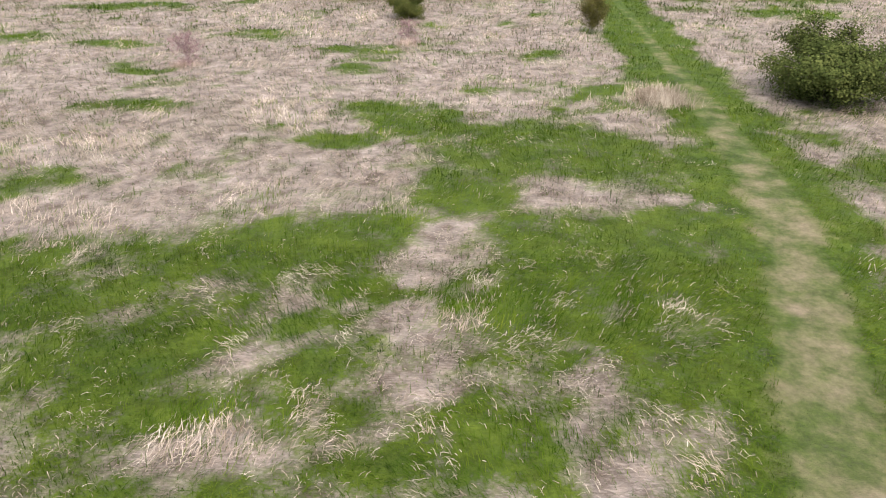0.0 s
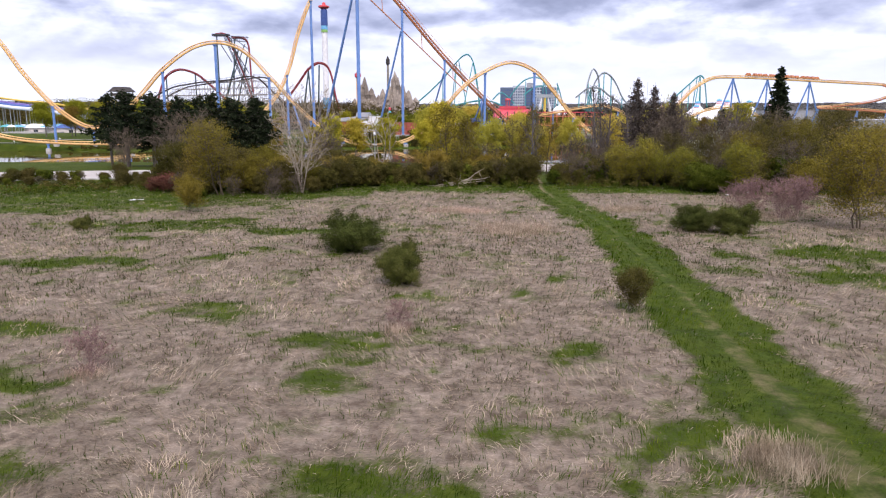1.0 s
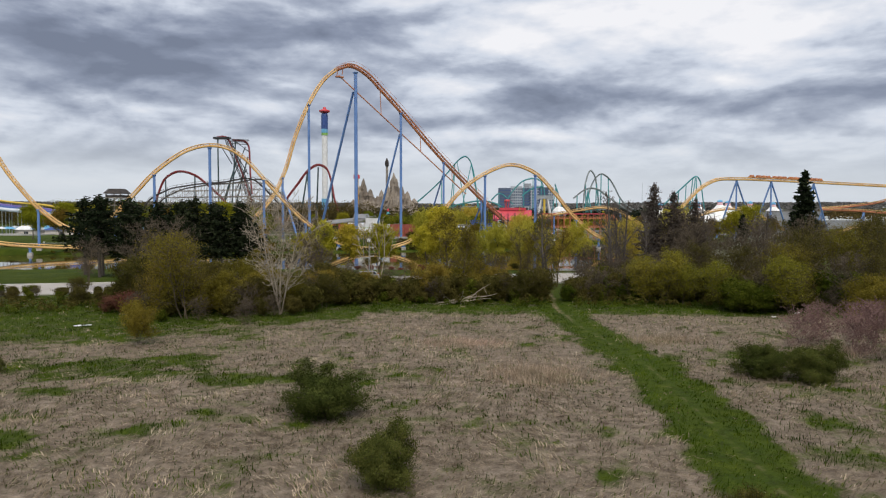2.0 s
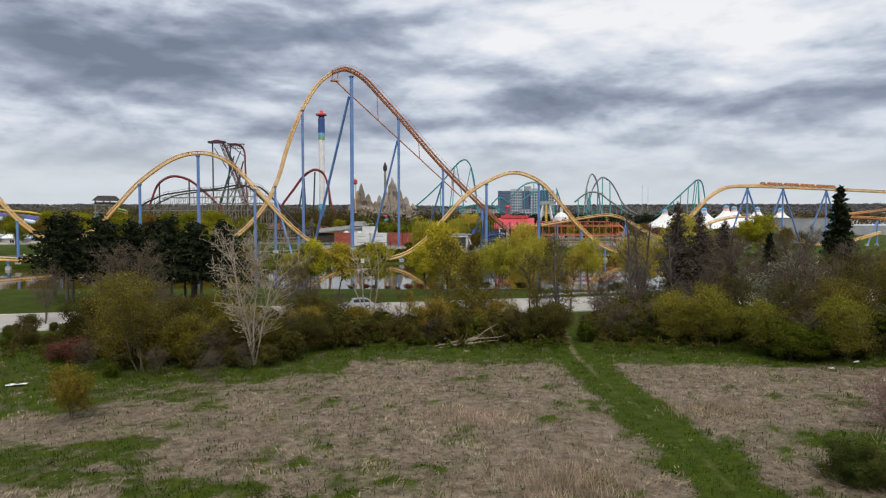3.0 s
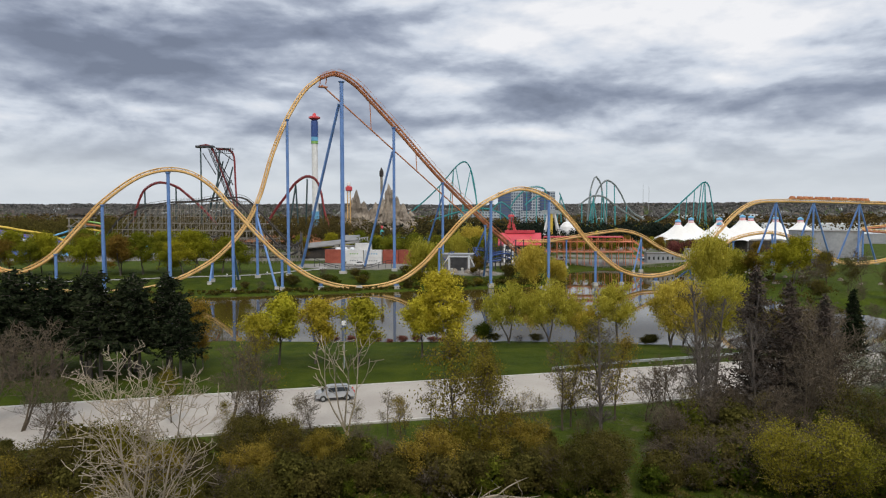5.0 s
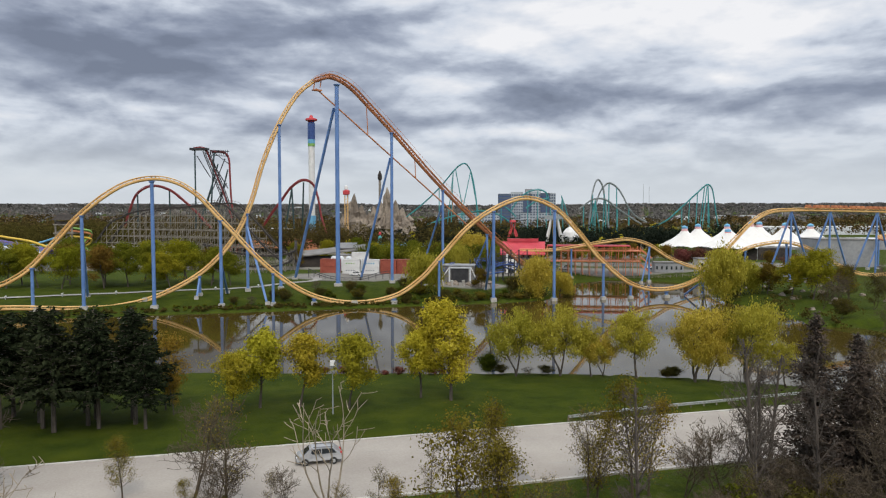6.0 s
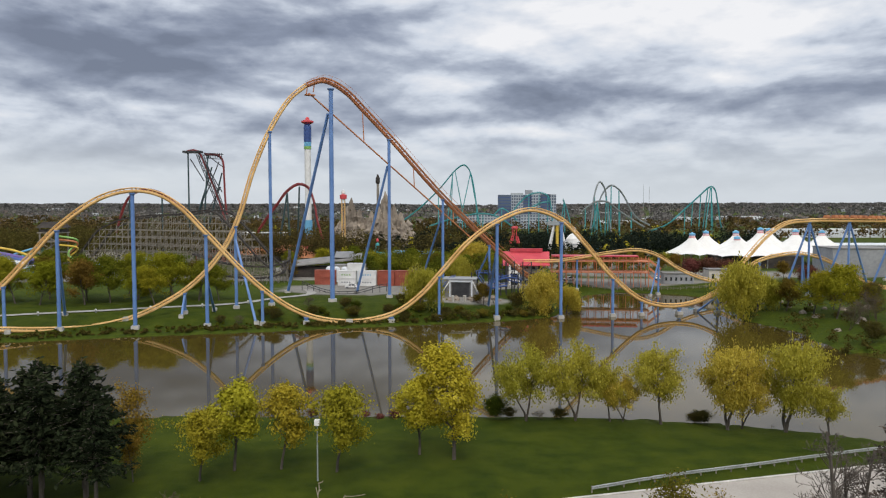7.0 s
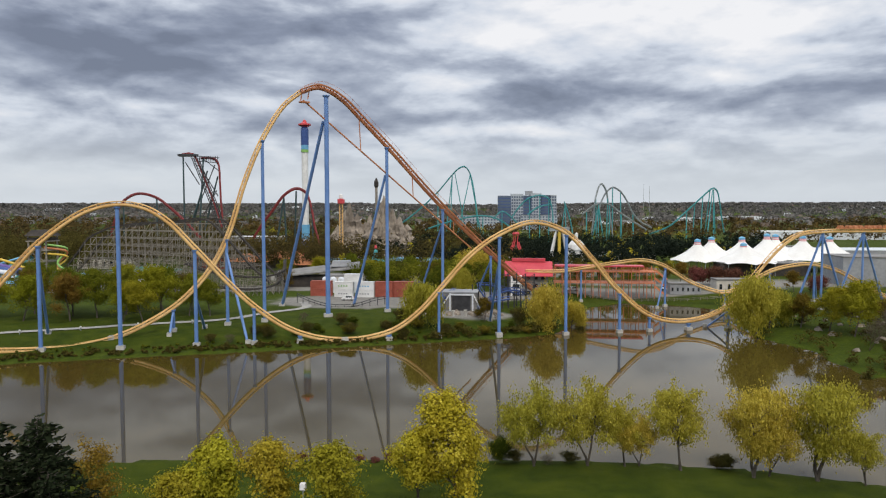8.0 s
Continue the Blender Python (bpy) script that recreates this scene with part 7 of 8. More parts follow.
# launch shed and tangled blue-black ride at the water
shed = thing("tunnel_shed", (-14, 314, 0), "white framed tunnel shed with a dark mouth", "building", rz=-3)
part("wall", Geo().box((0, 3, -0.6), (11, 8, 7.4)), GREYROOF, shed)
part("roof", Geo().box((0, 3, 6.8), (11.6, 8.6, 0.3)), GREYWALL, shed)
part("tunnel_mouth", Geo().box((0.5, -1.1, 0.2), (6.0, 0.3, 5.6)), BLACK, shed, "dark tunnel opening")
for sx in (-3.2, 4.2):
    part("portal_frame", Geo().box((sx, -1.3, -0.6), (0.5, 0.5, 7.2)), PALEWALL, shed)
part("portal_frame", Geo().box((0.5, -1.3, 6.0), (7.9, 0.5, 0.5)), PALEWALL, shed)
for sx, ex in ((4.4, 8), (-3.2, -8)):
    part("portal_brace", Geo().tubes([(sx, -1.3, 6.4)], [(ex, -2.6, -0.8)], 0.2, None, 4), WHITE, shed)
mesh_ride = pipe_ride("compact_coaster", "compact dark blue steel coaster on black scaffolding", "roller coaster",
                      [[(-6, 312, 3), (-2, 316, 6), (4, 320, 7), (8, 326, 5), (6, 332, 4), (-2, 330, 7), (-8, 324, 8), (-6, 316, 5)], [(-24, 310, 2), (-19, 313, 5), (-16, 318, 7)], [(-8, 308, 2), (-4, 311, 4), (2, 312, 5)]],
                      [((x, 318 + (x % 5), -1), (x, 318 + (x % 5), 9)) for x in range(-10, 12, 2)] + [((x, 326, -1), (x, 326, 12)) for x in range(-4, 14, 3)], NAVY, BLACK, 0.3, rails=0.5)
g = Geo()
for x in range(-4, 11, 3):
    for z in (3, 6, 9):
        g.tubes([(x, 326, z)], [(x + 3, 326, z)], 0.12, None, 4)
        g.tubes([(x, 326, z)], [(x + 3, 326, z + 3)], 0.09, None, 4)
part("scaffold", g, BLACK, mesh_ride, kind="stuff")

# slide tower and the water park
sl = thing("slide_tower", (-201.5, 385, 0), "timber water-slide tower with a hipped roof and coloured slides", "slide tower")
for dx in (-4, 4):
    for dy in (-4, 4):
        part("post", Geo().tubes([(dx, dy, 0)], [(dx, dy, 22.5)], 0.4, None, 4), TIMBER, sl)
for z in (6, 11, 16, 20):
    part("platform", Geo().box((0, 0, z), (9.5, 9.5, 0.5)), TIMBER, sl)
for z in (0, 5.5, 11, 16):
    part("brace", Geo().tubes([(-4, -4, z), (4, -4, z)], [(4, -4, z + 5), (-4, -4, z + 5)], 0.2, None, 4), TIMBER, sl)
part("roof", Geo().box((0, 0, 22.5), (10.5, 10.5, 2.6), 0, 0.6), DARKTIMBER, sl, "dark brown hipped roof")
part("cabin", Geo().box((0, 0, 20.5), (8.6, 8.6, 1.2)), DARKTIMBER, sl, "dark timber parapet")
for mat_, off, turn in ((LIME, 0, 1), (CYAN, 2.5, -1), (YELLOW, 4.0, 1), (TEAL, 5.5, -1), (RUST, 1.5, 1)):
    keys = [(3 * turn, -4, 19 - off)]
    for k in range(1, 9):
        t = k * 0.95
        keys.append((turn * (6 + 2.2 * k) + math.cos(t) * 4, -4 + math.sin(t) * 6, 19 - off - k * (19 - off) / 8.6))
    part("slide", Geo().line(smooth_line(keys, 1.0), 0.45, 6), mat_, sl, smooth=True)
for x, y, w, m, lab in ((-228, 372, 16, CYAN, "low snack bar with a light blue roof"), (-186, 392, 10, CYAN, "small kiosk with a light blue roof"), (-215, 360, 18, NAVY, "low dark blue roofed shelter"),
                        (-247, 380, 14, YELLOW, "low kiosk with a yellow awning"), (-238, 366, 12, WHITE, "small pale kiosk with a white roof"), (-178, 430, 34, TEAL, "long low building with a teal roof")):
    ob = thing("kiosk", (x, y, 0), lab, "kiosk")
    part("wall", Geo().box((0, 0, -0.3), (w, 7, 3.6)), TANWALL, ob)
    part("roof", Geo().box((0, 0, 3.3), (w + 1.5, 8.5, 2.0), 0, 0.5), m, ob)
    part("doorway", Geo().box((0, -3.55, 0), (2.2, 0.2, 2.4)), DARKGLASS, ob)
# the broad raft slides beside it
PURPLE = material("purple_slide_gelcoat", (0.10, 0.07, 0.26), (0.14, 0.10, 0.33), 0.4, 0.35, 0.02)
raft = thing("raft_slide", (-235, 370, 0), "three broad raft slides, navy, purple and yellow, on steel posts", "water slide")
for k, (mat_, r, lift_, back) in enumerate(((NAVY, 1.3, 0.0, 0.0), (PURPLE, 1.2, 0.8, 3.0), (PALEWALL, 1.0, -0.6, -2.8), (YELLOW, 0.55, 3.2, 5.0))):
    pts = smooth_line([(-34, 5 + back, 16 + lift_), (-18, 3 + back, 14.2 + lift_), (-4, 2 + back, 13.2 + lift_), (10, back, 11.2 + lift_), (22, -1 + back, 9.4 + lift_), (34, -2 + back, 7.6 + lift_ * 0.4)], 1.5)
    part("slide", Geo().line(pts, r, 8), mat_, raft, smooth=True)
    for q in pts[2::6]:
        part("post", Geo().tubes([(q[0], q[1], -0.5)], [(q[0], q[1], q[2] - r * 0.8)], 0.18, None, 5), GREYSTEEL, raft)
part("start_platform", Geo().box((-36, 6, 14.6), (7, 12, 0.6)).box((-36, 6, 18.5), (8, 13, 1.8), 0, 0.5), DARKTIMBER, raft, "dark roofed start platform")
for dx in (-3, 3):
    for dy in (-5, 5):
        part("post", Geo().tubes([(-36 + dx, 6 + dy, -0.5)], [(-36 + dx, 6 + dy, 18.6)], 0.22, None, 5), TIMBER, raft)
# sunshades of the water park, and small coloured things among the trees
sun_rng = np.random.RandomState(14)
SHADES = (CYAN, WHITE, NAVY, CYAN, PALEWALL, TEAL)
for k in range(44):
    x, y = sun_rng.uniform(-262, -150), sun_rng.uniform(352, 398)
    if abs(x + 201.5) < 8 and abs(y - 385) < 9:
        continue
    shade = thing("sunshade", spot(x, y), "small canvas sunshade in the water park", "sunshade", "water park sunshades")
    r = sun_rng.uniform(1.6, 3.4)
    part("pole", Geo().tubes([(0, 0, 0)], [(0, 0, 3.1)], 0.09, None, 5), GREYSTEEL, shade)
    part("canopy", Geo().lathe([(r, 2.7), (r * 0.96, 2.95), (r * 0.5, 3.5), (0.05, 3.9)], k=8), SHADES[k % 6], shade)
pool = thing("slide_pool", spot(-232, 352), "low concrete basin of the water park", "pool")
part("basin", Geo().lathe([(14, -0.2), (14, 0.5), (13.2, 0.5), (13.0, 0.15), (0.1, 0.12)], k=28), PAVING, pool)
for x, y, z, w in ((-46, 462, 5.5, 26), (-22, 466, 5.0, 16), (-62, 458, 5.5, 9)):
    aw = thing("market_canopy", (x, y, spot(x, y)[2]), "long light blue canopy over white stalls", "canopy")
    part("canopy", Geo().box((0, 0, z), (w, 7, 1.6), 0, 0.7), CYAN, aw)
    for k in range(int(w / 4) + 1):
        part("post", Geo().tubes([(-w / 2 + 0.6 + k * 4, -3, -0.3)], [(-w / 2 + 0.6 + k * 4, -3, z)], 0.14, None, 4), WHITE, aw)
    part("stall", Geo().box((0, 0.8, -0.3), (w * 0.9, 4, 3.4)), WHITE, aw)
cone = thing("carousel", (-63, 452, spot(-63, 452)[2]), "small teal cone-roofed carousel with a red finial", "carousel")
part("roof", Geo().lathe([(5.0, 5.0), (5.2, 5.6), (1.4, 8.4), (0.9, 11.5), (0.2, 12.2)], k=14), TEAL, cone)
part("deck", Geo().lathe([(4.8, -0.3), (4.8, 0.6), (0.2, 0.6)], k=14), TANWALL, cone)
part("finial", Geo().lathe([(0.1, 12.2), (0.8, 12.8), (0.7, 13.8), (0.05, 14.4)], k=10), RED, cone)
for k in range(8):
    t = k * math.pi / 4
    part("post", Geo().tubes([(4.3 * math.cos(t), 4.3 * math.sin(t), 0.5)], [(4.3 * math.cos(t), 4.3 * math.sin(t), 5.1)], 0.12, None, 4), WHITE, cone)
for x, y, w, h in ((-137, 470, 24, 8.5), (-118, 478, 20, 9.5), (-106, 462, 16, 7.5)):
    ob = thing("pavilion", (x, y, spot(x, y)[2] - 0.3), "open timber pavilion under a rust-red hipped roof", "building")
    part("roof", Geo().box((0, 0, h - 4), (w, 12, 4.2), 0, 0.45), RUST, ob)
    part("wall", Geo().box((0, 0, 0), (w * 0.86, 9, h - 4)), DARKTIMBER, ob)
rr = np.random.RandomState(4)
for x, y, w, h, m, r2 in ((-72, 470, 22, 5, TANWALL, CYAN), (-92, 478, 14, 5, TANWALL, CYAN), (-40, 485, 30, 5, WHITE, CYAN), (-140, 500, 26, 6, TANWALL, ROOFRED), (-160, 470, 20, 6, BRICKRED, ROOFRED), (-125, 482, 22, 6, TANWALL, GREYROOF),
                        (85, 540, 40, 6, TANWALL, GREYROOF), (60, 520, 26, 6, WHITE, CYAN), (-20, 530, 30, 6, TANWALL, GREYROOF), (20, 560, 40, 7, WHITE, WHITE), (-220, 470, 30, 6, TANWALL, GREYROOF), (200, 600, 50, 7, TANWALL, GREYROOF)):
    block("park_building", "low park building with a coloured flat roof", "building", x, y, w, 9, h, m, r2, 1, max(2, int(w / 4)), DARKGLASS, rr.uniform(-8, 8), (0.4, 0.45))

# walkway, low wall and bridge rail on the far bank
walk_pts = smooth_line([(-180, 243, 0), (-150, 258, 0), (-134, 265.5, 0), (-110, 277, 0), (-84, 290.5, 0), (-76, 303, 0), (-66, 316, 0), (-70, 330, 0)], 2.0)
g = Geo()
for p, q in zip(walk_pts[:-1], walk_pts[1:]):
    d = (q - p)[:2] / np.linalg.norm((q - p)[:2])
    n = np.array([-d[1], d[0]]) * 1.6
    zp, zq = spot(p[0], p[1])[2] + 0.18, spot(q[0], q[1])[2] + 0.18
    g.add([(p[0] - n[0], p[1] - n[1], zp), (q[0] - n[0], q[1] - n[1], zq), (q[0] + n[0], q[1] + n[1], zq), (p[0] + n[0], p[1] + n[1], zp)], [(0, 1, 2, 3)])
whole("pavement", g, PAVING, "pale footpath along the park's bank", "path", "structure")
for k in range(6, len(walk_pts) - 20, 7):
    x, y = walk_pts[k][0] + 1.3, walk_pts[k][1] - 2.4
    bollard = thing("path_light", spot(x, y), "short white bollard light beside the footpath", "path light", "path lights")
    part("post", Geo().lathe([(0.12, -0.1), (0.12, 0.7)], k=8), GREYSTEEL, bollard)
    part("lamp_head", Geo().lathe([(0.22, 0.7), (0.28, 0.8), (0.28, 1.05), (0.05, 1.15)], k=10), WHITE, bollard)
wallg = Geo()
for p, q in zip(smooth_line([(-22, 298, 0), (-12, 299.5, 0), (-3, 303, 0)], 1.0)[:-1], smooth_line([(-22, 298, 0), (-12, 299.5, 0), (-3, 303, 0)], 1.0)[1:]):
    wallg.tubes([(p[0], p[1], -1.2)], [(q[0], q[1], -1.2)], 1.3, None, 4)
whole("retaining_wall", wallg, CONCRETE, "low pale stone retaining wall above the water", "wall", "structure")
for x, y in ((-15.8, 301), (-12, 302), (-19, 300.5)):
    pl = thing("stone_pillar", (x, y, -0.6), "weathered pale stone pillar on the bank", "pillar", "bank pillars")
    part("shaft", Geo().lathe([(0.5, 0), (0.42, 3.0), (0.55, 3.1), (0.55, 3.4), (0.1, 3.5)], k=8), CONCRETE, pl)
rr = np.random.RandomState(8)
for k in range(46):
    x, y = (rr.uniform(-22, 0), rr.uniform(300, 309)) if k < 26 else (rr.uniform(84, 112), rr.uniform(262, 320))
    g = Geo()
    r = rr.uniform(0.5, 1.3)
    prof = [(0.1, -0.4 * r), (r, 0.0), (r * 0.9, 0.5 * r), (r * 0.5, 0.85 * r), (0.05, 0.95 * r)]
    g.lathe(prof, k=7)
    g.v[0] = g.v[0] * rr.uniform(0.8, 1.25, g.v[0].shape)
    whole("boulder", g, ROCK, "rough pale boulder on the bank", "rock", group="bank boulders", at=spot(x, y))
fence = thing("bank_fence", (0, 0, 0), "low wooden rail fence along the yard", "fence")
for k in range(24):
    x = 31 + k * 2.4
    y = 362 - 0.12 * (x - 31)
    part("post", Geo().tubes([(x, y, spot(x, y)[2] - 0.2)], [(x, y, spot(x, y)[2] + 1.2)], 0.12, None, 4), TIMBER, fence)
    if k:
        for z in (0.5, 1.0):
            part("rail", Geo().tubes([(x - 2.4, y + 0.29, spot(x - 2.4, y)[2] + z)], [(x, y, spot(x, y)[2] + z)], 0.07, None, 4), TIMBER, fence)


# ---- cars, lamps and the crash barrier ----
def car(x, y, rz, paint, label, z=0.06, scale=1.0):
    ob = thing("car", (x, y, z), label, "car", rz=rz)
    side = [(-2.25, 0.45), (-2.28, 0.85), (-1.95, 1.02), (-1.55, 1.08), (-0.95, 1.62), (0.2, 1.70), (1.5, 1.64), (2.05, 1.15), (2.22, 1.0), (2.25, 0.45)]
    v, n = [], len(side)
    for yy, f in ((-0.9, 0.0), (-0.78, 1.0), (0.78, 1.0), (0.9, 0.0)):
        for px, pz in side:
            inset = 0.14 * max(0.0, pz - 1.0) / 0.7
            v.append((px * (1 - 0.01 * f), yy * (1 - inset), pz))
    g = Geo()
    q = [(r * n + i, r * n + i + 1, (r + 1) * n + i + 1, (r + 1) * n + i) for r in range(3) for i in range(n - 1)]
    q += [(r * n + n - 1, r * n, (r + 1) * n, (r + 1) * n + n - 1) for r in range(3)]
    tri = [(0, i, i + 1) for i in range(1, n - 1)] + [(3 * n, 3 * n + i + 1, 3 * n + i) for i in range(1, n - 1)]
    part("body", g.add(v, q, tri), paint, ob)
    for s in (-1, 1):
        g = Geo()
        pts = [(-0.85, 1.12), (-0.75, 1.55), (0.15, 1.62), (0.15, 1.12)]
        g.add([(a, s * (0.912 - 0.13 * (b - 1) / 0.7), b) for a, b in pts], [(0, 1, 2, 3)])
        part("side_window", g, DARKGLASS, ob)
        g = Geo()
        pts = [(0.25, 1.12), (0.25, 1.62), (1.35, 1.57), (1.75, 1.14)]
        g.add([(a, s * (0.912 - 0.13 * (b - 1) / 0.7), b) for a, b in pts], [(0, 1, 2, 3)])
        part("side_window", g, DARKGLASS, ob)
        part("headlight", Geo().box((-2.2, 0.62 * s, 0.72), (0.2, 0.4, 0.16)), LENS, ob)
        part("tail_light", Geo().box((2.2, 0.66 * s, 0.85), (0.16, 0.28, 0.3)), TAIL, ob)
        part("mirror", Geo().box((-0.8, 1.0 * s, 1.08), (0.14, 0.22, 0.16)), paint, ob)
        part("roof_rail", Geo().tubes([(-0.6, 0.6 * s, 1.74)], [(1.4, 0.6 * s, 1.71)], 0.03, None, 4), BLACK, ob)
        for wx in (-1.42, 1.4):
            tyre = part("tyre", Geo().tubes([(wx, s * 0.72, 0.34)], [(wx, s * 0.95, 0.36)], 0.37, None, 18, caps=True), RUBBER, ob)
            part("rim", Geo().tubes([(wx, s * 0.9, 0.34)], [(wx, s * 0.965, 0.34)], 0.2, None, 12, caps=True), GALV, tyre)
    g = Geo()
    g.add([(-1.52, -0.72, 1.12), (-1.52, 0.72, 1.12), (-0.98, 0.66, 1.6), (-0.98, -0.66, 1.6)], [(0, 1, 2, 3)])
    g.v[0] = g.v[0] + np.array([-0.03, 0, 0.02])
    part("windscreen", g, DARKGLASS, ob)
    part("bumper", Geo().box((-2.25, 0, 0.38), (0.16, 1.6, 0.3)), BLACK, ob)
    part("bumper", Geo().box((2.22, 0, 0.38), (0.16, 1.6, 0.3)), BLACK, ob)
    return ob


ROAD_TURN = math.degrees(math.atan(0.31))
car(-22.2, 139.1, ROAD_TURN, SILVER, "silver five-door car driving on the pale road")
for x, y, r in ((-55.5, 337, 5), (68, 377, 80), (100, 386, 10), (30, 372, 30)):
    car(x, y, r, WHITE, "white service car parked in the yard", spot(x, y)[2])

lamp = thing("street_lamp", spot(-24.7, 157), "slim grey lamp post with a square white head", "street lamp")
part("pole", Geo().lathe([(0.1, 0), (0.06, 6.3)], k=8), GREYSTEEL, lamp)
part("lamp_head", Geo().box((0, 0, 6.3), (0.55, 0.55, 0.6)), WHITE, lamp)
part("bracket", Geo().lathe([(0.16, 6.15), (0.2, 6.3)], k=8), GREYSTEEL, lamp)

barrier = thing("crash_barrier", (0, 0, 0), "long galvanised steel crash barrier on short posts", "crash barrier")
bp = smooth_line([(5.0, 154.6, 0), (14, 158.6, 0), (24, 162.2, 0), (33, 165.6, 0), (42, 168.8, 0), (54, 172.5, 0)], 1.9)
for lift_, r in ((0.48, 0.065), (0.60, 0.04), (0.72, 0.065)):
    part("rail", Geo().line(bp + np.array([0, 0, lift_ - 0.05]), r, 6), GALV, barrier)
for p in bp:
    part("post", Geo().box((p[0], p[1] + 0.12, -0.4), (0.14, 0.18, 1.1)), TIMBER, barrier)

# ---- fallen branches and odds and ends at the field's edge ----
rr = np.random.RandomState(9)
pile = thing("fallen_branches", spot(-5.4, 110.2), "heap of bleached fallen branches lying in the grass", "branches")
for k in range(11):
    a = rr.uniform(-0.5, 0.5) + (math.pi if k % 3 == 0 else 0)
    st0 = (rr.uniform(-1.5, 1.0), rr.uniform(-0.5, 0.6), rr.uniform(0.1, 0.5))
    pts = limb(rr, st0, (math.cos(a), math.sin(a) * 0.6, rr.uniform(0.05, 0.35)), rr.uniform(2.2, 4.8), 5, -0.02)
    br = part("branch", Geo().line(pts, rr.uniform(0.06, 0.12), 5, 0.02), PALEBARK, pile)
    for m in range(3):
        q = limb(rr, pts[rr.randint(1, 5)], rr.normal(0, 1, 3) + np.array([math.cos(a), 0, 0.3]), rr.uniform(0.6, 1.6), 3, 0.0)
        part("side_branch", Geo().line(q, 0.035, 4, 0.012), PALEBARK, br)
for x, y, w, rz in ((-42.5, 90.5, 1.6, 20), (33.0, 103, 1.1, 50), (29.5, 100.5, 0.5, 0)):
    ob = thing("plastic_sheet", spot(x, y), "crumpled white plastic sheet lying in the grass", "litter", rz=rz)
    v = [(i * w / 6 - w / 2, j * w / 9 - w / 5, 0.08 + 0.14 * rr.rand()) for j in range(4) for i in range(7)]
    part("sheet", Geo().add(v, [(j * 7 + i, j * 7 + i + 1, j * 7 + i + 8, j * 7 + i + 7) for j in range(3) for i in range(6)]), WHITE, ob)


# ---- far town on the plain ----
def town():
    """Roofs too many to count, out to the ridge."""
    rr = np.random.RandomState(21)
    for name, label, mat_, n, y0, y1, sz in (("far_houses", "far pale houses and roofs on the plain", PALEWALL, 70, 1300, 3400, (8, 22)), ("far_houses", "far brown brick houses on the plain", FARBRICK, 600, 1200, 3800, (8, 20)),
                                             ("far_houses", "far grey-roofed houses on the plain", FARROOF, 700, 1200, 3800, (8, 22)), ("far_sheds", "far wide white sheds on the plain", PALEWALL, 40, 1500, 4000, (50, 170))):
        g = Geo()
        y = rr.uniform(y0, y1, n)
        x = rr.uniform(-0.9, 1.0, n) * y
        z = height(x, y)
        for k in range(n):
            if -60 < x[k] < 170 and y[k] < 1300:
                continue
            g.box((x[k], y[k], z[k] - 1), (rr.uniform(*sz), rr.uniform(8, 16), rr.uniform(6, 10)), rr.uniform(-20, 20), 0.85)
        whole(name, g, mat_, label, "houses", "stuff")


town()


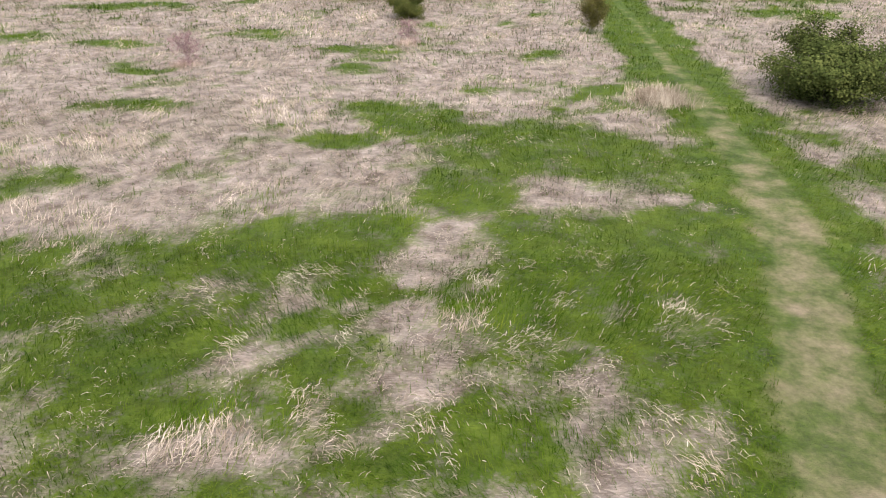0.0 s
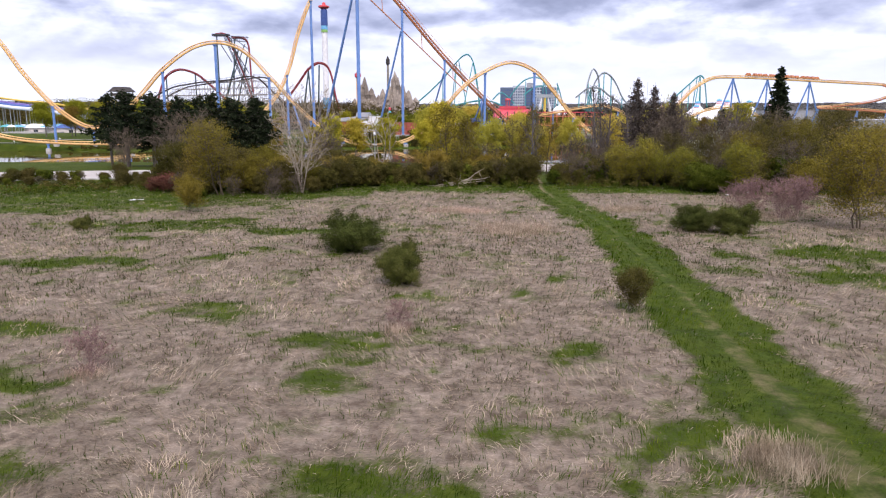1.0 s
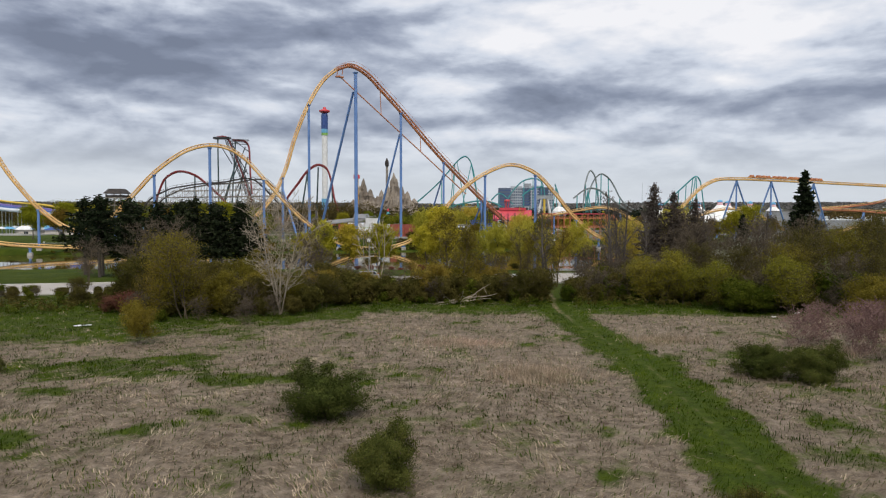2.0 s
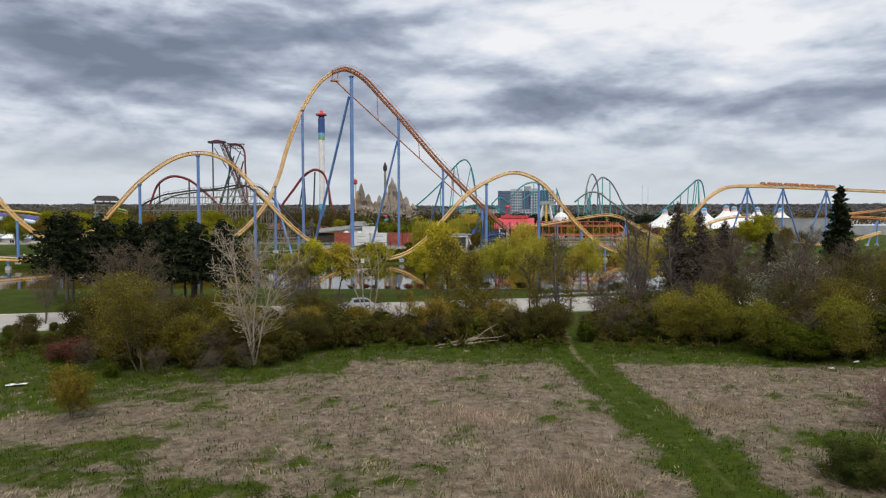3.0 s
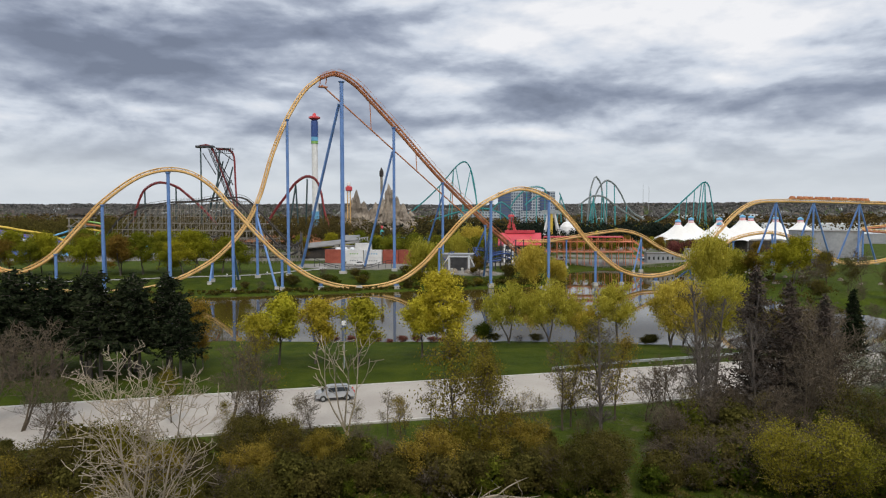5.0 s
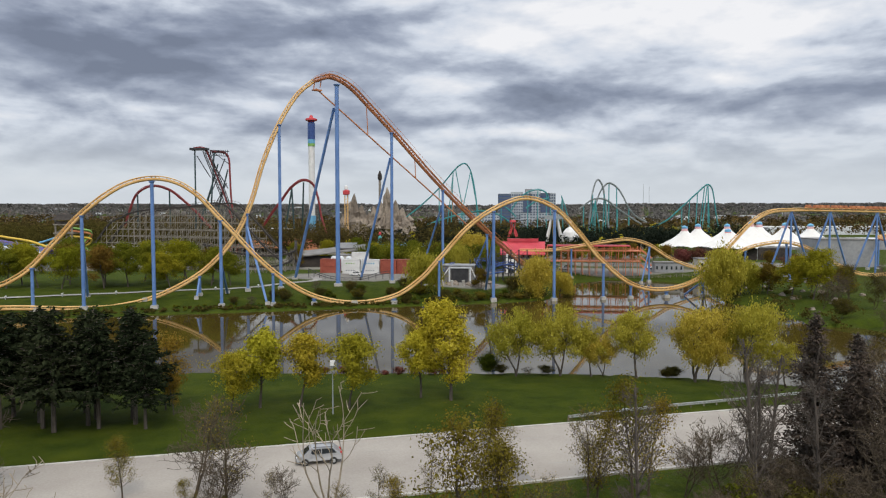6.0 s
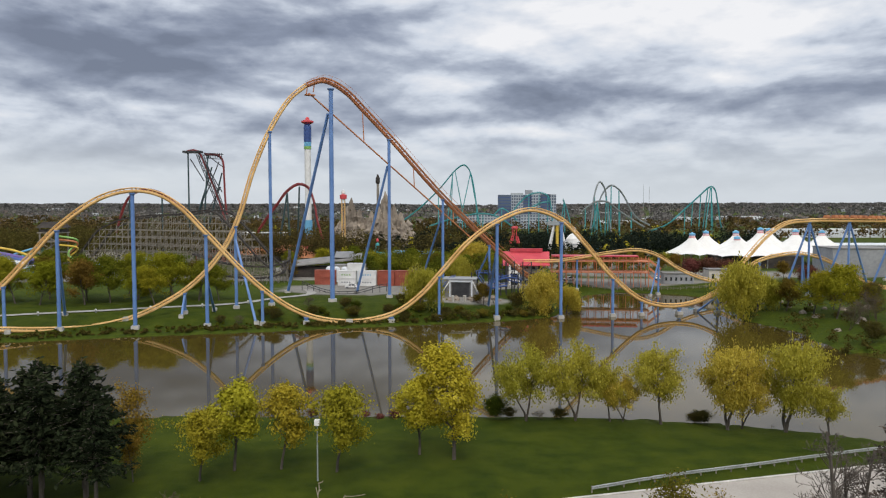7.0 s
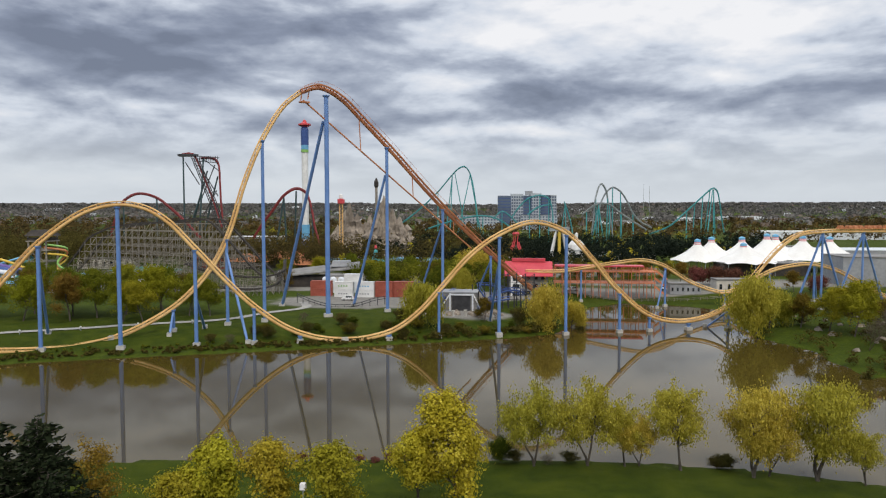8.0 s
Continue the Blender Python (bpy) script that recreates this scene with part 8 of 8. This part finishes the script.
# ---- grass of the field, as blades ----
def blades(name, label, mat, seed, dry):
    rr = np.random.RandomState(seed)
    pos = []
    for y0, y1, dens in ((4, 16, 270), (16, 30, 120), (30, 48, 52), (48, 75, 42), (75, 113, 28)):
        half = 0.70 * y1 + 7
        n = int(dens * (y1 - y0) * 2 * half)
        x, y = rr.uniform(-half, half, n), rr.uniform(y0, y1, n)
        pos.append(np.stack([x, y], 1)[np.abs(x) < 0.70 * y + 7])
    p = np.concatenate(pos)
    x, y = p[:, 0], p[:, 1]
    g = greenness(x, y)
    mott = value_noise(x * 1.1 + 3, y * 1.1, 4)
    share = np.clip((g + (mott - 0.5) * 1.5 - 0.22) * 1.5, 0.19, np.interp(y, [10, 18, 95, 100], [0.76, 0.84, 0.85, 0.96]))
    tuft = value_noise(x * 1.5, y * 1.5 + 40, 3)
    worn = path_off(x, y) / np.interp(y, [0, 20, 40, 80, 112], [1.2, 1.05, 0.55, 0.35, 0.35])
    pick = rr.rand(len(x))
    if dry:
        keep = (pick > np.minimum(share * 1.15, 0.97)) & (rr.rand(len(x)) < np.clip((tuft - 0.40) * 6.5, 0.10, 1)) & (worn > 1.2)
    else:
        keep = (pick < share) & (rr.rand(len(x)) < 0.5 + tuft) & (worn > 0.8)
    x, y, tuft, g = x[keep], y[keep], tuft[keep], g[keep]
    n = len(x)
    base = np.stack([x, y, height(x, y) - 0.02], 1)
    far = np.clip(y / 45, 0.4, 1.45)
    turn = 2 * np.pi * value_noise(x * 0.22 + 7, y * 0.22, 2) * 1.6 + rr.normal(0, 0.65, n)
    if dry:
        tilt = np.radians(np.clip(rr.normal(66, 17, n), 5, 88))
        length = rr.uniform(0.2, 0.5, n) * (0.6 + 0.8 * tuft) * (1 - 0.5 * g) * np.interp(y, [8, 22], [0.7, 1.0])
        width = rr.uniform(0.012, 0.03, n) * far * 1.25
    else:
        tilt = np.radians(np.clip(rr.normal(42, 20, n), 0, 80))
        length = rr.uniform(0.14, 0.40, n) * (0.6 + 0.8 * tuft) * (0.75 + 0.3 * (path_off(x, y) > 2))
        width = rr.uniform(0.014, 0.03, n) * far * 1.2
    d = np.stack([np.cos(turn) * np.sin(tilt), np.sin(turn) * np.sin(tilt), np.cos(tilt)], 1)
    s = np.stack([-np.sin(turn), np.cos(turn), np.zeros(n)], 1) * width[:, None]
    lift = np.zeros((n, 3))
    if dry:
        lift[:, 2] = rr.uniform(0, 0.16, n) * (0.4 + tuft)
    mid = base + lift + d * (length * 0.55)[:, None] + np.array([0, 0, 0.02])
    tip = base + lift + d * length[:, None] - np.stack([np.zeros(n), np.zeros(n), length * 0.12], 1)
    v = np.stack([base + lift - s * 0.5, base + lift + s * 0.5, mid + s * 0.45, mid - s * 0.45, tip], 1)
    geo = Geo()
    i = np.arange(n)[:, None] * 5
    geo.add(v.reshape(-1, 3), i + np.array([[0, 1, 2, 3]]), i + np.array([[3, 2, 4]]))
    return whole(name, geo, mat, label, "grass", "stuff")


blades("dry_grass", "matted dry straw grass covering the field", STRAW, 31, True)
blades("green_grass", "short green grass growing in patches in the field", BLADE, 32, False)


def standing(name, label, x, y, rx, ry, h, n, seed):
    """A stand of tall dry stems."""
    rr = np.random.RandomState(seed)
    px, py = x + rr.normal(0, rx * 0.5, n), y + rr.normal(0, ry * 0.5, n)
    base = np.stack([px, py, height(px, py) - 0.05], 1)
    d = np.stack([rr.normal(0, 0.34, n), rr.normal(0, 0.34, n), np.ones(n)], 1)
    ln = h * rr.uniform(0.5, 1.1, n)
    tip = base + d * ln[:, None]
    s = np.stack([np.full(n, 0.005), np.zeros(n), np.zeros(n)], 1) * (1 + y / 60)
    v = np.stack([base - s, base + s, tip + s * 0.5, tip - s * 0.5], 1)
    return whole(name, Geo().add(v.reshape(-1, 3), np.arange(n * 4).reshape(-1, 4)), STRAW, label, "grass", "stuff")


for sx, sy, srx, sry, sh, sn in ((7.7, 30.8, 1.3, 1.2, 0.75, 1100), (-5.1, 42.8, 0.7, 0.6, 0.5, 260), (-16.4, 36.3, 0.8, 0.7, 0.45, 260), (27, 81, 5.0, 2.0, 0.9, 400), (1.6, 71.5, 3.6, 3.4, 0.7, 1500), (-4, 83, 4.0, 2.0, 0.6, 700), (14, 86, 3.5, 2.0, 0.6, 600)):
    standing("tall_dry_grass", "stand of tall pale dry grass stems", sx, sy, srx, sry, sh, sn, int(sy * 7))
